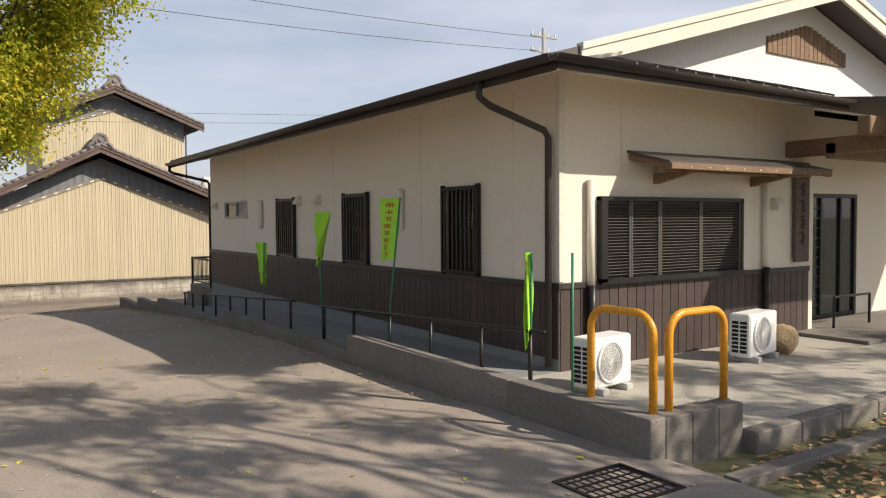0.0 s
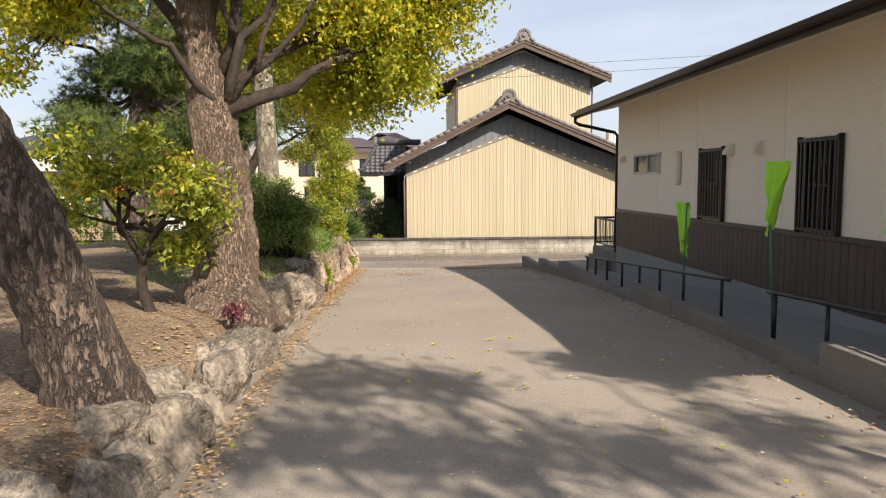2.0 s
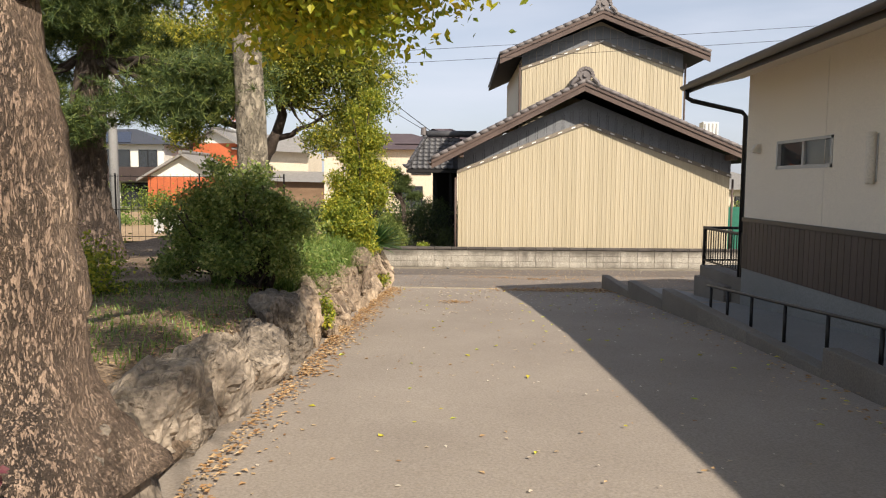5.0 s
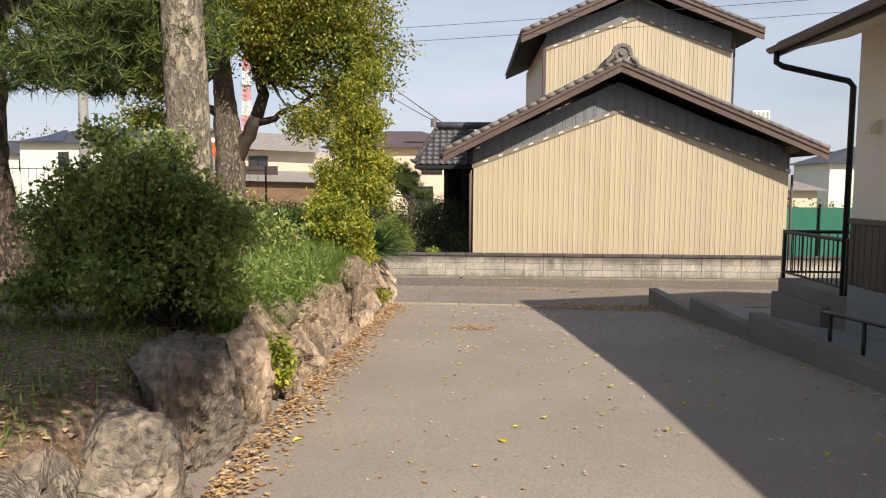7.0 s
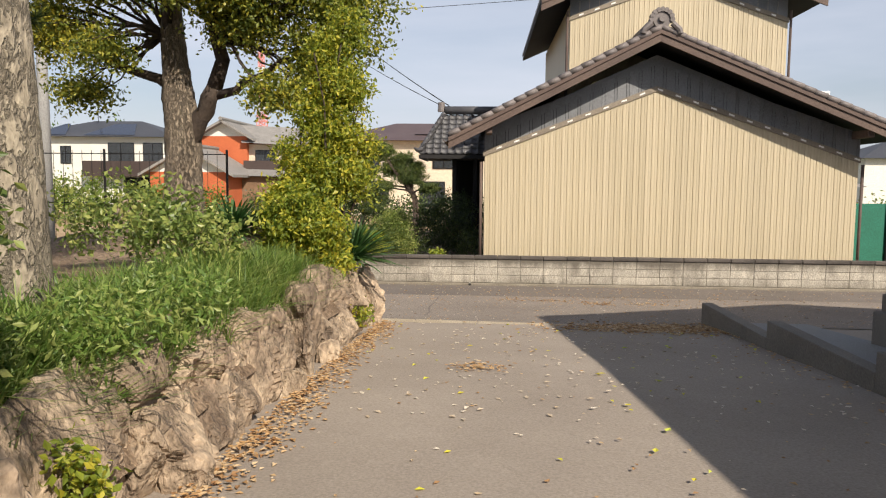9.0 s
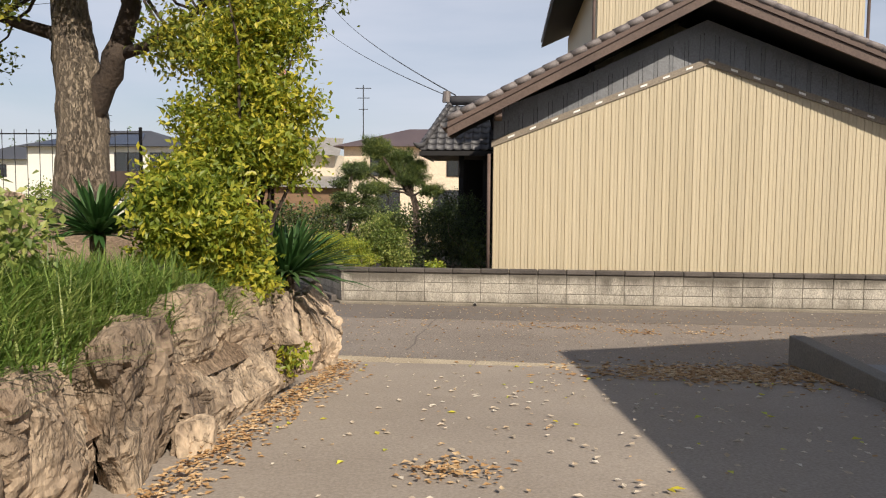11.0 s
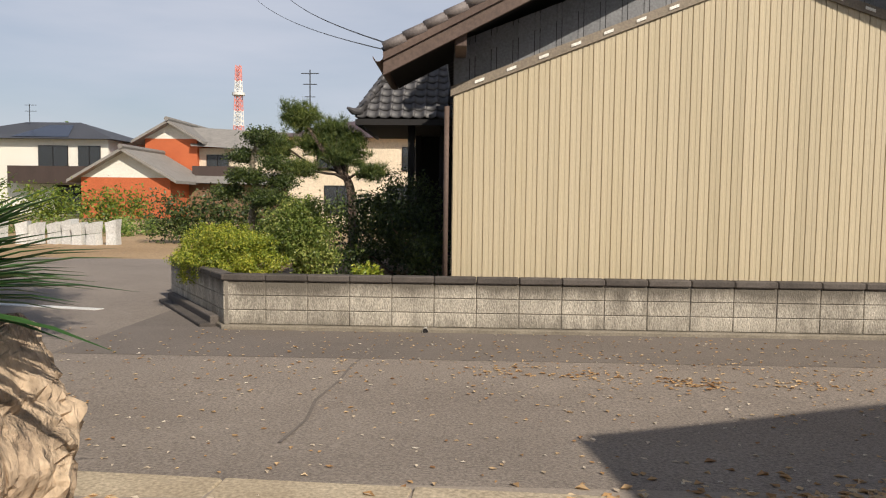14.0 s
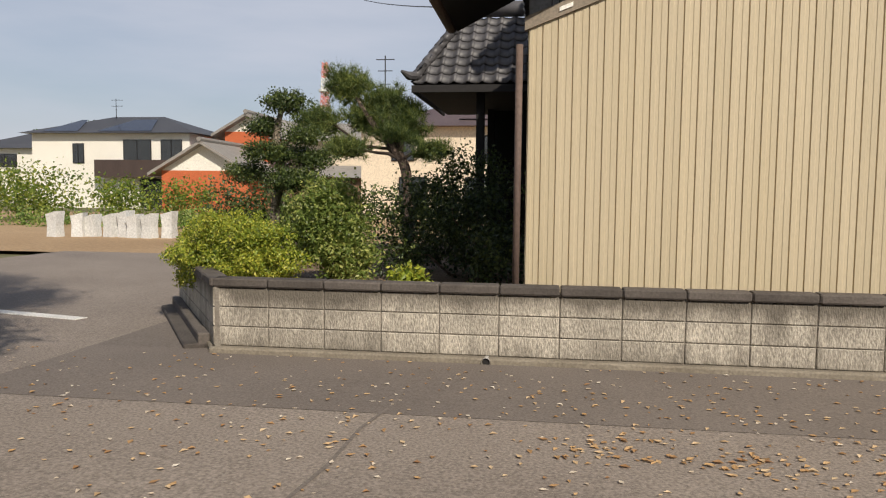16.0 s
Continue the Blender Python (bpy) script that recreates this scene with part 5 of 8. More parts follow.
def limb(a, b, r0, r1, sag=0.0, seed=0):
    """A crooked branch from a to b."""
    a, b = Vector(a), Vector(b)
    pts, rs = [], []
    L = (b - a).length
    for i in range(6):
        t = i / 5
        w = Vector((noise.noise((seed, t * 3, 1)), noise.noise((seed, t * 3, 5)), noise.noise((seed, t * 3, 9)))) * L * 0.16 * math.sin(math.pi * t)
        pts.append(a.lerp(b, t) + w + Vector((0, 0, sag * math.sin(math.pi * t))))
        rs.append(r0 + (r1 - r0) * t)
    return pts, rs


def tree(name, label, category, base, trunk_pts, trunk_rs, bark, limbs, leaf_mat, leaves, rough=0.08, group="", tw=None):
    """A tree of its own: trunk, limbs, crown."""
    o = thing(name, label, category, base, group)
    b = Vector(base)

    def local(s):
        s.v = [(x - b.x, y - b.y, z - b.z) for x, y, z in s.v]
        return s
    part("trunk", local(trunk_shape(trunk_pts, trunk_rs, 22, rough, base[0] * 3)), bark, o, "", True, fix=False)
    for i, (p, q, r0, r1) in enumerate(limbs):
        pts, rs = limb(p, q, r0, r1, 0.05, i + base[1])
        part("limb", local(Shape().tube(pts, rs, 9)), M_BRANCH_SHADE if bark != M_BARK_PALE else bark, o, "", True, fix=False)
    if leaves:
        part("crown", local(leaves), leaf_mat, o, "", False, fix=False)["kind"] = "stuff"
    return o


def twig_limbs(origin, blobs, r0, r1, n=2):
    """Branches from origin into each leaf mass."""
    out = []
    for i, b in enumerate(blobs):
        out.append((origin, (b[0], b[1], b[2]), r0, r1))
        for k in range(n):
            d = Vector(rng.normal(size=3)).normalized()
            out.append(((b[0], b[1], b[2]), (b[0] + d.x * b[3] * 0.8, b[1] + d.y * b[4] * 0.8, b[2] + abs(d.z) * b[5] * 0.7), r1, r1 * 0.3))
    return out


# park ground
sheet("park_ground", steps((-40, -6, 2.0), (-6, -0.46, 0.3)), steps((-12, 4, 1.0), (4, 22.9, 0.3)), pz, M_SOIL, "bare brown park soil with leaf litter behind the rocks", "ground")
def mound_z(x, y):
    """The park rises in a low mound round the big evergreen before it falls to the road."""
    rise = 0.62 * math.exp(-((x + 3.5) / 2.4) ** 2 - ((y - 23.6) / 1.5) ** 2)
    fall = float(np.interp(y, [22.9, 24.6, 26.2], [0.0, -0.12, -1.1]))
    start = 0.62 * math.exp(-((x + 3.5) / 2.4) ** 2 - (0.7 / 1.5) ** 2)
    return pz(x, 22.9) + rise - start + fall


sheet("park_verge", steps((-40, -6, 2.0), (-6, -2.4, 0.3)), steps((22.9, 26.2, 0.3)), mound_z, M_SOIL, "earth mound falling to the road", "ground")
sheet("park_corner", steps((-2.4, -0.9, 0.5)), [22.9, 23.2, 23.9], lambda x, y: pz(x, 22.9) if y < 23 else (gz(23.4) + 0.15 if y < 23.5 else gz(23.9) - 0.05), M_SOIL, "earth bank behind the corner rocks", "ground")

# leaning pine by the kerb rocks
PB = (-1.0, 7.5, 0.36)
pads = [(-2.2, 5.6, 6.6, 1.3, 1.2, 0.5), (-3.6, 6.2, 7.2, 1.2, 1.3, 0.5), (-2.6, 7.2, 7.9, 1.2, 1.1, 0.5), (-1.4, 4.6, 7.0, 1.2, 1.0, 0.45)]
tree("leaning_pine", "leaning old pine with thick cracked grey-brown bark", "tree", PB,
     [(-1.0, 7.55, 0.2), (-1.06, 7.53, 0.5), (-1.17, 7.48, 0.9), (-1.32, 7.4, 1.4), (-1.64, 7.2, 2.3), (-2.1, 6.7, 4.2), (-2.6, 6.3, 6.8)], [0.36, 0.275, 0.24, 0.225, 0.205, 0.18, 0.1], M_BARK_PINE,
     twig_limbs((-2.4, 6.5, 5.6), pads, 0.07, 0.03, 2), L_PINE, needle_shape(in_blobs(pads, 1500, 0.2), 0.16, 18, 0.005), 0.11)

# camphor with yellow-green crown
cb = [(0.55, 11.3, 3.15, 0.75, 0.9, 0.5), (1.15, 11.2, 3.7, 0.75, 0.9, 0.7), (1.5, 10.8, 4.2, 0.6, 0.6, 0.45), (-0.2, 11.0, 4.5, 1.0, 1.0, 0.6), (1.7, 10.4, 4.7, 0.7, 0.8, 0.5),
      (-1.6, 10.2, 4.2, 0.9, 0.9, 0.5), (-2.6, 10.6, 3.9, 0.8, 0.8, 0.45), (0.1, 11.9, 2.75, 0.55, 0.6, 0.35), (0.35, 11.6, 2.6, 0.6, 0.6, 0.32), (0.85, 11.3, 2.85, 0.5, 0.6, 0.35), (0.2, 10.0, 5.4, 1.4, 1.4, 0.7), (-0.6, 12.2, 3.5, 0.7, 0.7, 0.5),
      (-0.3, 9.3, 4.6, 0.6, 0.6, 0.4), (-1.3, 9.4, 4.6, 0.8, 0.7, 0.45), (-2.5, 10.3, 3.3, 0.6, 0.5, 0.32), (-1.9, 9.9, 3.6, 0.5, 0.5, 0.3), (-3.2, 10.6, 3.7, 0.7, 0.6, 0.4), (-2.9, 10.5, 2.8, 0.35, 0.35, 0.2), (0.6, 10.7, 3.5, 0.6, 0.5, 0.3), (-0.3, 10.9, 3.3, 0.45, 0.4, 0.22)]
fork = (-1.0, 10.5, 2.5)
crotch = (-0.82, 10.42, 2.35)
tl = [(crotch, (0.55, 10.9, 3.05), 0.085, 0.03), (crotch, (-0.25, 10.2, 3.6), 0.055, 0.02), (crotch, (-0.55, 10.0, 3.9), 0.05, 0.018), (crotch, (0.15, 10.4, 3.5), 0.045, 0.015), ((0.1, 10.7, 2.85), (1.2, 10.9, 3.25), 0.035, 0.012),
      ((-0.25, 10.2, 3.6), (0.6, 10.0, 4.5), 0.025, 0.008), ((-0.5, 10.3, 2.7), (-0.1, 10.5, 4.2), 0.03, 0.01), (crotch, (-1.9, 9.9, 3.3), 0.045, 0.015),
      (fork, (-0.2, 10.8, 3.05), 0.08, 0.055), ((-0.2, 10.8, 3.05), (1.1, 11.2, 3.8), 0.055, 0.02), ((-0.2, 10.8, 3.1), (0.5, 11.5, 3.0), 0.06, 0.02), (fork, (-0.6, 10.6, 4.3), 0.09, 0.04), (fork, (-1.8, 10.3, 3.9), 0.09, 0.04),
      (fork, (-0.3, 10.0, 4.6), 0.07, 0.03), ((0.3, 11.0, 3.4), (0.9, 11.8, 4.3), 0.05, 0.02), ((-1.7, 10.3, 4.0), (-2.6, 10.6, 4.0), 0.05, 0.02), (fork, (-0.5, 11.3, 3.5), 0.08, 0.03)]
for i in range(46):
    b = cb[i % len(cb)]
    d = Vector(rng.normal(size=3)).normalized()
    src = ((0.2, 11.0, 3.3), (-0.6, 10.6, 4.2), (-1.7, 10.3, 4.0))[0 if b[0] > 0.3 else (1 if b[0] > -1.2 else 2)]
    tl.append((src, (b[0] + d.x * b[3] * 0.8, b[1] + d.y * b[4] * 0.8, b[2] + d.z * b[5] * 0.6), 0.022, 0.006))
tree("camphor_tree", "old camphor tree, shaggy reddish bark and yellow-green crown", "tree", (-0.95, 10.5, 0.42),
     [(-0.88, 10.5, 0.2), (-0.9, 10.5, 0.48), (-0.9, 10.5, 0.75), (-0.88, 10.5, 1.2), (-0.9, 10.5, 1.7), (-0.98, 10.5, 2.3), (-1.06, 10.5, 2.9), (-1.16, 10.55, 3.7), (-1.2, 10.6, 4.9)], [0.62, 0.44, 0.33, 0.275, 0.25, 0.235, 0.19, 0.14, 0.05], M_BARK,
     tl, L_YELLOW, leaf_shape(clumps(cb, 9800, 15, 0.075, 0.2), 0.058), 0.12)

# dark pine further in
pb = [(-2.5, 17.5, 2.95, 0.8, 0.7, 0.35), (-3.5, 18.2, 3.3, 0.8, 0.7, 0.35), (-1.9, 17.0, 3.0, 0.6, 0.6, 0.3), (-4.6, 18.0, 3.7, 0.9, 0.8, 0.4), (-5.4, 18.6, 3.2, 0.8, 0.7, 0.35), (-2.4, 17.1, 2.5, 0.7, 0.6, 0.3), (-1.7, 16.9, 2.65, 0.5, 0.5, 0.28), (-3.2, 17.3, 2.55, 0.7, 0.6, 0.3), (-3.2, 17.6, 4.3, 1.0, 0.9, 0.45), (-4.4, 17.0, 4.9, 1.1, 1.0, 0.45),
      (-2.6, 18.2, 5.4, 1.1, 1.0, 0.5), (-5.0, 17.4, 2.7, 0.8, 0.8, 0.4), (-4.2, 17.2, 2.3, 0.7, 0.6, 0.35), (-3.9, 17.4, 3.9, 0.9, 0.8, 0.5), (-5.6, 17.4, 4.6, 0.9, 0.9, 0.4), (-3.6, 18.4, 6.3, 1.2, 1.0, 0.5)]
tree("pine_tree", "dark green pine with drooping needle pads", "tree", (-4.1, 18.0, 0.42),
     [(-4.1, 18.0, 0.25), (-4.15, 18.0, 0.7), (-4.25, 17.95, 1.7), (-4.1, 17.9, 3.2), (-3.7, 17.8, 5.0), (-3.5, 18.0, 6.4)], [0.42, 0.31, 0.27, 0.22, 0.16, 0.06], M_BARK_PINE,
     twig_limbs((-4.05, 17.9, 3.3), pb, 0.055, 0.02, 3), L_PINE, needle_shape(in_blobs(pb, 10500, 0.05), 0.14, 20, 0.0055), 0.1)

# pale trunk
tb = [(-1.7, 16.8, 5.6, 1.3, 1.2, 0.7), (-0.8, 16.2, 6.2, 1.0, 1.0, 0.6), (-2.6, 17.2, 6.4, 1.0, 1.0, 0.6)]
tree("pale_tree", "tall tree with smooth pale trunk", "tree", (-1.5, 16.65, 0.4), [(-1.48, 16.65, 0.2), (-1.48, 16.65, 0.6), (-1.5, 16.65, 1.6), (-1.55, 16.65, 3.0), (-1.6, 16.7, 5.2)], [0.3, 0.22, 0.19, 0.18, 0.12], M_BARK_PALE,
     twig_limbs((-1.58, 16.7, 4.2), tb, 0.06, 0.02, 2), L_GREEN, leaf_shape(clumps(tb, 1200, 14, 0.1, 0.35), 0.07), 0.05)

# round-headed tree near the road end
EX, EY = -3.45, 23.8
eb = [(0.4, -0.3, 4.6, 1.5, 1.3, 0.8), (1.7, -0.5, 4.4, 1.1, 1.0, 0.8), (2.5, -0.6, 3.7, 0.75, 0.8, 0.75), (2.2, -0.4, 2.9, 0.6, 0.6, 0.45), (1.2, -0.3, 3.5, 0.75, 0.7, 0.4), (-1.2, -0.3, 4.4, 1.1, 1.0, 0.6), (-2.0, 0.0, 3.5, 0.8, 0.8, 0.45),
      (0.6, 0.2, 5.8, 1.8, 1.5, 0.8), (2.3, -0.2, 5.3, 1.0, 1.0, 0.7), (-0.9, -0.5, 3.1, 0.55, 0.5, 0.3), (0.7, -0.8, 3.9, 0.8, 0.6, 0.35), (-2.6, 0.4, 4.8, 1.1, 1.0, 0.7), (1.7, -0.9, 2.45, 0.5, 0.5, 0.3), (-1.6, 0.2, 2.6, 0.5, 0.5, 0.28)]
eb = [(EX + b[0], EY + b[1], *b[2:]) for b in eb]
e_limbs = [((EX + 0.06, EY, 1.75), (EX + 0.55, EY - 0.1, 2.6), 0.15, 0.12), ((EX + 0.55, EY - 0.1, 2.6), (EX + 0.75, EY - 0.1, 4.6), 0.12, 0.05), ((EX + 0.55, EY - 0.1, 2.5), (EX + 1.9, EY - 0.4, 3.0), 0.07, 0.025),
           ((EX - 0.1, EY, 2.6), (EX - 1.6, EY, 3.3), 0.09, 0.03), ((EX, EY, 3.0), (EX - 0.4, EY - 0.2, 4.8), 0.11, 0.04)]
for i in range(60):
    b = eb[i % len(eb)]
    d = Vector(rng.normal(size=3)).normalized()
    src = ((EX + 0.65, EY - 0.1, 3.4), (EX - 0.2, EY, 3.4))[0 if b[0] > EX + 0.3 else 1]
    e_limbs.append((src, (b[0] + d.x * b[3] * 0.8, b[1] + d.y * b[4] * 0.8, b[2] + d.z * b[5] * 0.6), 0.028, 0.007))
tree("evergreen_tree", "broadleaf evergreen with a forked brown trunk and golden outer leaves", "tree", (EX, EY, 0.55),
     [(EX, EY, 0.1), (EX, EY, 0.6), (EX + 0.02, EY, 1.2), (EX + 0.02, EY, 1.9), (EX - 0.06, EY, 2.8), (EX - 0.12, EY, 4.0), (EX - 0.1, EY, 5.2)], [0.5, 0.34, 0.28, 0.27, 0.21, 0.14, 0.05], M_BARK_GREY,
     e_limbs, L_EVER, leaf_shape(clumps(eb, 10500, 14, 0.085, 0.1), 0.068), 0.09)

# shrubs
def shrub(name, label, at, blobs, mat, twigs, per, spread, size, stems=5, hollow=0.4, long=1.0, stem_mat=None, group="", top=0.6):
    o = thing(name, label, "shrub", at, group)
    for i in range(stems):
        b = blobs[i % len(blobs)]
        d = Vector(rng.normal(size=3)) * 0.35
        pts, rs = limb((rng.normal() * 0.04, rng.normal() * 0.04, -0.05), (b[0] - at[0] + d.x * b[3], b[1] - at[1] + d.y * b[4], b[2] - at[2] + (d.z + top - 0.6) * b[5]), 0.022, 0.008, 0.0, i + at[0])
        part("stem", Shape().tube(pts, rs, 7), stem_mat or M_BARK, o, "", True, fix=False)
    lf = leaf_shape(clumps(blobs, twigs, per, spread, hollow), size, 0.25, long)
    lf.v = [(x - at[0], y - at[1], z - at[2]) for x, y, z in lf.v]
    part("foliage", lf, mat, o, "", False, fix=False)["kind"] = "stuff"
    return o


sb_blobs = [(-0.98, 9.55, 1.62, 0.34, 0.3, 0.2), (-0.82, 9.65, 1.42, 0.22, 0.24, 0.13), (-1.3, 9.6, 1.8, 0.3, 0.28, 0.14), (-1.75, 9.5, 1.7, 0.34, 0.3, 0.16), (-2.1, 9.8, 1.95, 0.3, 0.3, 0.16), (-1.55, 10.1, 2.05, 0.22, 0.24, 0.12), (-1.15, 10.0, 1.05, 0.24, 0.22, 0.14), (-2.2, 9.7, 1.4, 0.3, 0.28, 0.14), (-1.0, 10.0, 1.3, 0.16, 0.2, 0.12)]
GS = Vector((-1.47, 9.92, 0.42))
gs_limbs = []
for i, b in enumerate(sb_blobs):
    src = ((-1.5, 9.9, 0.95), (-1.36, 9.86, 1.2), (-1.68, 9.84, 1.25))[i % 3]
    gs_limbs.append((src, (b[0], b[1], b[2]), 0.024, 0.009))
    for k in range(3):
        d = Vector(rng.normal(size=3)).normalized()
        gs_limbs.append(((b[0], b[1], b[2]), (b[0] + d.x * b[3], b[1] + d.y * b[4], b[2] + abs(d.z) * b[5]), 0.008, 0.003))
gs_limbs += [((-1.5, 9.9, 0.9), (-1.36, 9.86, 1.2), 0.034, 0.026), ((-1.5, 9.9, 0.9), (-1.68, 9.84, 1.25), 0.034, 0.026)]
tree("garden_shrub", "crooked small tree with tufts of yellow-green leaves", "tree", tuple(GS), [(-1.45, 9.92, 0.3), (-1.47, 9.92, 0.5), (-1.52, 9.9, 0.72), (-1.5, 9.9, 0.98)], [0.075, 0.055, 0.048, 0.04], M_BRANCH_SHADE, gs_limbs, L_SHRUB,
     leaf_shape(clumps(sb_blobs, 520, 14, 0.05, 0.1), 0.056, 0.25, 1.15), 0.06)
db = [(-1.25, 15.0, 1.02, 0.38, 0.38, 0.3), (-1.66, 15.1, 0.98, 0.3, 0.34, 0.24), (-0.82, 14.9, 1.0, 0.28, 0.34, 0.24), (-1.1, 14.8, 1.46, 0.3, 0.3, 0.16), (-1.55, 15.0, 1.36, 0.24, 0.28, 0.16), (-0.78, 14.8, 1.32, 0.2, 0.24, 0.13), (-1.85, 14.9, 0.7, 0.24, 0.28, 0.13), (-1.2, 14.6, 0.78, 0.32, 0.24, 0.13), (-0.7, 14.9, 0.7, 0.18, 0.26, 0.13), (-1.95, 15.1, 1.15, 0.14, 0.2, 0.12), (-0.56, 14.9, 1.15, 0.14, 0.2, 0.12), (-1.35, 14.9, 1.66, 0.16, 0.2, 0.1), (-0.95, 14.9, 1.6, 0.12, 0.16, 0.09)]
shrub("dark_bush", "dense dark green bush of small glossy leaves behind the rocks", (-0.95, 15.0, 0.44), db, L_DARK, 1900, 15, 0.048, 0.043, 20, 0.3, stem_mat=M_BRANCH_SHADE)
shrub("low_bush", "low spreading bush with small pale leaves", (-2.5, 14.2, 0.44), [(-2.4, 14.1, 0.66, 0.4, 0.4, 0.2), (-2.8, 14.5, 0.75, 0.45, 0.45, 0.26)], L_SHRUB, 260, 14, 0.07, 0.05, 6, 0.4)
shrub("tall_shrub", "tall glossy shrub with yellowing leaves at the wall corner", (-0.85, 21.75, 0.15),
      [(-0.78, 21.7, 1.35, 0.5, 0.45, 0.3), (-1.1, 21.8, 1.2, 0.36, 0.4, 0.28), (-0.5, 21.7, 1.25, 0.24, 0.3, 0.22), (-0.72, 21.8, 1.8, 0.38, 0.4, 0.3), (-0.95, 21.75, 2.1, 0.28, 0.3, 0.28), (-0.62, 21.85, 2.35, 0.3, 0.34, 0.3), (-0.85, 21.8, 2.75, 0.26, 0.3, 0.3), (-0.6, 21.9, 3.1, 0.22, 0.26, 0.28), (-1.25, 21.7, 1.6, 0.18, 0.22, 0.16), (-0.32, 21.8, 1.65, 0.14, 0.2, 0.14)],
      L_SHRUB, 1900, 15, 0.06, 0.05, 18, 0.15, 1.2, M_BRANCH_SHADE)
shrub("broad_shrub", "broad shrub with rosettes of light green leaves", (-0.95, 21.25, 0.2),
      [(-0.98, 21.1, 0.78, 0.44, 0.4, 0.34), (-0.78, 21.25, 0.55, 0.27, 0.3, 0.24), (-1.18, 21.3, 0.75, 0.28, 0.3, 0.28), (-0.62, 21.2, 0.32, 0.2, 0.2, 0.12), (-1.15, 21.3, 1.05, 0.3, 0.3, 0.18)], L_SHRUB, 1300, 16, 0.045, 0.052, 12, 0.3, 1.25, M_BRANCH_SHADE)
shrub("bank_shrub", "small shrub on the bank", (-1.5, 19.2, 0.3), [(-1.5, 19.2, 0.8, 0.5, 0.6, 0.3), (-1.9, 19.8, 0.85, 0.5, 0.6, 0.35), (-2.6, 20.2, 0.9, 0.6, 0.6, 0.4)], L_DARK, 300, 14, 0.07, 0.065, 6)
shrub("bank_weeds", "low light green weeds on the bank above the rocks", (-1.0, 17.2, 0.35), [(-0.95 + 0.25 * math.sin(i * 2.3), 15.9 + i * 0.42, pz(-0.95, 15.9 + i * 0.42) + 0.14, 0.36, 0.36, 0.13) for i in range(5)], L_GRASS, 560, 12, 0.05, 0.034, 9, 0.1, 1.6)
shrub("rock_plant", "small weed growing from a rock joint", (-0.36, 21.4, -0.42), [(-0.34, 21.4, -0.28, 0.12, 0.16, 0.13)], L_SHRUB, 45, 12, 0.035, 0.05, 4)
shrub("rock_plant", "small weed growing from a rock joint", (-0.42, 15.3, 0.05), [(-0.38, 15.3, 0.16, 0.08, 0.12, 0.16)], L_SHRUB, 40, 12, 0.03, 0.045, 4)
shrub("red_plant", "small plant with dark red leaves by the rocks", (-0.66, 9.75, 0.42), [(-0.66, 9.75, 0.49, 0.08, 0.1, 0.04)], L_RED, 26, 10, 0.03, 0.045, 3)


def blades(name, label, at, n, region, h, w, mat, lean=0.5, category="plant"):
    """Long narrow blades that arch over, rooted over a region."""
    x0, x1, y0, y1 = region
    rx, ry = rng.uniform(x0, x1, n), rng.uniform(y0, y1, n)
    ang = rng.uniform(0, 2 * math.pi, n)
    hh = h * rng.uniform(0.5, 1.2, n)
    ln = lean * rng.uniform(0.2, 1.2, n)
    vs, fs = [], []
    for i in range(n):
        z = pz(rx[i], ry[i]) - 0.02
        dx, dy = math.cos(ang[i]), math.sin(ang[i])
        k = len(vs)
        for t, ww in ((0, 1.0), (0.5, 0.85), (1.0, 0.0)):
            cx, cy = rx[i] + dx * ln[i] * hh[i] * t * t, ry[i] + dy * ln[i] * hh[i] * t * t
            cz = z + hh[i] * (t - 0.35 * ln[i] * t * t)
            vs.append((cx - dy * w * ww - at[0], cy + dx * w * ww - at[1], cz - at[2]))
            if ww:
                vs.append((cx + dy * w * ww - at[0], cy - dx * w * ww - at[1], cz - at[2]))
        fs += [(k, k + 1, k + 3, k + 2), (k + 2, k + 3, k + 4)]
    s = Shape()
    s.v, s.f = vs, fs
    ob = part(name, s, mat, None, "", False, fix=False)
    ob.location = at
    return tagged(ob, label, category, kind="stuff")


blades("bank_grass", "tufts of long green grass on the bank", (-0.9, 18, 0.3), 13000, (-1.6, -0.6, 15.2, 20.9), 0.40, 0.006, L_GRASS, 1.25, "grass")
blades("shade_grass", "thin dull grass in the shade", (-1.2, 13, 0.4), 3000, (-2.4, -0.75, 11.6, 15.2), 0.09, 0.005, L_GRASS, 0.8, "grass")
blades("weed_tufts", "sparse weeds on the bare soil", (-1.2, 7, 0.4), 500, (-4, -0.6, 5, 11), 0.06, 0.004, L_GRASS, 0.9, "grass")


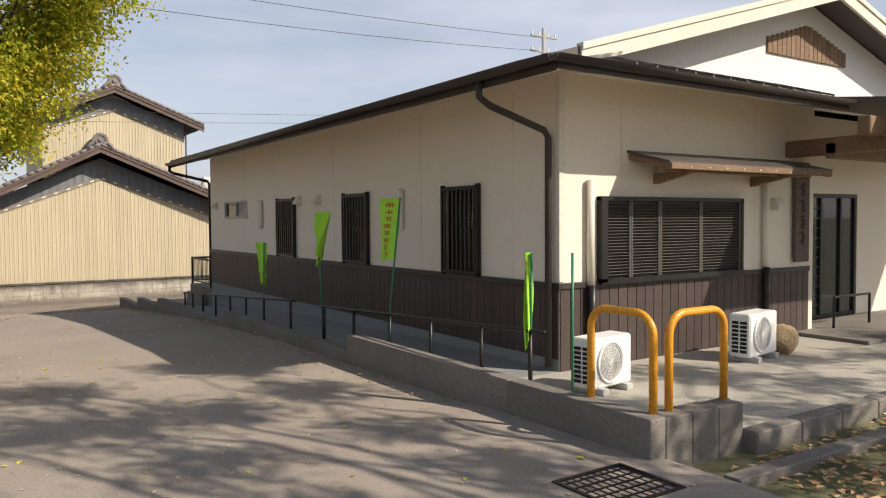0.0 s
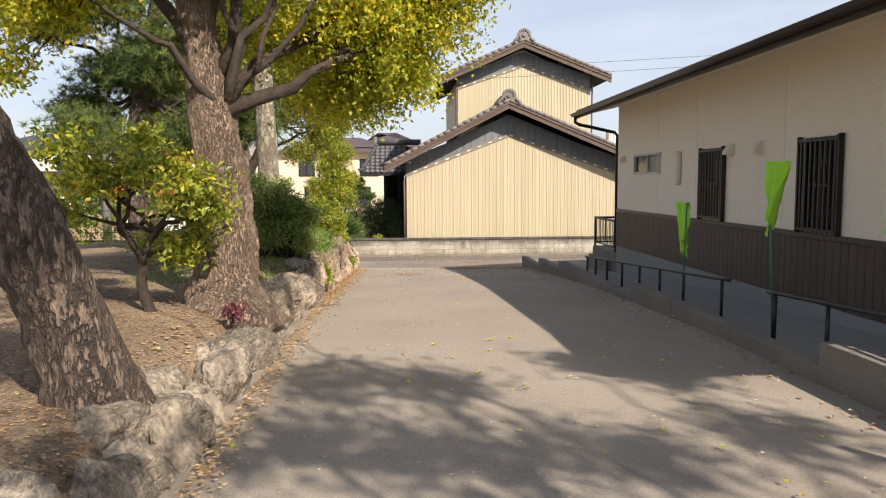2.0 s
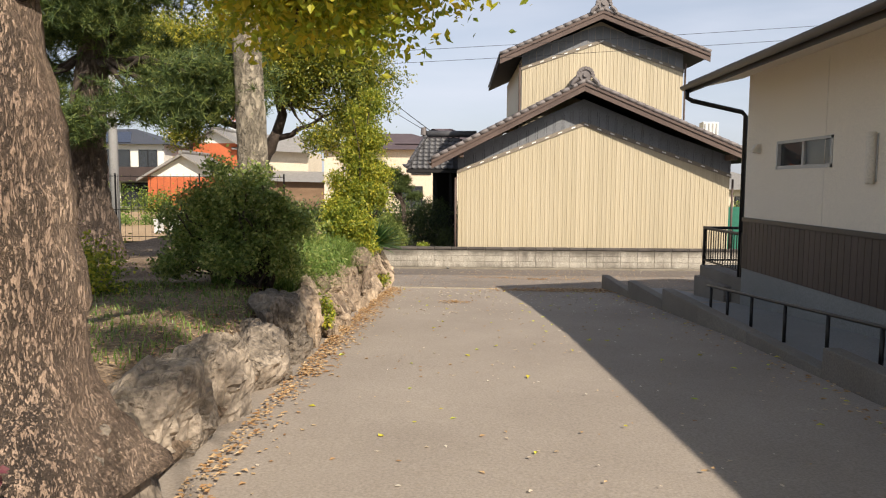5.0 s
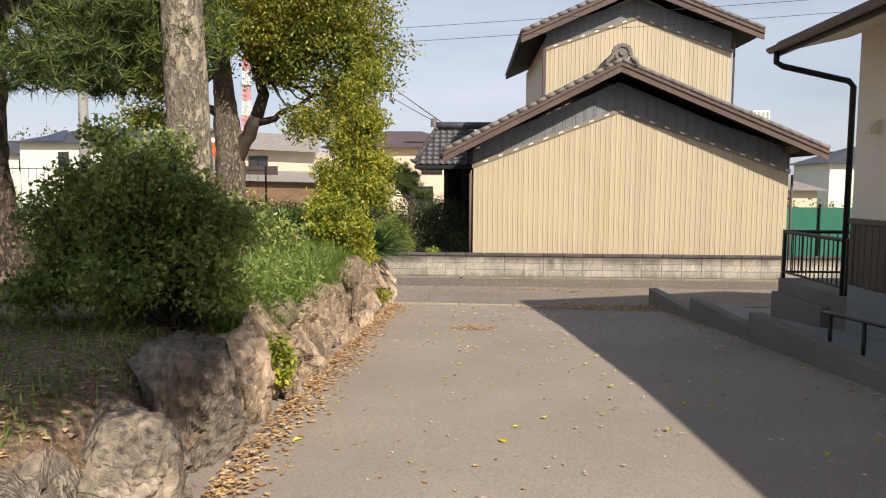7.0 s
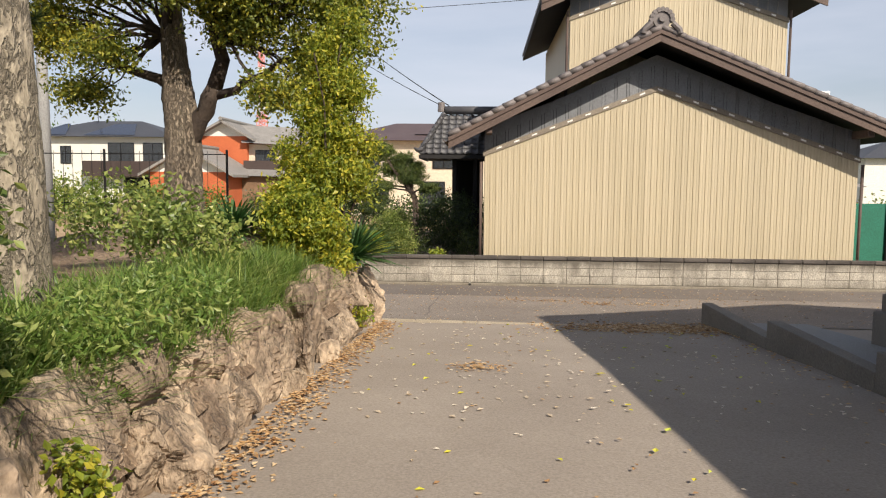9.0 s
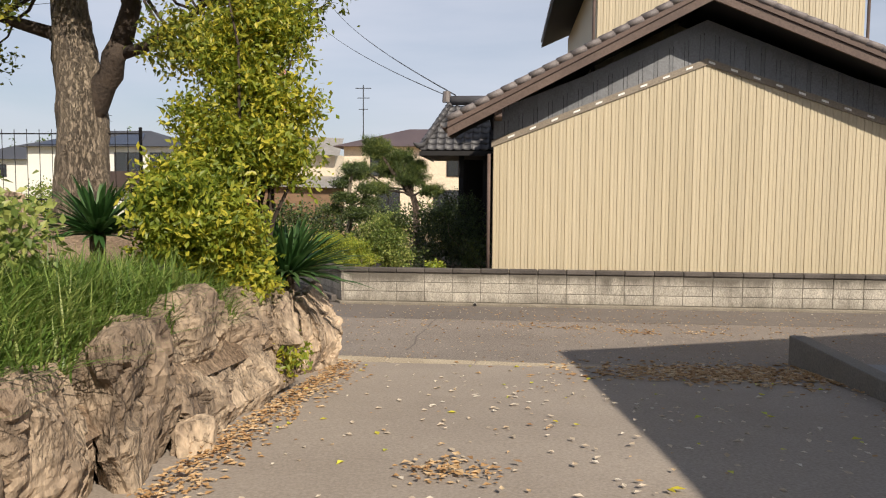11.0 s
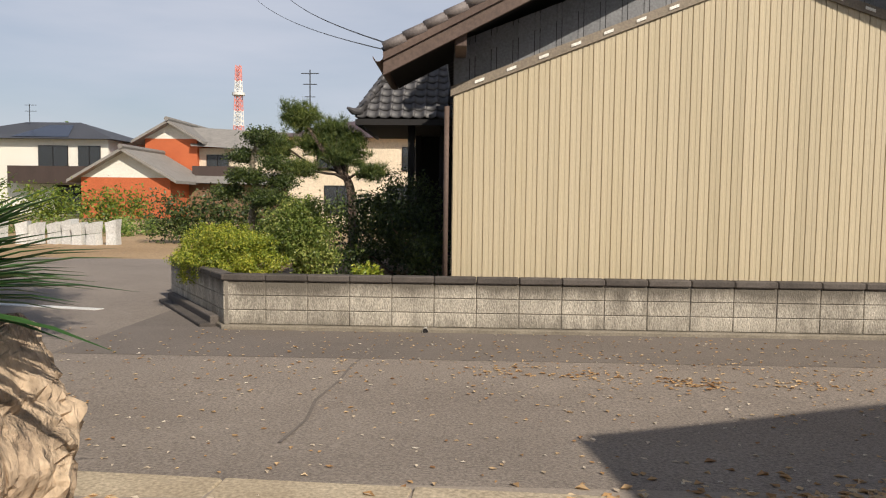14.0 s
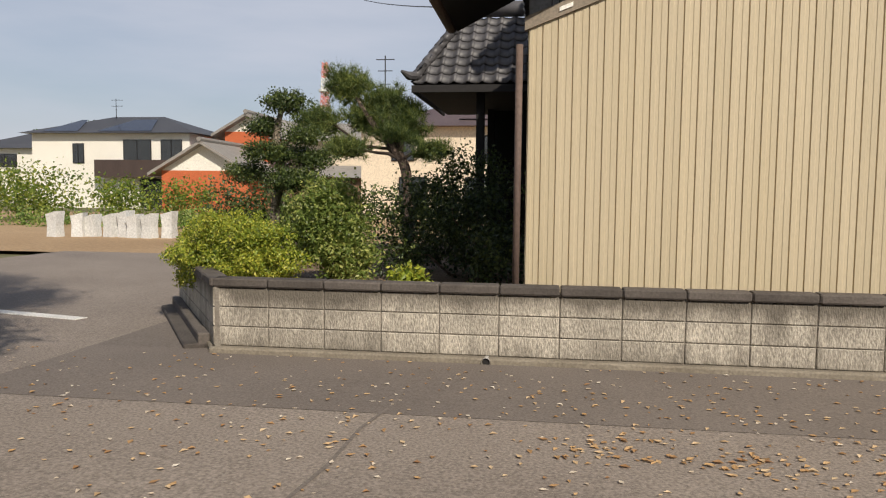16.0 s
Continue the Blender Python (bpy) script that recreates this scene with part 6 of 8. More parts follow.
def yucca(at, r, n, label):
    o = thing("yucca", label, "plant", at, "yuccas at the corner")
    s = Shape()
    for i in range(n):
        a, e = rng.uniform(0, 2 * math.pi), math.asin(rng.uniform(0.12, 0.97))
        L = r * rng.uniform(0.75, 1.1)
        d = Vector((math.cos(a) * math.cos(e), math.sin(a) * math.cos(e), math.sin(e)))
        sd = d.cross(Vector((0, 0, 1))).normalized() if abs(d.z) < 0.99 else Vector((1, 0, 0))
        nn = sd.cross(d)
        vs = []
        for t, w in ((0.05, 0.6), (0.4, 1.0), (0.75, 0.7), (1.0, 0.02)):
            c = d * L * t + Vector((0, 0, 0.16)) - Vector((0, 0, 0.26 * L * t * t))
            vs += [c - sd * 0.021 * w, c - nn * 0.008 * w, c + sd * 0.021 * w]
        fs = []
        for k in range(3):
            for q in (0, 1):
                fs.append((k * 3 + q, k * 3 + q + 1, k * 3 + q + 4, k * 3 + q + 3))
        s.add(vs, fs)
    part("blade_rosette", s, L_YUCCA, o, "", False, fix=False)["kind"] = "stuff"
    part("stem", Shape().tube([(0, 0, -0.3), (0, 0, 0.22)], 0.06, 8), M_BARK, o, "", True)


yucca((-0.60, 22.15, 0.10), 0.80, 240, "spiky yucca with long blue-green blades above the rocks")
yucca((-1.80, 21.2, 0.50), 0.62, 170, "spiky yucca with long blue-green blades below the tree")

# ---- garden plants behind the block wall ----
shrub("azalea_bush", "clipped yellow-green azalea mound behind the wall", (-1.7, 29.3, -0.55), [(-1.5, 29.15, -0.22, 0.42, 0.36, 0.36), (-1.85, 29.45, -0.16, 0.46, 0.42, 0.38), (-2.2, 29.8, -0.22, 0.36, 0.4, 0.32)], L_AZALEA, 3000, 14, 0.024, 0.03, 8, 0.85)
shrub("camellia_bush", "dark glossy garden bush", (-0.9, 30.0, -0.55), [(-0.92, 29.9, 0.2, 0.34, 0.36, 0.34), (-1.25, 30.3, 0.05, 0.36, 0.4, 0.36), (-0.75, 29.8, -0.15, 0.3, 0.35, 0.32), (-1.05, 30.0, 0.45, 0.22, 0.25, 0.14)], L_DARK, 1100, 14, 0.045, 0.045, 8, 0.6, stem_mat=M_BRANCH_SHADE)
shrub("small_shrub", "small bright green plant behind the wall", (0.1, 28.65, -0.5), [(0.1, 28.65, -0.28, 0.15, 0.13, 0.08)], L_AZALEA, 50, 12, 0.035, 0.06, 5, 0.4)
# this bush and the pruned tree below take the leaf colour darkened for shade
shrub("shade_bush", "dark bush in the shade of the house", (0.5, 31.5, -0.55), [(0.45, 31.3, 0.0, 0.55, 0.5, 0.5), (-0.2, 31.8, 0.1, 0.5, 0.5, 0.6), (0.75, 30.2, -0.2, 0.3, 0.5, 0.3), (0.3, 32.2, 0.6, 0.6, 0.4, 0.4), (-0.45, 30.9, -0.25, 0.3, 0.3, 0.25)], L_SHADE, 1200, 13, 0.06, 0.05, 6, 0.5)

tp = [(-1.73, 30.7, 1.5, 0.26, 0.24, 0.11), (-2.0, 30.75, 1.22, 0.2, 0.2, 0.10), (-1.5, 30.65, 1.1, 0.22, 0.2, 0.09), (-1.9, 30.6, 0.92, 0.3, 0.26, 0.11), (-1.42, 30.8, 0.85, 0.24, 0.22, 0.10), (-2.2, 30.7, 0.68, 0.24, 0.24, 0.10), (-1.6, 30.6, 0.6, 0.36, 0.3, 0.13)]
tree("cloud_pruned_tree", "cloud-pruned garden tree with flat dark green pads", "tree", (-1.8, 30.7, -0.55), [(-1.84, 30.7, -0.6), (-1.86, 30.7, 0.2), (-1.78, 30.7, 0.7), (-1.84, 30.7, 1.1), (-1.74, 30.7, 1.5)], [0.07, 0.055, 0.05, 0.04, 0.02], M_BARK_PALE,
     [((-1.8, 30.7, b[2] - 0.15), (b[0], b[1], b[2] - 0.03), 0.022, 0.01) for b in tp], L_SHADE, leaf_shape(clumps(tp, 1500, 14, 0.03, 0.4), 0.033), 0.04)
pp = [(-1.75, 33.5, 2.05, 0.36, 0.32, 0.26), (-2.2, 33.4, 1.5, 0.4, 0.35, 0.22), (-1.4, 33.6, 1.6, 0.42, 0.35, 0.24), (-0.9, 33.3, 1.35, 0.42, 0.35, 0.22), (-1.7, 33.2, 1.1, 0.38, 0.3, 0.16), (-1.15, 33.5, 1.85, 0.36, 0.3, 0.2), (-0.4, 33.1, 1.05, 0.3, 0.3, 0.15), (-0.75, 33.3, 1.65, 0.25, 0.25, 0.14)]
tree("garden_pine", "trained garden pine with spiky upright needles", "tree", (-0.75, 33.2, -0.55), [(-0.75, 33.2, -0.6), (-0.75, 33.2, 0.2), (-0.83, 33.2, 0.9), (-1.25, 33.3, 1.4), (-1.6, 33.4, 1.9)], [0.1, 0.08, 0.075, 0.05, 0.02], M_BARK_PINE,
     twig_limbs((-0.87, 33.2, 0.95), pp, 0.03, 0.012, 3), L_PINE, needle_shape(in_blobs(pp, 2300, 0.1), 0.15, 20, 0.004, 1.2), 0.1)


# ---- rocks along the lane ----
def cube_grid(n):
    """Points and quads of a cube from -1 to 1, n quads along each edge."""
    index, pts, quads = {}, [], []
    for ax in range(3):
        for sg in (-1, 1):
            ids = {}
            for a in range(n + 1):
                for b in range(n + 1):
                    p = [0, 0, 0]
                    p[ax], p[(ax + 1) % 3], p[(ax + 2) % 3] = sg * n, 2 * a - n, 2 * b - n
                    key = tuple(p)
                    if key not in index:
                        index[key] = len(pts)
                        pts.append([c / n for c in key])
                    ids[a, b] = index[key]
            for a in range(n):
                for b in range(n):
                    q = (ids[a, b], ids[a + 1, b], ids[a + 1, b + 1], ids[a, b + 1])
                    quads.append(q if sg > 0 else q[::-1])
    return np.array(pts), quads


GRID_V, GRID_F = cube_grid(26)


def rock_mesh(sx, sy, sz, seed, box=0.4, rough=0.16, mat=None):
    """A split boulder: a squared block cut by many planes, with stepped ledges, cracks and a gritty skin."""
    r = random.Random(seed)
    planes = []
    for _ in range(10):
        d = Vector((r.choice((1.3, 1.3, -1)) * r.uniform(0.5, 1), r.gauss(0, 0.55), r.gauss(0, 0.4))).normalized()
        planes.append((d, r.uniform(0.60, 0.88)))
    for _ in range(7):
        d = Vector((r.gauss(0, 0.6), r.gauss(0, 1), r.gauss(0, 1))).normalized()
        planes.append((d, r.uniform(0.78, 1.02)))
    size = np.array([sx, sy, sz])
    rad = min(0.95, box * 1.5)
    core = np.clip(GRID_V, rad - 1, 1 - rad)
    out = GRID_V - core
    out /= np.linalg.norm(out, axis=1, keepdims=True)
    q = (core + out * rad) * 0.92
    for d, k in planes:
        dv = np.array(d)
        h = q @ dv - k
        q -= np.outer(np.where(h > 0, h, 0), dv)
    w = q * size
    lean = r.uniform(-0.5, 0.5)
    vs = []
    s = seed * 3.7
    for p, n in zip(w.tolist(), out.tolist()):
        v, nrm = Vector(p), Vector(n)
        warp = noise.noise(v * 3.0 + Vector((s, 4, 0))) * 0.9 + noise.noise(v * 9.0 + Vector((4, s, 0))) * 0.3
        u = Vector((v.x * 3.0, v.y * 4.2 + v.z * lean + warp, v.z * 1.9 + warp + s))
        ledge = noise.cell(u) * 0.55 + noise.cell(Vector((u.x * 2.3, u.y * 2.3 + 9, u.z * 2.3))) * 0.3
        n1 = noise.noise(v * 2.3 + Vector((s, 0, 0)))
        n2 = abs(noise.noise(Vector((v.x * 3.2, v.y * 4, v.z * 2.2)) + Vector((0, s, 0))))
        n3 = noise.noise(v * 24 + Vector((0, 0, s)))
        vs.append(tuple(v + nrm * rough * (0.3 * n1 + 0.2 * ledge * 1.5 - 0.12 * max(0.0, 0.12 - n2) / 0.12 + 0.05 * n3)))
    return mesh_from("rock", vs, GRID_F, mat or M_ROCK, False)


rocks = thing("rock_wall", "rough natural boulders holding the raised park soil", "wall", (-0.4, 12.0, 0), kind="structure")
rr = random.Random(5)


def put_rock(x, y, z0, z1, sx, sy, seed, turn=0.0, tilt=0.0, rough=0.14, edge=0.42, mat=None):
    h = (z1 - z0) / 2
    ob = piece("rock", rock_mesh(sx, sy, h, seed, edge, rough, mat), rocks, Matrix.Translation((x + 0.4, y - 12.0, (z0 + z1) / 2)) @ Matrix.Rotation(turn, 4, "Z") @ Matrix.Rotation(tilt, 4, "Y"))
    return ob


def rock_top(y):
    return float(np.interp(y, [2, 6, 8, 10, 12.5, 15, 17, 20, 22, 23], [0.28, 0.36, 0.40, 0.50, 0.50, 0.46, 0.36, 0.34, 0.16, 0.06]))


y, k = 3.2, 0
while y < 10.6:
    ln = rr.uniform(0.5, 0.95)
    put_rock(-0.60 + rr.uniform(-0.06, 0.05), y + ln / 2, gz(y) - 0.2, rock_top(y) + rr.uniform(-0.12, 0.05), 0.29 + rr.uniform(0, 0.06), ln / 2 * 1.08, 10 + k, rr.uniform(-0.25, 0.25), rr.uniform(-0.1, 0.06), 0.16, 0.3, M_ROCK_GREY)
    if rr.random() < 0.45:
        put_rock(-0.9 + rr.uniform(-0.1, 0.1), y + rr.uniform(0, ln), gz(y) + 0.05, rock_top(y) + rr.uniform(0.0, 0.05), 0.2, 0.25, 400 + k, rr.uniform(0, 3), 0, 0.12, 0.4, M_ROCK_GREY)
    y += ln * 0.99
    k += 1
while y < 14.4:
    ln = rr.uniform(0.85, 1.35)
    put_rock(-0.62 + rr.uniform(-0.04, 0.04), y + ln / 2, gz(y) - 0.2, rock_top(y) + rr.uniform(-0.1, 0.03), 0.34, ln / 2 * 1.08, 10 + k, rr.uniform(-0.1, 0.1), rr.uniform(-0.05, 0.05), 0.2, 0.2, M_ROCK_GREY)
    y += ln * 0.98
    k += 1
while y < 22.6:
    ln = rr.uniform(0.5, 1.05)
    top, low = rock_top(y) + rr.uniform(-0.09, 0.06), gz(y) - 0.15
    if rr.random() < 0.6:
        put_rock(-0.60 + rr.uniform(-0.04, 0.04), y + ln / 2, low, top, 0.29, ln / 2 * 1.16, 40 + k, rr.uniform(-0.12, 0.12), rr.uniform(-0.12, 0.05), 0.2, 0.16)
    else:
        mid = low + (top - low) * rr.uniform(0.45, 0.62)
        put_rock(-0.56, y + ln / 2, low, mid + 0.06, 0.31, ln / 2 * 1.18, 40 + k, rr.uniform(-0.15, 0.15), 0.0, 0.2, 0.18)
        put_rock(-0.68, y + ln * 0.5, mid - 0.06, top, 0.28, ln / 2 * 1.16, 140 + k, rr.uniform(-0.2, 0.2), -0.08, 0.2, 0.18)
    if rr.random() < 0.4:
        put_rock(-0.36, y + rr.uniform(0, ln), low + 0.05, low + 0.32, 0.11, 0.14, 240 + k, rr.uniform(0, 3), 0, 0.08)
    y += ln * 0.9
    k += 1
put_rock(-0.50, 22.6, -0.9, 0.12, 0.32, 0.42, 301, 0.15, -0.05, 0.22, 0.18)
put_rock(EX - 0.75, EY - 0.3, 0.35, 1.05, 0.3, 0.35, 330, 0.4, 0.1, 0.16, 0.4)
put_rock(EX - 0.3, EY - 0.5, 0.35, 0.75, 0.25, 0.25, 331, 1.0, 0.0, 0.14, 0.4)
put_rock(-0.85, 22.75, -0.6, 0.12, 0.25, 0.25, 302, 0.6, 0.0, 0.2)
for i in range(6):
    put_rock(-1.2 - i * 0.75, 22.9, -0.9, 0.02 - i * 0.05, 0.42, 0.3, 310 + i, rr.uniform(-0.2, 0.2), 0.0, 0.18)


# ---- fallen leaves ----
def litter(name, label, n, place, mat, size):
    """Curled single leaves lying loose; place() gives one spot."""
    vs, fs = [], []
    for i in range(n):
        x, y, z = place()
        a = rng.uniform(0, 2 * math.pi)
        s = size * rng.uniform(0.6, 1.3)
        c, d = math.cos(a), math.sin(a)
        k = len(vs)
        up, tw = rng.uniform(0.05, 0.35) * s, rng.uniform(-0.15, 0.25) * s
        for u, v, h in ((-0.5, 0, tw), (-0.1, 0.3, up), (0.5, 0, tw * 0.5 + 0.1 * s), (-0.1, -0.3, up), (0.0, 0, 0.0)):
            vs.append((x + (u * c - v * d) * s, y + (u * d + v * c) * s, z + h * 0.7 + 0.004))
        fs += [(k + 4, k, k + 1), (k + 4, k + 1, k + 2), (k + 4, k + 2, k + 3), (k + 4, k + 3, k)]
    sh = Shape()
    sh.v, sh.f = vs, fs
    return tagged(part(name, sh, mat, None, "", False, fix=False), label, "leaves", kind="stuff")


def lane_spot():
    x, y = rng.uniform(-0.3, 4.25), rng.uniform(2, 23)
    return x, y, gz(y)


def edge_spot():
    y = rng.uniform(6.5, 23)
    x = -0.33 + abs(rng.normal()) * 0.11
    return x, y, gz(y) + max(0, 0.03 - (x + 0.3) * 0.1)


def kerb_spot():
    y = rng.uniform(5, 23.5)
    return 4.27 - abs(rng.normal()) * 0.2, y, gz(y) - 0.03


def road_spot():
    x, y = rng.uniform(-3.5, 9), rng.uniform(23.3, 28.15)
    return x, y, gz(y)


def pile_spot():
    x, y = rng.normal() * 0.75 + 3.55, rng.normal() * 0.3 + 22.9
    return min(x, 4.25), y, gz(y) - 0.005


def wall_pile_spot():
    c = ((1.64, 26.25), (2.31, 26.1), (3.1, 25.97), (4.0, 25.9), (3.2, 25.85))[rng.integers(5)]
    x, y = rng.normal() * 0.2 + c[0], rng.normal() * 0.11 + c[1]
    return x, y, gz(y)


def litter_bed():
    x, y = rng.uniform(4.9, 12), rng.uniform(0.6, 3.9)
    return x, y, gz(y) - 0.12 + rng.uniform(0, 0.05)


def park_spot():
    x, y = -0.75 - abs(rng.normal()) * 1.5, rng.uniform(4.5, 15.5)
    return x, y, pz(x, y)


def bank_spot():
    x, y = rng.uniform(-1.1, -0.55), rng.uniform(8, 22)
    return x, y, pz(x, y)


def road_drift_spot():
    x, y = rng.normal() * 2.2 + 2.8, 26.6 + rng.normal() * 0.75
    return x, min(y, 28.1), gz(min(y, 28.1)) + 0.003


def straw_spot():
    x, y = rng.normal() * 0.13 + 1.06, rng.normal() * 0.12 + 19.4
    return x, y, gz(y) + abs(rng.normal()) * 0.015


def lower_lane_spot():
    x, y = rng.uniform(-0.2, 4.2), rng.uniform(17.5, 23.3)
    return x, y, gz(y)


def rock_foot_spot():
    y = rng.uniform(13.5, 22.9)
    x = -0.30 + abs(rng.normal()) * 0.13
    return x, y, gz(y) + max(0, 0.05 - (x + 0.3) * 0.2) * rng.random()


litter("road_drift", "loose drift of curled brown leaves before the block wall", 480, road_drift_spot, L_FALLEN, 0.042)
litter("straw_heap", "small heap of bleached straw on the lane", 130, straw_spot, L_FALLEN, 0.045)
litter("lower_lane_leaves", "dry leaves scattered at the foot of the lane", 330, lower_lane_spot, L_PALE, 0.05)
litter("rock_foot_leaves", "thick drift of orange leaves at the foot of the rocks", 1500, rock_foot_spot, L_FALLEN, 0.046)
litter("lane_leaves", "scattered dry leaves on the lane", 420, lane_spot, L_FALLEN, 0.038)
litter("pale_leaves", "small bleached leaf scraps on the lane", 420, lane_spot, L_PALE, 0.036)
litter("road_scraps", "small bleached leaf scraps on the road", 700, road_spot, L_PALE, 0.038)
litter("yellow_leaves", "scattered yellow fallen leaves", 170, lane_spot, L_FALLEN_Y, 0.06)
litter("edge_leaves", "drift of dry orange leaves along the rocks", 2000, edge_spot, L_FALLEN, 0.042)
litter("kerb_leaves", "dry leaves along the kerb wall", 260, kerb_spot, L_FALLEN, 0.055)
litter("road_leaves", "dry leaves scattered over the road", 700, road_spot, L_FALLEN, 0.042)
litter("leaf_pile", "swept heap of brown leaves at the kerb end", 1900, pile_spot, L_FALLEN, 0.065)
litter("leaf_patches", "small heaps of orange leaves before the block wall", 230, wall_pile_spot, L_FALLEN, 0.05)
litter("forecourt_litter", "thick dry leaf litter beside the forecourt", 4200, litter_bed, L_FALLEN, 0.08)
litter("park_litter", "dry leaf litter on the park soil", 5200, park_spot, L_FALLEN, 0.03)
litter("bank_litter", "dry leaves lodged above the rocks", 500, bank_spot, L_FALLEN, 0.06)

crack = Shape()
cx = [(0.36, 28.0), (0.33, 27.4), (0.35, 26.9), (0.27, 26.4), (0.26, 25.8), (0.19, 25.2), (0.23, 24.7), (0.20, 24.1)]
for (xa, ya), (xb, yb) in zip(cx, cx[1:]):
    crack.add([(xa - 0.012, ya, gz(ya) + 0.005), (xa + 0.012, ya, gz(ya) + 0.005), (xb + 0.012, yb, gz(yb) + 0.005), (xb - 0.012, yb, gz(yb) + 0.005)], [(0, 3, 2, 1)])
tagged(part("road_crack", crack, M_ROAD_DARK, None, fix=False), "dark sealed crack across the road asphalt", "crack", kind="structure")

# ---- things by the hall ----
def arch_bar(x0, y0, x1, y1, z):
    o = thing("arch_barrier", "orange painted steel tube arch barrier on the kerb wall", "barrier", (x0, y0, z), "orange arch barriers")
    d = Vector((x1 - x0, y1 - y0, 0))
    L, u = d.length, d.normalized()
    pts = [Vector((0, 0, 0)), Vector((0, 0, 0.56))]
    rb = 0.16
    for i in range(1, 9):
        a = math.pi / 2 * i / 8
        pts.append(u * (rb - rb * math.cos(a)) + Vector((0, 0, 0.56 + rb * math.sin(a))))
    for i in range(0, 9):
        a = math.pi / 2 * i / 8
        pts.append(u * (L - rb + rb * math.sin(a)) + Vector((0, 0, 0.56 + rb * math.cos(a))))
    pts.append(u * L)
    part("hoop", Shape().tube(pts, 0.031, 14), M_ORANGE, o, "", True)
    for p in (Vector((0, 0, 0)), u * L):
        part("collar", Shape().tube([p, p + Vector((0, 0, 0.012))], 0.045, 14), M_CONC, o)


arch_bar(4.46, 4.84, 4.46, 4.22, 0.31)
arch_bar(4.64, 4.23, 5.28, 4.23, 0.30)


def ac_unit(x, y, z, w, h, turn, label):
    o = thing("air_conditioner", label, "air conditioner", (x, y, z), "outdoor air conditioner units")
    o.rotation_euler = (0, 0, turn)
    d = 0.26
    part("case", Shape().box(0, w, 0, d, 0.06, 0.06 + h, 0.018), M_WHITE_PL, o)
    cx, cz, r = w * 0.42, 0.06 + h * 0.5, h * 0.40
    ring = [(cx + r * math.cos(2 * math.pi * i / 28), -0.012, cz + r * math.sin(2 * math.pi * i / 28)) for i in range(29)]
    part("fan_ring", Shape().tube(ring, 0.012, 6, False), M_WHITE_PL, o, "", True)
    part("fan_opening", Shape().tube([(cx, -0.004, cz), (cx, 0.003, cz)], r * 0.97, 28), M_GREY_PL, o, "grey fan grille")
    for k in range(6):
        rk = r * (0.2 + 0.14 * k)
        part("grille_ring", Shape().tube([(cx + rk * math.cos(2 * math.pi * i / 24), -0.014, cz + rk * math.sin(2 * math.pi * i / 24)) for i in range(25)], 0.0035, 4, False), M_WHITE_PL, o)
    for k in range(8):
        a = math.pi * k / 8
        part("spoke", Shape().tube([(cx - r * math.cos(a), -0.014, cz - r * math.sin(a)), (cx + r * math.cos(a), -0.014, cz + r * math.sin(a))], 0.003, 4), M_WHITE_PL, o)
    for k in range(8):
        zz = 0.11 + k * (h - 0.12) / 8
        for yy in (0.04, 0.14):
            part("side_slot", Shape().box(-0.004, 0.002, yy, yy + 0.08, zz, zz + (h - 0.12) / 8 * 0.7), M_SHADE_BLACK, o)
    for xx in (0.08, w - 0.16):
        part("foot", Shape().box(xx, xx + 0.1, -0.06, d + 0.06, 0.0, 0.065, 0.008), M_GREY_PL, o, "grey plastic foot")


ac_unit(5.26, 5.62, 0.05, 0.62, 0.48, radians(8), "white outdoor air conditioner unit on grey plastic feet")
ac_unit(7.86, 5.74, 0.05, 0.68, 0.5, radians(8), "white outdoor air conditioner unit standing by the entrance")
st = piece("boulder", rock_mesh(0.2, 0.18, 0.2, 77, 0.7, 0.06), None, Matrix.Translation((8.75, 5.9, 0.22)))
st.data.materials.clear()
st.data.materials.append(M_BOULDER)
tagged(st, "rounded tan boulder beside the entrance", "stone")
gr = thing("drain_grate", "dark steel drain grating set in the asphalt", "grating", (3.45, 3.62, gz(3.9) + 0.004))
part("frame", Shape().box(0, 0.62, 0, 0.03, -0.05, 0.006).box(0, 0.62, 0.52, 0.55, -0.05, 0.006).box(0, 0.03, 0.03, 0.52, -0.05, 0.006).box(0.59, 0.62, 0.03, 0.52, -0.05, 0.006), M_BLACKM, gr)
for i in range(5):
    part("grate_bar", Shape().box(0.03, 0.59, 0.1 + i * 0.09, 0.115 + i * 0.09, -0.04, 0.003), M_BLACKM, gr)
for i in range(9):
    part("grate_bar", Shape().box(0.085 + i * 0.06, 0.093 + i * 0.06, 0.03, 0.52, -0.04, 0.001), M_BLACKM, gr)
part("pit", Shape().box(0.03, 0.59, 0.03, 0.52, -0.06, -0.045), M_SHADE_BLACK, gr)
solid("kerb_strip", Shape().box(4.5, 9.5, 3.32, 3.46, -0.3, 0.0, 0.01, Matrix.Translation((0, 0.35, 0)) @ Matrix.Rotation(-0.02, 4, "Z")), M_CONC, "narrow concrete edging strip by the leaf litter", "kerb", kind="structure")
mh = thing("stopcock_cover", "small pale round cover in the asphalt", "cover", (4.12, 5.3, gz(5.3) - 0.032))
part("lid", Shape().tube([(0, 0, 0), (0, 0, 0.012)], 0.11, 20), M_CONC_PALE, mh)

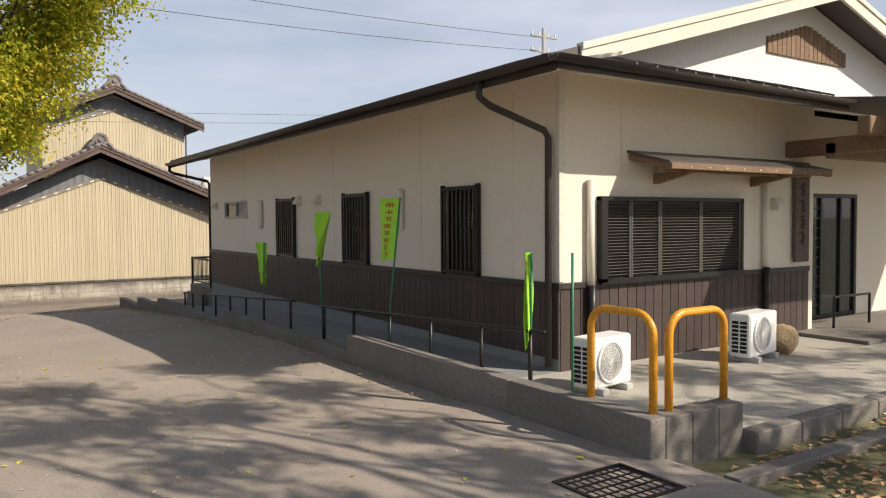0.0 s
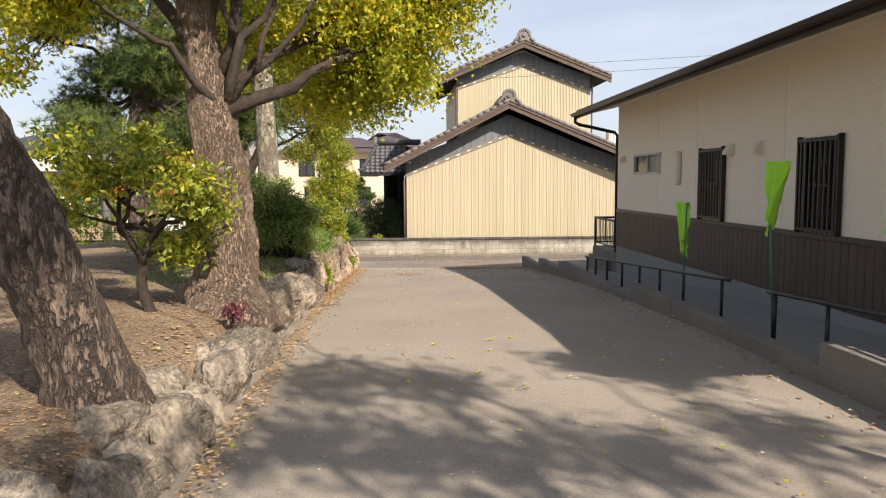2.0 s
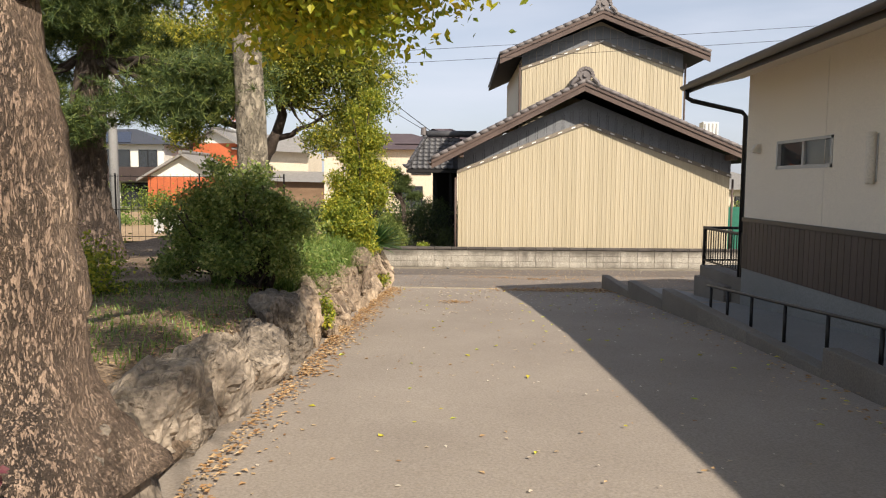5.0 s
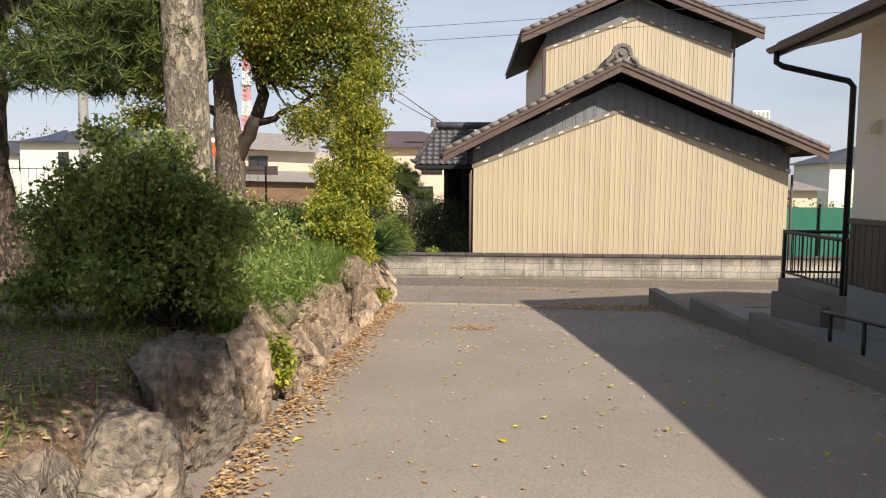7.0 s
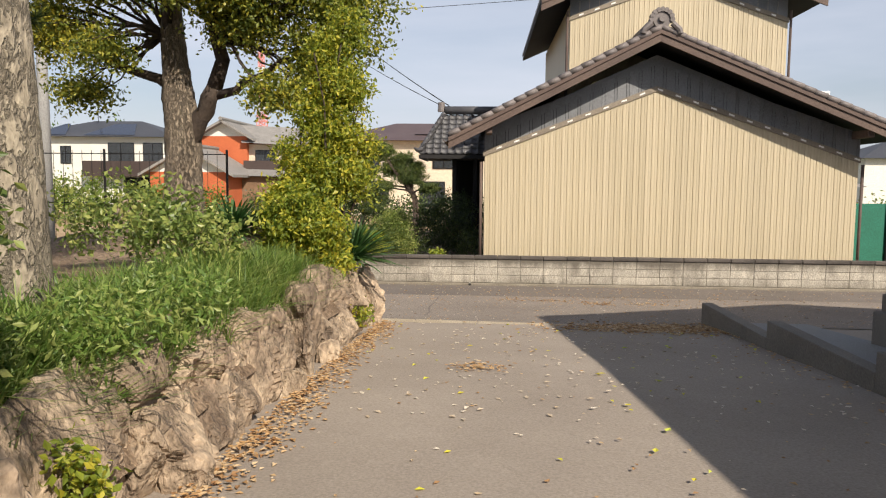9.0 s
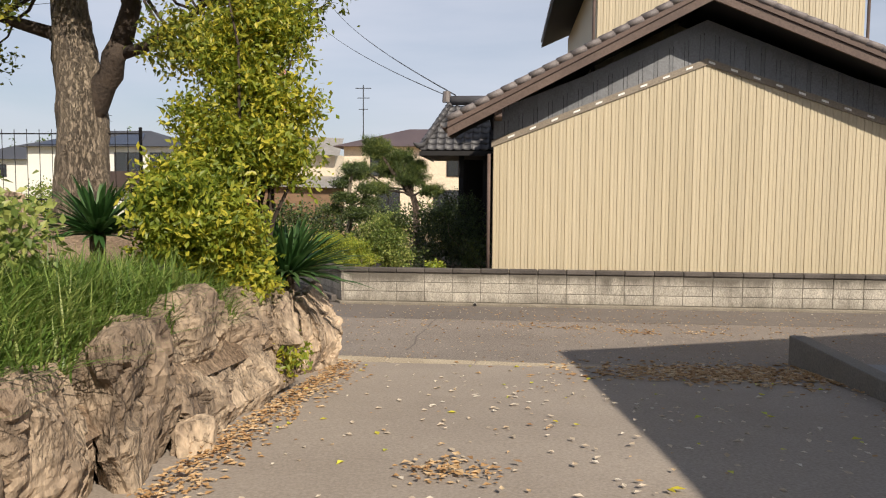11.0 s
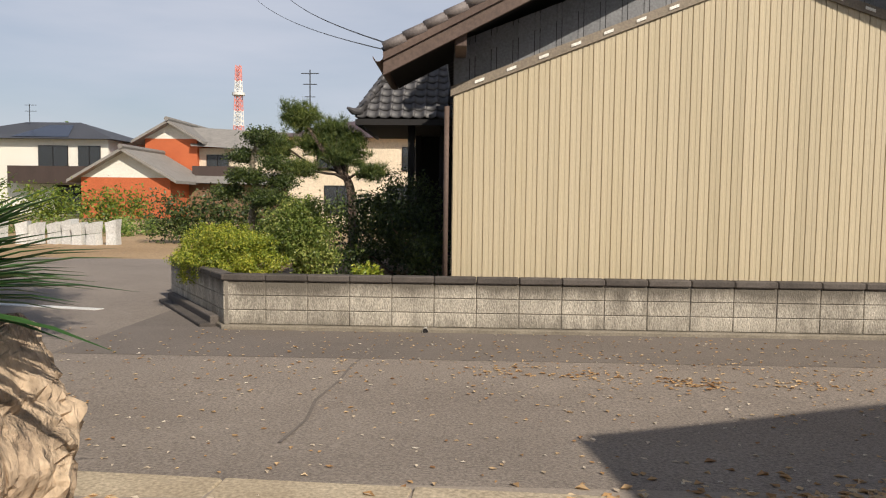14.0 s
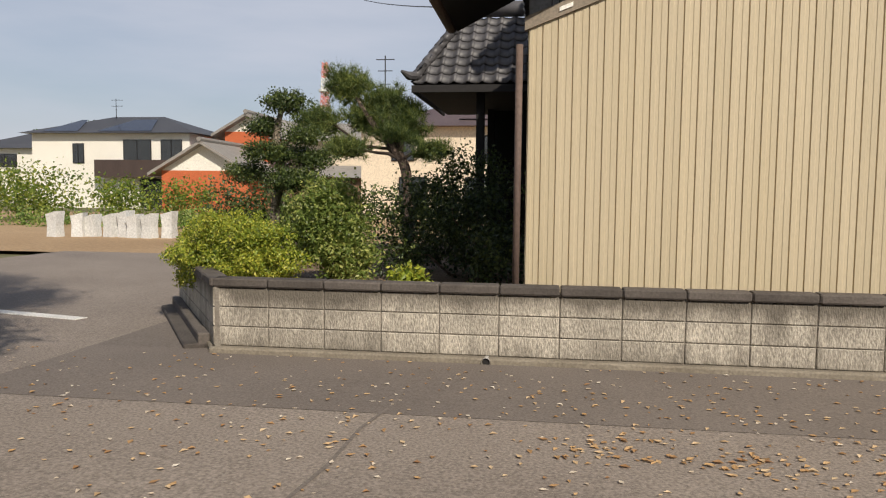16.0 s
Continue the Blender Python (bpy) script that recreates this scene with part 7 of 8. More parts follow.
# banners: pole tied to the handrail, cloth hanging in folds
def banner(base, top, length, width, fold, label, swing=0.0, bars=True, heading=(-0.35, 0.94, 0)):
    o = thing("banner", label, "banner", base, "green banners on poles")
    t = Vector(top) - Vector(base)
    part("pole", Shape().tube([(0, 0, 0), tuple(t)], 0.011, 8), M_GREEN_POLE, o, "green pole", True)
    s = Shape()
    nu, nv = 10, 22
    dirn = Vector(heading).normalized()
    out = Vector((dirn.y, -dirn.x, 0))
    vs = []
    for j in range(nv + 1):
        v = j / nv
        gather = 1 - fold * (0.25 + 0.75 * v)
        for i in range(nu + 1):
            u = i / nu
            p = t * (1 - 0.0) + dirn * (u * width * gather) + out * (0.045 * math.sin(u * (3 + 9 * fold) + v * 3.5) * (0.35 + fold)) - Vector((0, 0, v * length + u * fold * 0.18 * v + swing * u * v))
            p -= t.normalized().xyz * 0.0
            p += Vector((t.x, t.y, 0)) * (-v * length / max(t.z, 0.1))
            vs.append(tuple(p))
    fs = [(j * (nu + 1) + i, j * (nu + 1) + i + 1, (j + 1) * (nu + 1) + i + 1, (j + 1) * (nu + 1) + i) for j in range(nv) for i in range(nu)]
    s.add(vs, fs)
    cl = part("cloth", s, M_GREEN_FLAG, o, "lime green cloth", True, fix=False)
    if bars:
        for q in range(8):
            v0 = 0.07 + q * 0.115
            sb = Shape()
            for (u0, u1, w0, w1) in ((0.36, 0.66, 0.0, 0.012), (0.48, 0.54, 0.0, 0.07), (0.36, 0.66, 0.035, 0.045), (0.38, 0.43, 0.02, 0.07), (0.6, 0.65, 0.02, 0.07)):
                if q > 0 and rr.random() < 0.25:
                    continue
                quad = []
                for uu, vv in ((u0, v0 + w0), (u1, v0 + w0), (u1, v0 + w1), (u0, v0 + w1)):
                    j, i = min(int(vv * nv), nv - 1), min(int(uu * nu), nu - 1)
                    a, b, c2 = Vector(vs[j * (nu + 1) + i]), Vector(vs[j * (nu + 1) + i + 1]), Vector(vs[(j + 1) * (nu + 1) + i])
                    quad.append(tuple(a + (b - a) * (uu * nu - i) + (c2 - a) * (vv * nv - j) - out * 0.006))
                sb.add(quad, [(0, 1, 2, 3)])
            part("lettering", sb, M_RED_INK, cl, "faded red lettering" if q == 0 else "", fix=False)


banner((4.6, 8.41, 0.1), (4.74, 8.27, 1.98), 0.72, 0.42, 0.22, "lime green banner with faded red lettering on a green pole", heading=(-0.1, 0.99, 0))
banner((4.6, 10.2, 0.06), (4.66, 10.5, 1.84), 0.5, 0.42, 0.97, "twisted lime green banner on a green pole", 0.1, heading=(0.1, -0.99, 0))
banner((4.6, 12.6, 0.0), (4.64, 12.62, 1.36), 0.48, 0.34, 0.9, "drooping lime green banner on a green pole", 0.12, heading=(0.0, 1.0, 0))
banner((4.6, 5.74, 0.3), (4.62, 5.74, 1.42), 0.78, 0.1, 0.6, "furled lime green banner tied at the ramp corner", 0.0)
gp = thing("green_stake", "bare green pole leaning at the hall corner", "pole", (5.0, 5.62, 0.05))
part("pole", Shape().tube([(0, 0, 0), (0.0, 0.0, 1.36)], 0.012, 8), M_GREEN_POLE, gp, "", True)

# carved strokes of the name board: the first letter, then worn marks
strokes = [(-0.012, 0.012, 1.17, 1.33), (-0.09, -0.066, 1.17, 1.27), (0.066, 0.09, 1.17, 1.27), (-0.09, 0.09, 1.17, 1.195)]
part("letter", Shape().box(*strokes[0][:2], -0.056, -0.048, *strokes[0][2:]).box(*strokes[1][:2], -0.056, -0.048, *strokes[1][2:]).box(*strokes[2][:2], -0.056, -0.048, *strokes[2][2:]).box(*strokes[3][:2], -0.056, -0.048, *strokes[3][2:]), M_SHADE_BLACK, sb, "carved dark letter")
for q in range(4):
    z = 0.95 - q * 0.23
    lt = Shape()
    for a in range(5):
        x0 = rr.uniform(-0.1, 0.0)
        lt.box(x0, x0 + rr.uniform(0.07, 0.12), -0.056, -0.048, z + a * 0.035, z + a * 0.035 + 0.014)
    lt.box(-0.015, 0.01, -0.056, -0.048, z - 0.02, z + 0.17)
    part("letter", lt, M_SHADE_BLACK, sb)

# ---- shade tree behind the lane ----
shade = []
for tx, ty, h, r in ((0.3, 9.1, 7.6, 0.62), (1.1, 8.9, 7.9, 0.5), (2.5, 9.6, 8.1, 0.42), (3.1, 9.2, 7.7, 0.45), (0.2, 7.6, 7.2, 0.7), (1.2, 7.3, 7.0, 0.6), (2.2, 7.4, 7.5, 0.55), (3.3, 7.6, 7.3, 0.5), (-0.2, 5.9, 6.8, 0.55),
                     (1.7, 5.8, 6.6, 0.5), (3.2, 6.0, 6.9, 0.35), (0.6, 4.4, 6.4, 0.6), (2.0, 4.2, 6.2, 0.6), (3.4, 4.6, 6.4, 0.5), (-0.6, 3.4, 6.3, 0.6), (1.2, 2.8, 6.0, 0.7), (2.8, 2.9, 6.1, 0.6), (4.4, 3.4, 5.7, 0.5), 
                     (5.2, 5.2, 6.0, 0.38), (6.2, 4.3, 5.8, 0.5), (8.6, 3.9, 5.8, 0.5), (7.4, 4.9, 6.2, 0.55), (9.6, 5.2, 6.4, 0.5), (6.8, 5.9, 6.2, 0.5), (8.4, 5.8, 6.4, 0.5), (9.9, 4.3, 6.0, 0.5), (11.0, 5.6, 6.6, 0.6), (5.4, 3.5, 5.6, 0.45), (6.6, 3.4, 5.6, 0.4), (4.8, 4.4, 5.9, 0.4), (-1.2, 5.4, 6.5, 0.6), (-2.1, 6.7, 6.9, 0.55), (-1.5, 4.1, 6.3, 0.6), (-2.9, 5.2, 6.6, 0.6), (-1.0, 6.9, 7.0, 0.4), (-3.2, 7.6, 7.2, 0.5), (-2.4, 9.0, 7.4, 0.6), (-3.6, 9.8, 7.6, 0.7), (-2.9, 11.6, 7.8, 0.6), (-0.9, 12.2, 8.1, 0.4), (-1.5, 12.9, 8.3, 0.35)):
    shade.append((tx + 0.707 * h, ty - 1.098 * h, h, r, r * 1.15, 0.28))
sl_limbs = twig_limbs((7.2, -3.4, 3.4), shade, 0.045, 0.012, 2)
tree("shade_tree", "broad tree beside the forecourt that shades the lane", "tree", (7.2, -3.4, 0.0), [(7.2, -3.4, -0.2), (7.2, -3.4, 0.5), (7.15, -3.4, 2.0), (7.2, -3.4, 3.6)], [0.5, 0.36, 0.3, 0.24], M_BARK, sl_limbs, L_GREEN,
     leaf_shape(clumps(shade, 1900, 14, 0.13, 0.1), 0.12), 0.08)

# ---- far houses ----
def hip_roof(x0, x1, y0, y1, z, h, over=0.6):
    s = Shape()
    a = (y1 - y0) / 2 + over
    s.add([(x0 - over, y0 - over, z), (x1 + over, y0 - over, z), (x1 + over, y1 + over, z), (x0 - over, y1 + over, z), (x0 - over + a, (y0 + y1) / 2, z + h), (x1 + over - a, (y0 + y1) / 2, z + h)],
          [(0, 1, 5, 4), (1, 2, 5), (2, 3, 4, 5), (3, 0, 4), (3, 2, 1, 0)])
    return s


def window_part(parent, x0, x1, y, z0, z1, nm="window"):
    w = part(nm, Shape().box(x0, x1, y - 0.06, y - 0.01, z0, z1).box((x0 + x1) / 2 - 0.03, (x0 + x1) / 2 + 0.03, y - 0.08, y - 0.01, z0, z1), M_BLACKM, parent)
    part("pane", Shape().box(x0 + 0.06, (x0 + x1) / 2 - 0.04, y - 0.075, y - 0.065, z0 + 0.06, z1 - 0.06), M_GLASS, w)
    part("pane", Shape().box((x0 + x1) / 2 + 0.04, x1 - 0.06, y - 0.075, y - 0.065, z0 + 0.06, z1 - 0.06), M_GLASS, w)


# cream house with solar panels
sh = thing("solar_house", "cream two-storey house with dark hip roof and solar panels", "house", (-40.4, 78, -1.1))
part("wall", Shape().box(0, 13.6, 0, 9, 0, 6.1), M_WHITE_HOUSE, sh)
part("roof", hip_roof(0, 13.6, 0, 9, 6.1, 1.75, 0.7), M_DARKROOF, sh)
for x0, x1 in ((1.2, 4.3), (6.0, 10.6)):
    part("solar_panel", Shape().add([(x0, -0.35, 6.27), (x1, -0.35, 6.27), (x1 - 1.4, 3.2, 7.5), (x0 + 1.2, 3.2, 7.5)], [(0, 1, 2, 3)]), M_SOLAR, sh)
window_part(sh, 3.6, 4.6, 0, 3.7, 5.3)
window_part(sh, 8.0, 10.4, 0, 3.6, 5.6)
window_part(sh, 11.2, 13.0, 0, 3.6, 5.6)
bal = part("balcony", Shape().box(6.2, 13.6, -1.2, 0, 2.6, 2.8).box(6.2, 13.6, -1.2, -1.1, 2.8, 3.95), M_BOARD, sh, "dark brown balcony")
# a flat near-black slab stands for the shaded opening
part("ground_opening", Shape().box(9.4, 13.4, -0.05, 0.0, 0.2, 2.5), M_SHADE_BLACK, sh)
window_part(sh, 10.0, 13.2, -0.05, 0.2, 2.3)
for k in (0.0, 0.5):
    part("antenna", Shape().tube([(5.6, 3, 7.6), (5.6, 3, 9.2)], 0.03, 5).tube([(5.2, 3, 8.6 + k), (6.2, 3, 8.6 + k)], 0.02, 5), M_CABLE, sh)


# orange house
def gable_house(name, label, at, w, d, h, rise, wall, roof, over=0.5, white_peak=True):
    o = thing(name, label, "house", at)
    part("wall", Shape().box(0, w, 0, d, 0, h), wall, o)
    part("peak", Shape().prism([(0, h), (w, h), (w / 2, h + rise)], "y", 0.0, d), M_WHITE_HOUSE if white_peak else wall, o, "white gable")
    for sg in (0, 1):
        x0, x1 = (-over, w / 2) if sg == 0 else (w + over, w / 2)
        z0 = h - over * rise / (w / 2)
        part("roof_slope", Shape().prism([(x0, z0), (x1, h + rise), (x1, h + rise + 0.22), (x0, z0 + 0.22)], "y", -over, d + over), roof, o, "pale grey tiles")
    part("ridge", Shape().tube([(w / 2, -over - 0.1, h + rise + 0.3), (w / 2, d + over, h + rise + 0.3)], 0.18, 8), roof, o)
    return o


bh = gable_house("orange_house", "orange-walled house with pale tiled gable roof", (-25.9, 72, -1.0), 6.4, 6, 2.9, 1.85, M_TERRACOTTA, M_TILE_PALE, 0.7)
bh2 = gable_house("orange_upper_house", "orange two-storey house with weathered tile roof", (-24.3, 79, -1.0), 4.2, 9, 6.2, 1.2, M_TERRACOTTA, M_TILE_PALE, 0.8)
part("wing", Shape().box(4.2, 11, 0.5, 8, 0, 5.5), M_CREAM_HOUSE, bh2)
part("wing_roof", Shape().add([(3.9, -0.6, 5.6), (11.6, -0.6, 5.3), (11.0, 4, 7.1), (2.1, 4, 7.5)], [(0, 1, 2, 3)]), M_TILE_PALE, bh2)
part("balcony", Shape().box(4.3, 8.0, -1.4, 0.4, 2.9, 3.1).box(4.3, 8.0, -1.4, -1.3, 3.1, 4.0), M_BOARD, bh2)
window_part(bh2, 4.8, 6.6, 0.5, 3.3, 5.0)
part("lean_to_roof", Shape().add([(2, -4, 2.7), (14, -4, 2.5), (14, 0.4, 3.5), (2, 0.4, 3.7)], [(0, 1, 2, 3)]), M_TILE_PALE, bh2)
part("lean_to", Shape().box(4.5, 13.5, -3.4, 0.4, 0, 2.6), M_OLDWOOD, bh2)

# cream house behind the garden
fh = thing("cream_house", "cream two-storey house with purple-brown hip roof", "house", (-8.3, 60, -0.9))
part("wall", Shape().box(0, 9.5, 0, 7, 0, 4.8), M_CREAM_HOUSE, fh)
part("roof", hip_roof(0, 9.5, 0, 7, 4.75, 1.35, 0.6), M_BROWNROOF, fh)
part("wing_roof", hip_roof(5.5, 11, 1.0, 8, 5.2, 1.35, 0.5), M_BROWNROOF, fh)
window_part(fh, 1.6, 2.8, 0, 3.0, 4.3)
window_part(fh, 2.0, 3.4, 0, 0.6, 2.2)
window_part(fh, 5.4, 7.0, 0, 0.6, 2.2)
window_part(fh, 6.2, 7.6, 0, 3.0, 4.3)
part("antenna", Shape().tube([(0.8, 2, 5.4), (0.8, 2, 8.7)], 0.035, 6).tube([(0.3, 2, 8.5), (1.3, 2, 8.5)], 0.025, 5).tube([(0.4, 2, 7.9), (1.2, 2, 7.9)], 0.025, 5).tube([(0.5, 2, 7.2), (1.1, 2, 7.2)], 0.02, 5), M_CABLE, fh)
# more roofs beyond the park
for i, (x, y, w, wall, roof, h) in enumerate([(-52, 85, 12, M_WHITE_HOUSE, M_DARKROOF, 5.2), (-68, 70, 10, M_CREAM_HOUSE, M_BROWNROOF, 4.5), (-14, 88, 9, M_CREAM_HOUSE, M_TILE_PALE, 3.2), (16, 62, 9, M_CREAM_HOUSE, M_TILE_PALE, 2.2), (32, 75, 12, M_WHITE_HOUSE, M_DARKROOF, 4.5), (-90, 110, 14, M_WHITE_HOUSE, M_TILE_PALE, 5.0)]):
    o = thing("far_house", "pale house with dark hip roof seen across the fields", "house", (x, y, -1.0), "far houses")
    part("wall", Shape().box(0, w, 0, 7, 0, h), wall, o)
    part("roof", hip_roof(0, w, 0, 7, h, 1.6, 0.6), roof, o)
    window_part(o, w * 0.2, w * 0.4, 0, h - 1.7, h - 0.5)
    window_part(o, w * 0.6, w * 0.8, 0, h - 1.7, h - 0.5)

# lattice tower, red and white
tw = thing("lattice_tower", "tall red and white lattice mast far off", "tower", (-120.5, 420, -1))
HT, BANDS = 72.0, 9
for k in range(BANDS):
    z0, z1 = HT * k / BANDS, HT * (k + 1) / BANDS
    s = Shape()
    def half(z):
        return 3.2 - 2.0 * z / HT
    for sx in (-1, 1):
        for sy in (-1, 1):
            s.tube([(sx * half(z0), sy * half(z0), z0), (sx * half(z1), sy * half(z1), z1)], 0.26, 5)
    for q in range(3):
        a, b = z0 + (z1 - z0) * q / 3, z0 + (z1 - z0) * (q + 1) / 3
        for sy in (-1, 1):
            s.tube([(-half(a), sy * half(a), a), (half(b), sy * half(b), b)], 0.26, 4).tube([(half(a), sy * half(a), a), (-half(b), sy * half(b), b)], 0.26, 4)
            s.tube([(-half(a), sy * half(a), a), (half(a), sy * half(a), a)], 0.26, 4)
    part("mast_section", s, M_TOWER_HAZE_RED if k % 2 == 0 else M_WHITE_PL, tw, fix=False)
part("platform", Shape().tube([(0, 0, HT * 0.78), (0, 0, HT * 0.80)], 3.4, 12), M_WHITE_PL, tw)

# field, side road line, garden plot
sheet("field", steps((-70, -10.5, 6), (-10.5, 8, 3)), steps((37.6, 66, 2.5)), lambda x, y: -0.93, M_FIELD, "pale tilled vegetable field beyond the road", "field")
solid("road_line", Shape().prism([(-6.5, 30.05), (-3.55, 29.42), (-3.5, 29.56), (-6.5, 30.22)], "z", -0.95, gz(29.5) + 0.006), M_PAINT_WHITE, "white painted road line", "road marking", kind="structure")
for i in range(8):
    o = thing("plant_guard", "white plastic sheet guard round a seedling", "plant guard", (-13.1 + i * 0.47 + rr.uniform(-0.08, 0.08), 42.8 + rr.uniform(-0.3, 0.4), -0.93), "white seedling guards")
    s = Shape()
    a, h = 0.17, rr.uniform(0.62, 0.78)
    q = rr.uniform(-0.3, 0.3)
    vs = []
    for z, e in ((0, 1.0), (h * 0.5, 0.92), (h, 1.08)):
        vs += [(sx * a * e + 0.02 * z * q, sy * a * e, z + (0.05 * sx if z > 0.5 else 0)) for sx, sy in ((-1, -1), (1, -1), (1, 1), (-1, 1))]
    fs = [(r * 4 + i2, r * 4 + (i2 + 1) % 4, r * 4 + 4 + (i2 + 1) % 4, r * 4 + 4 + i2) for r in (0, 1) for i2 in range(4)]
    s.add(vs, fs)
    g = part("sheet", s, M_BAG, o)
    g.rotation_euler = (0, 0, q)
    part("stake", Shape().tube([(0.15, 0.15, 0), (0.15, 0.15, h + 0.1)], 0.008, 5), M_BOARD, o)


def far_bush(name, label, blobs, mat, n, size):
    lf = leaf_shape(clumps(blobs, n, 12, size * 1.2, 0.4), size)
    b = blobs[0]
    at = (b[0], b[1], -0.95)
    lf.v = [(x - at[0], y - at[1], z - at[2]) for x, y, z in lf.v]
    ob = part(name, lf, mat, None, "", False, fix=False)
    ob.location = at
    return tagged(ob, label, "shrub", kind="stuff")


far_bush("field_bushes", "mixed bushes and garden plants at the field edge", [(-24 + i * 1.5 + rr.uniform(-0.5, 0.5), 54 + rr.uniform(-3, 3), -0.1 + rr.uniform(0, 0.7), 1.1, 1.0, rr.uniform(0.6, 1.2)) for i in range(8)] + [(-30 - i * 2.2, 58, 0.2, 1.6, 1.4, 1.2) for i in range(7)], L_GREEN, 1800, 0.16)
far_bush("vegetable_rows", "rows of green vegetables", [(-20 + i * 0.9, 48 + (i % 3), -0.7, 0.6, 0.5, 0.28) for i in range(14)], L_GRASS, 500, 0.12)
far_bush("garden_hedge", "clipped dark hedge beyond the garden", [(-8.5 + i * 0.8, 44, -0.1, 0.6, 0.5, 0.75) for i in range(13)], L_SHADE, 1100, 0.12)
far_bush("far_wood", "dark trees behind the houses", [(-62 + i * 3.2, 118 + rr.uniform(-8, 8), 3.0, 2.6, 2.0, rr.uniform(3, 6)) for i in range(6)] + [(-140 + i * 9, 150, 2.0, 6, 4, 4) for i in range(7)], L_FAR, 1500, 0.5)
far_bush("park_hedge", "ragged hedge along the back of the park", [(-30 + i * 1.7, 24.5 + rr.uniform(-0.4, 0.6), 0.1, 1.1, 0.7, rr.uniform(0.4, 0.8)) for i in range(14)], L_SHRUB, 800, 0.1)
far_bush("side_bushes", "bushes behind the house and hall", [(10.6 + i * 1.3, 33 + rr.uniform(-1, 1), 0.0, 0.9, 0.9, 1.0) for i in range(5)], L_DARK, 500, 0.1)
hills = Shape()
n_h = 60
hv = []
for i in range(n_h + 1):
    x = -2200 + i * 4400 / n_h
    hv += [(x, 2300, -5), (x, 2300, 22 + 26 * abs(noise.noise((i * 0.17, 2.0, 0))) + 6 * noise.noise((i * 0.6, 5.0, 0)))]
hills.add(hv, [(2 * i, 2 * i + 2, 2 * i + 3, 2 * i + 1) for i in range(n_h)])
M_HILL = material("hazy_hill", (0.20, 0.26, 0.34), (0.23, 0.29, 0.37), 0.95, 0.002, 0.01, 0.0)
tagged(part("backdrop_hills", hills, M_HILL, None, fix=False), "low hazy blue hills on the skyline", "hills", kind="structure")

# utility poles and wires
def utility_pole(x, y, h, label, arms=True):
    o = thing("utility_pole", label, "utility pole", (x, y, -1.0), "utility poles")
    part("shaft", Shape().tube([(0, 0, 0), (0, 0, h)], [0.17, 0.1], 10), M_POLE, o, "", True)
    if arms:
        for z in (h - 0.5, h - 1.3):
            part("crossarm", Shape().box(-0.9, 0.9, -0.05, 0.05, z, z + 0.09), M_POLE, o)
            for xx in (-0.8, -0.3, 0.3, 0.8):
                part("insulator", Shape().tube([(xx, 0, z + 0.09), (xx, 0, z + 0.27)], 0.05, 6), M_WHITE_PL, o)


utility_pole(26.9, 31.0, 12.9, "grey utility pole with crossarms behind the hall")


def wire(a, b, sag, r=0.012):
    a, b = Vector(a), Vector(b)
    pts = [a.lerp(b, i / 20) - Vector((0, 0, sag * 4 * (i / 20) * (1 - i / 20))) for i in range(21)]
    o = thing("overhead_wire", "thin black overhead cable", "cable", a, "overhead wires")
    part("cable", Shape().tube([p - a for p in pts], r, 5), M_CABLE, o)


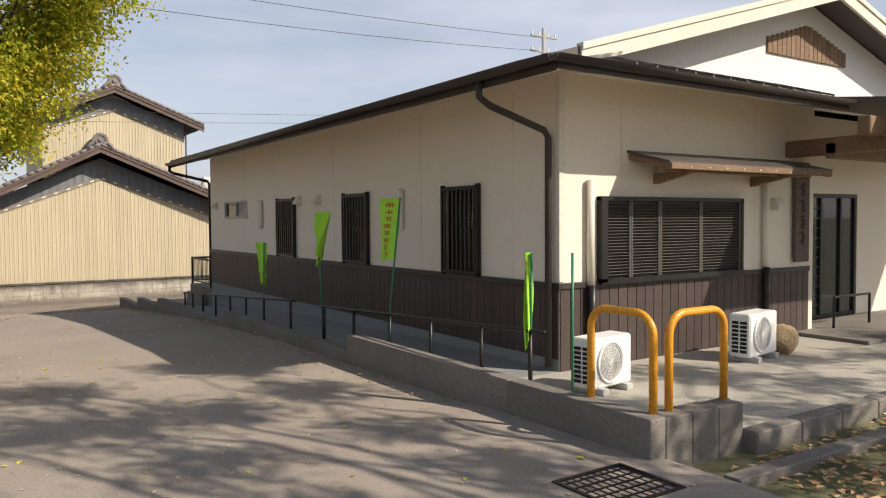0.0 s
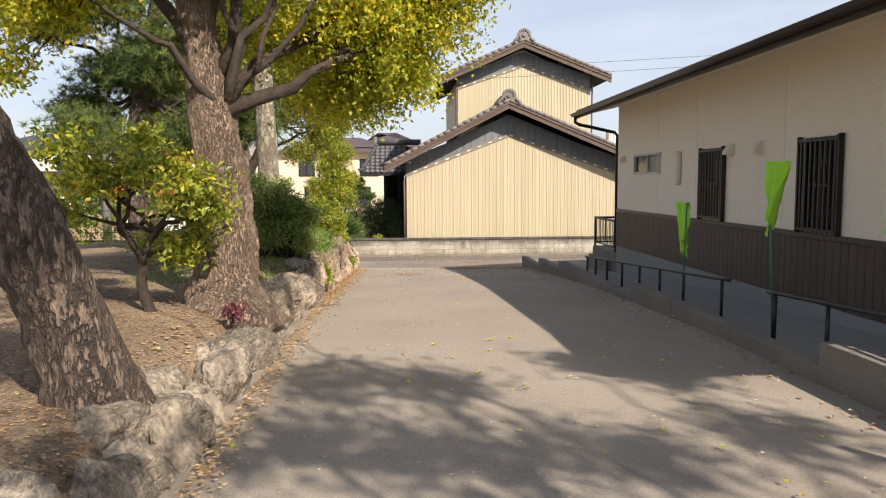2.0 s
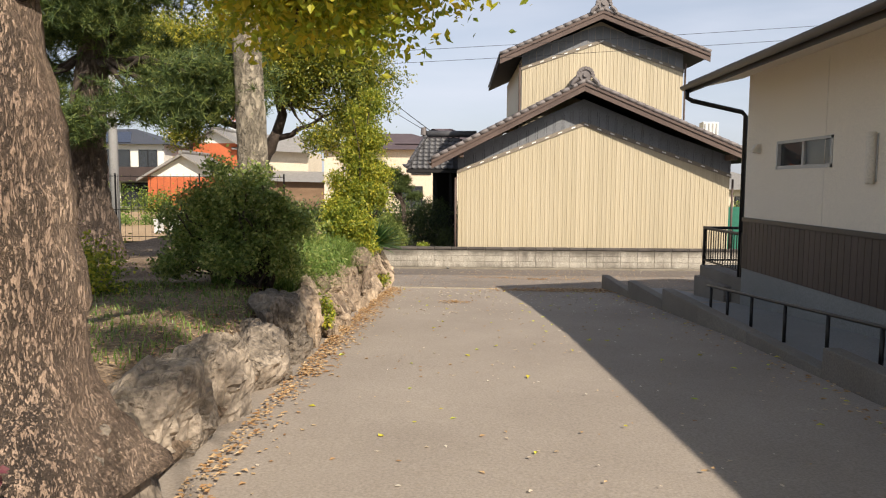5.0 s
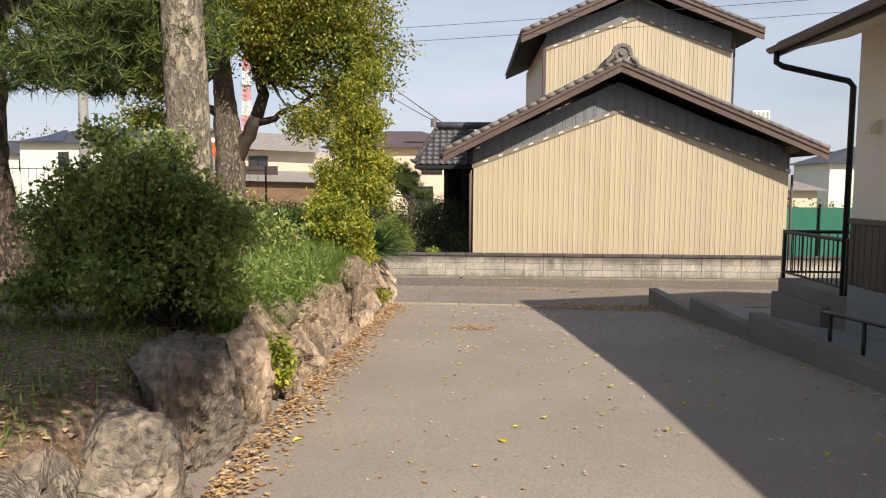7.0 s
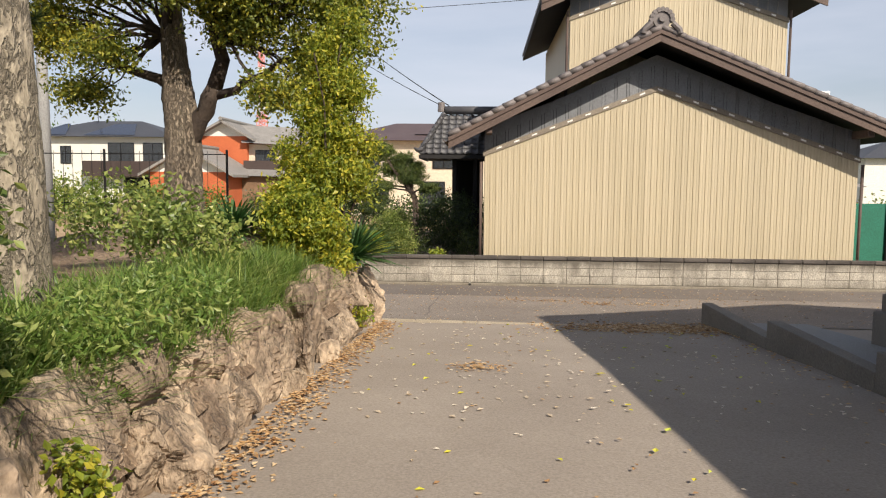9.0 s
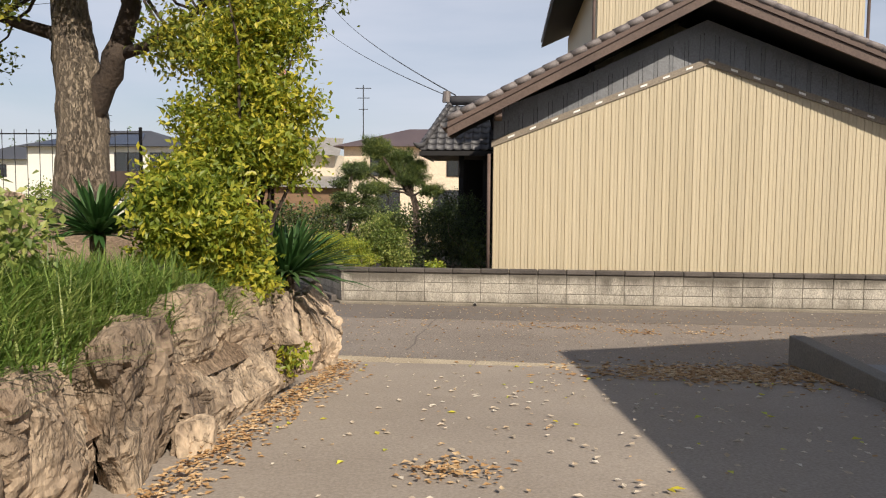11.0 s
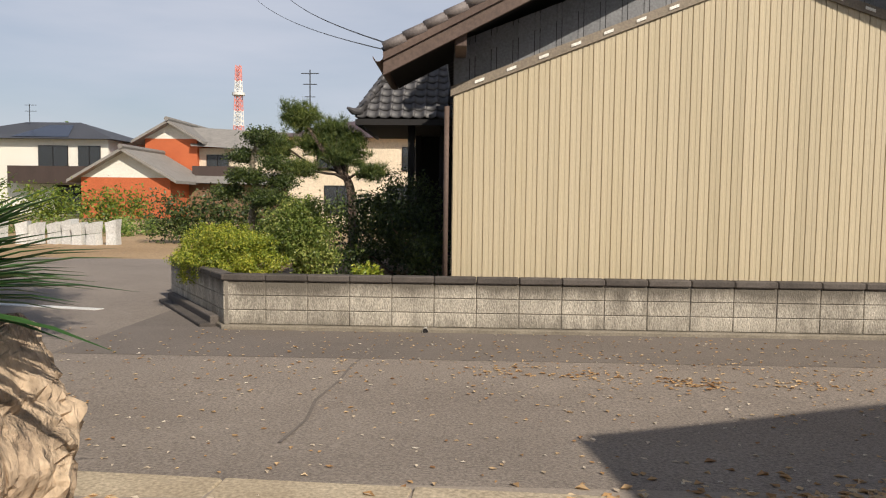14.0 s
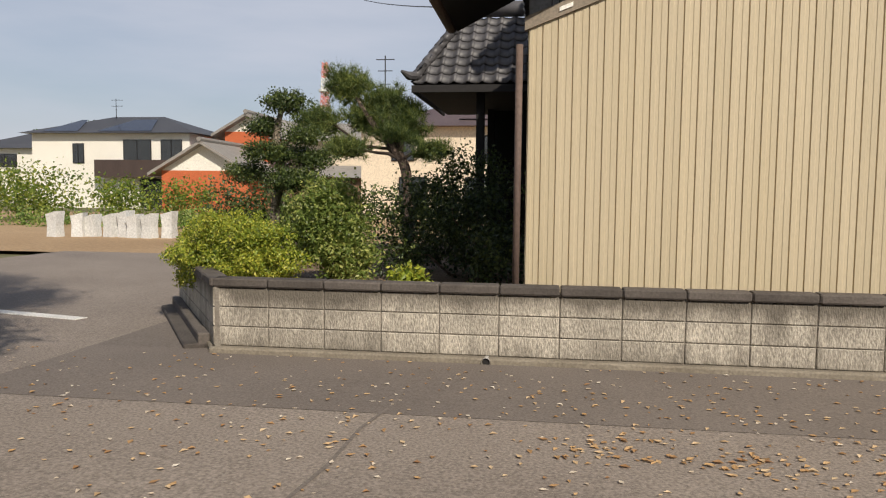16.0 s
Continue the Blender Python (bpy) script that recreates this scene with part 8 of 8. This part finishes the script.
wire((-30, 27, 11.0), (26.9, 31, 11.4), 0.9)
wire((-30, 26, 10.0), (26.9, 31, 10.7), 1.1)
utility_pole(26.9, 24.0, 9.0, "grey concrete utility pole behind the hall")
utility_pole(-9.9, 31.0, 9.5, "plain grey concrete utility pole beyond the park", False)
wire((-9.9, 31.0, 4.85), (26.9, 24.0, 6.2), 0.25, 0.006)
wire((-9.9, 31.0, 5.2), (26.9, 24.0, 6.4), 0.2, 0.006)
wire((-14.3, 81.0, 17.9), (0.1, 33.9, 3.4), 0.5, 0.016)
wire((-17.0, 81.0, 17.9), (0.1, 33.9, 3.3), 0.7, 0.012)

# mesh fence at the back of the park
fe = thing("mesh_fence", "thin dark mesh fence at the back of the park", "fence", (-14.2, 23.9, -0.9))
for i in range(7):
    part("post", Shape().tube([(i * 1.9, 0, 0), (i * 1.9, 0, 2.62)], 0.02, 6), M_BLACKM, fe)
for i in range(76):
    part("bar", Shape().tube([(i * 0.15, 0, 0.6), (i * 0.15, 0, 2.6)], 0.004, 4), M_BLACKM, fe)
for z in (0.7, 1.2, 1.8, 2.55):
    part("rail", Shape().tube([(0, 0, z), (11.4, 0, z)], 0.008, 5), M_BLACKM, fe)
bt = thing("blue_tarp", "crumpled blue plastic sheet in the park", "tarp", (-8.9, 22.2, -0.1))
part("sheet", Shape().add([(-0.6, 0, 0), (0.5, -0.1, 0.05), (0.7, 0.5, 0.6), (-0.3, 0.6, 0.75), (0.1, 0.2, 0.5)], [(0, 1, 4), (1, 2, 4), (2, 3, 4), (3, 0, 4)]), M_BLUE_TARP, bt, fix=False)
rb = thing("rooftop_unit", "white ribbed box unit beyond the lower roof", "unit", (8.95, 31.5, 2.2))
part("case", Shape().box(0, 0.5, 0, 0.4, 0, 1.35, 0.02), M_WHITE_PL, rb)
for i in range(4):
    part("rib", Shape().box(0.05 + i * 0.12, 0.09 + i * 0.12, -0.02, 0.0, 0.05, 1.3), M_GREY_PL, rb)
part("bracket", Shape().box(0.1, 0.4, 0.1, 0.3, -0.6, 0.0), M_BLACKM, rb)
nt = thing("green_net_fence", "green net fence between house and hall", "fence", (9.6, 31.0, -0.9))
part("net", Shape().box(0, 2.2, 0, 0.03, 0, 1.75), M_MESHGREEN, nt)
for x in (0.0, 1.1, 2.2):
    part("post", Shape().tube([(x, -0.03, 0), (x, -0.03, 1.85)], 0.03, 6), M_BLACKM, nt)
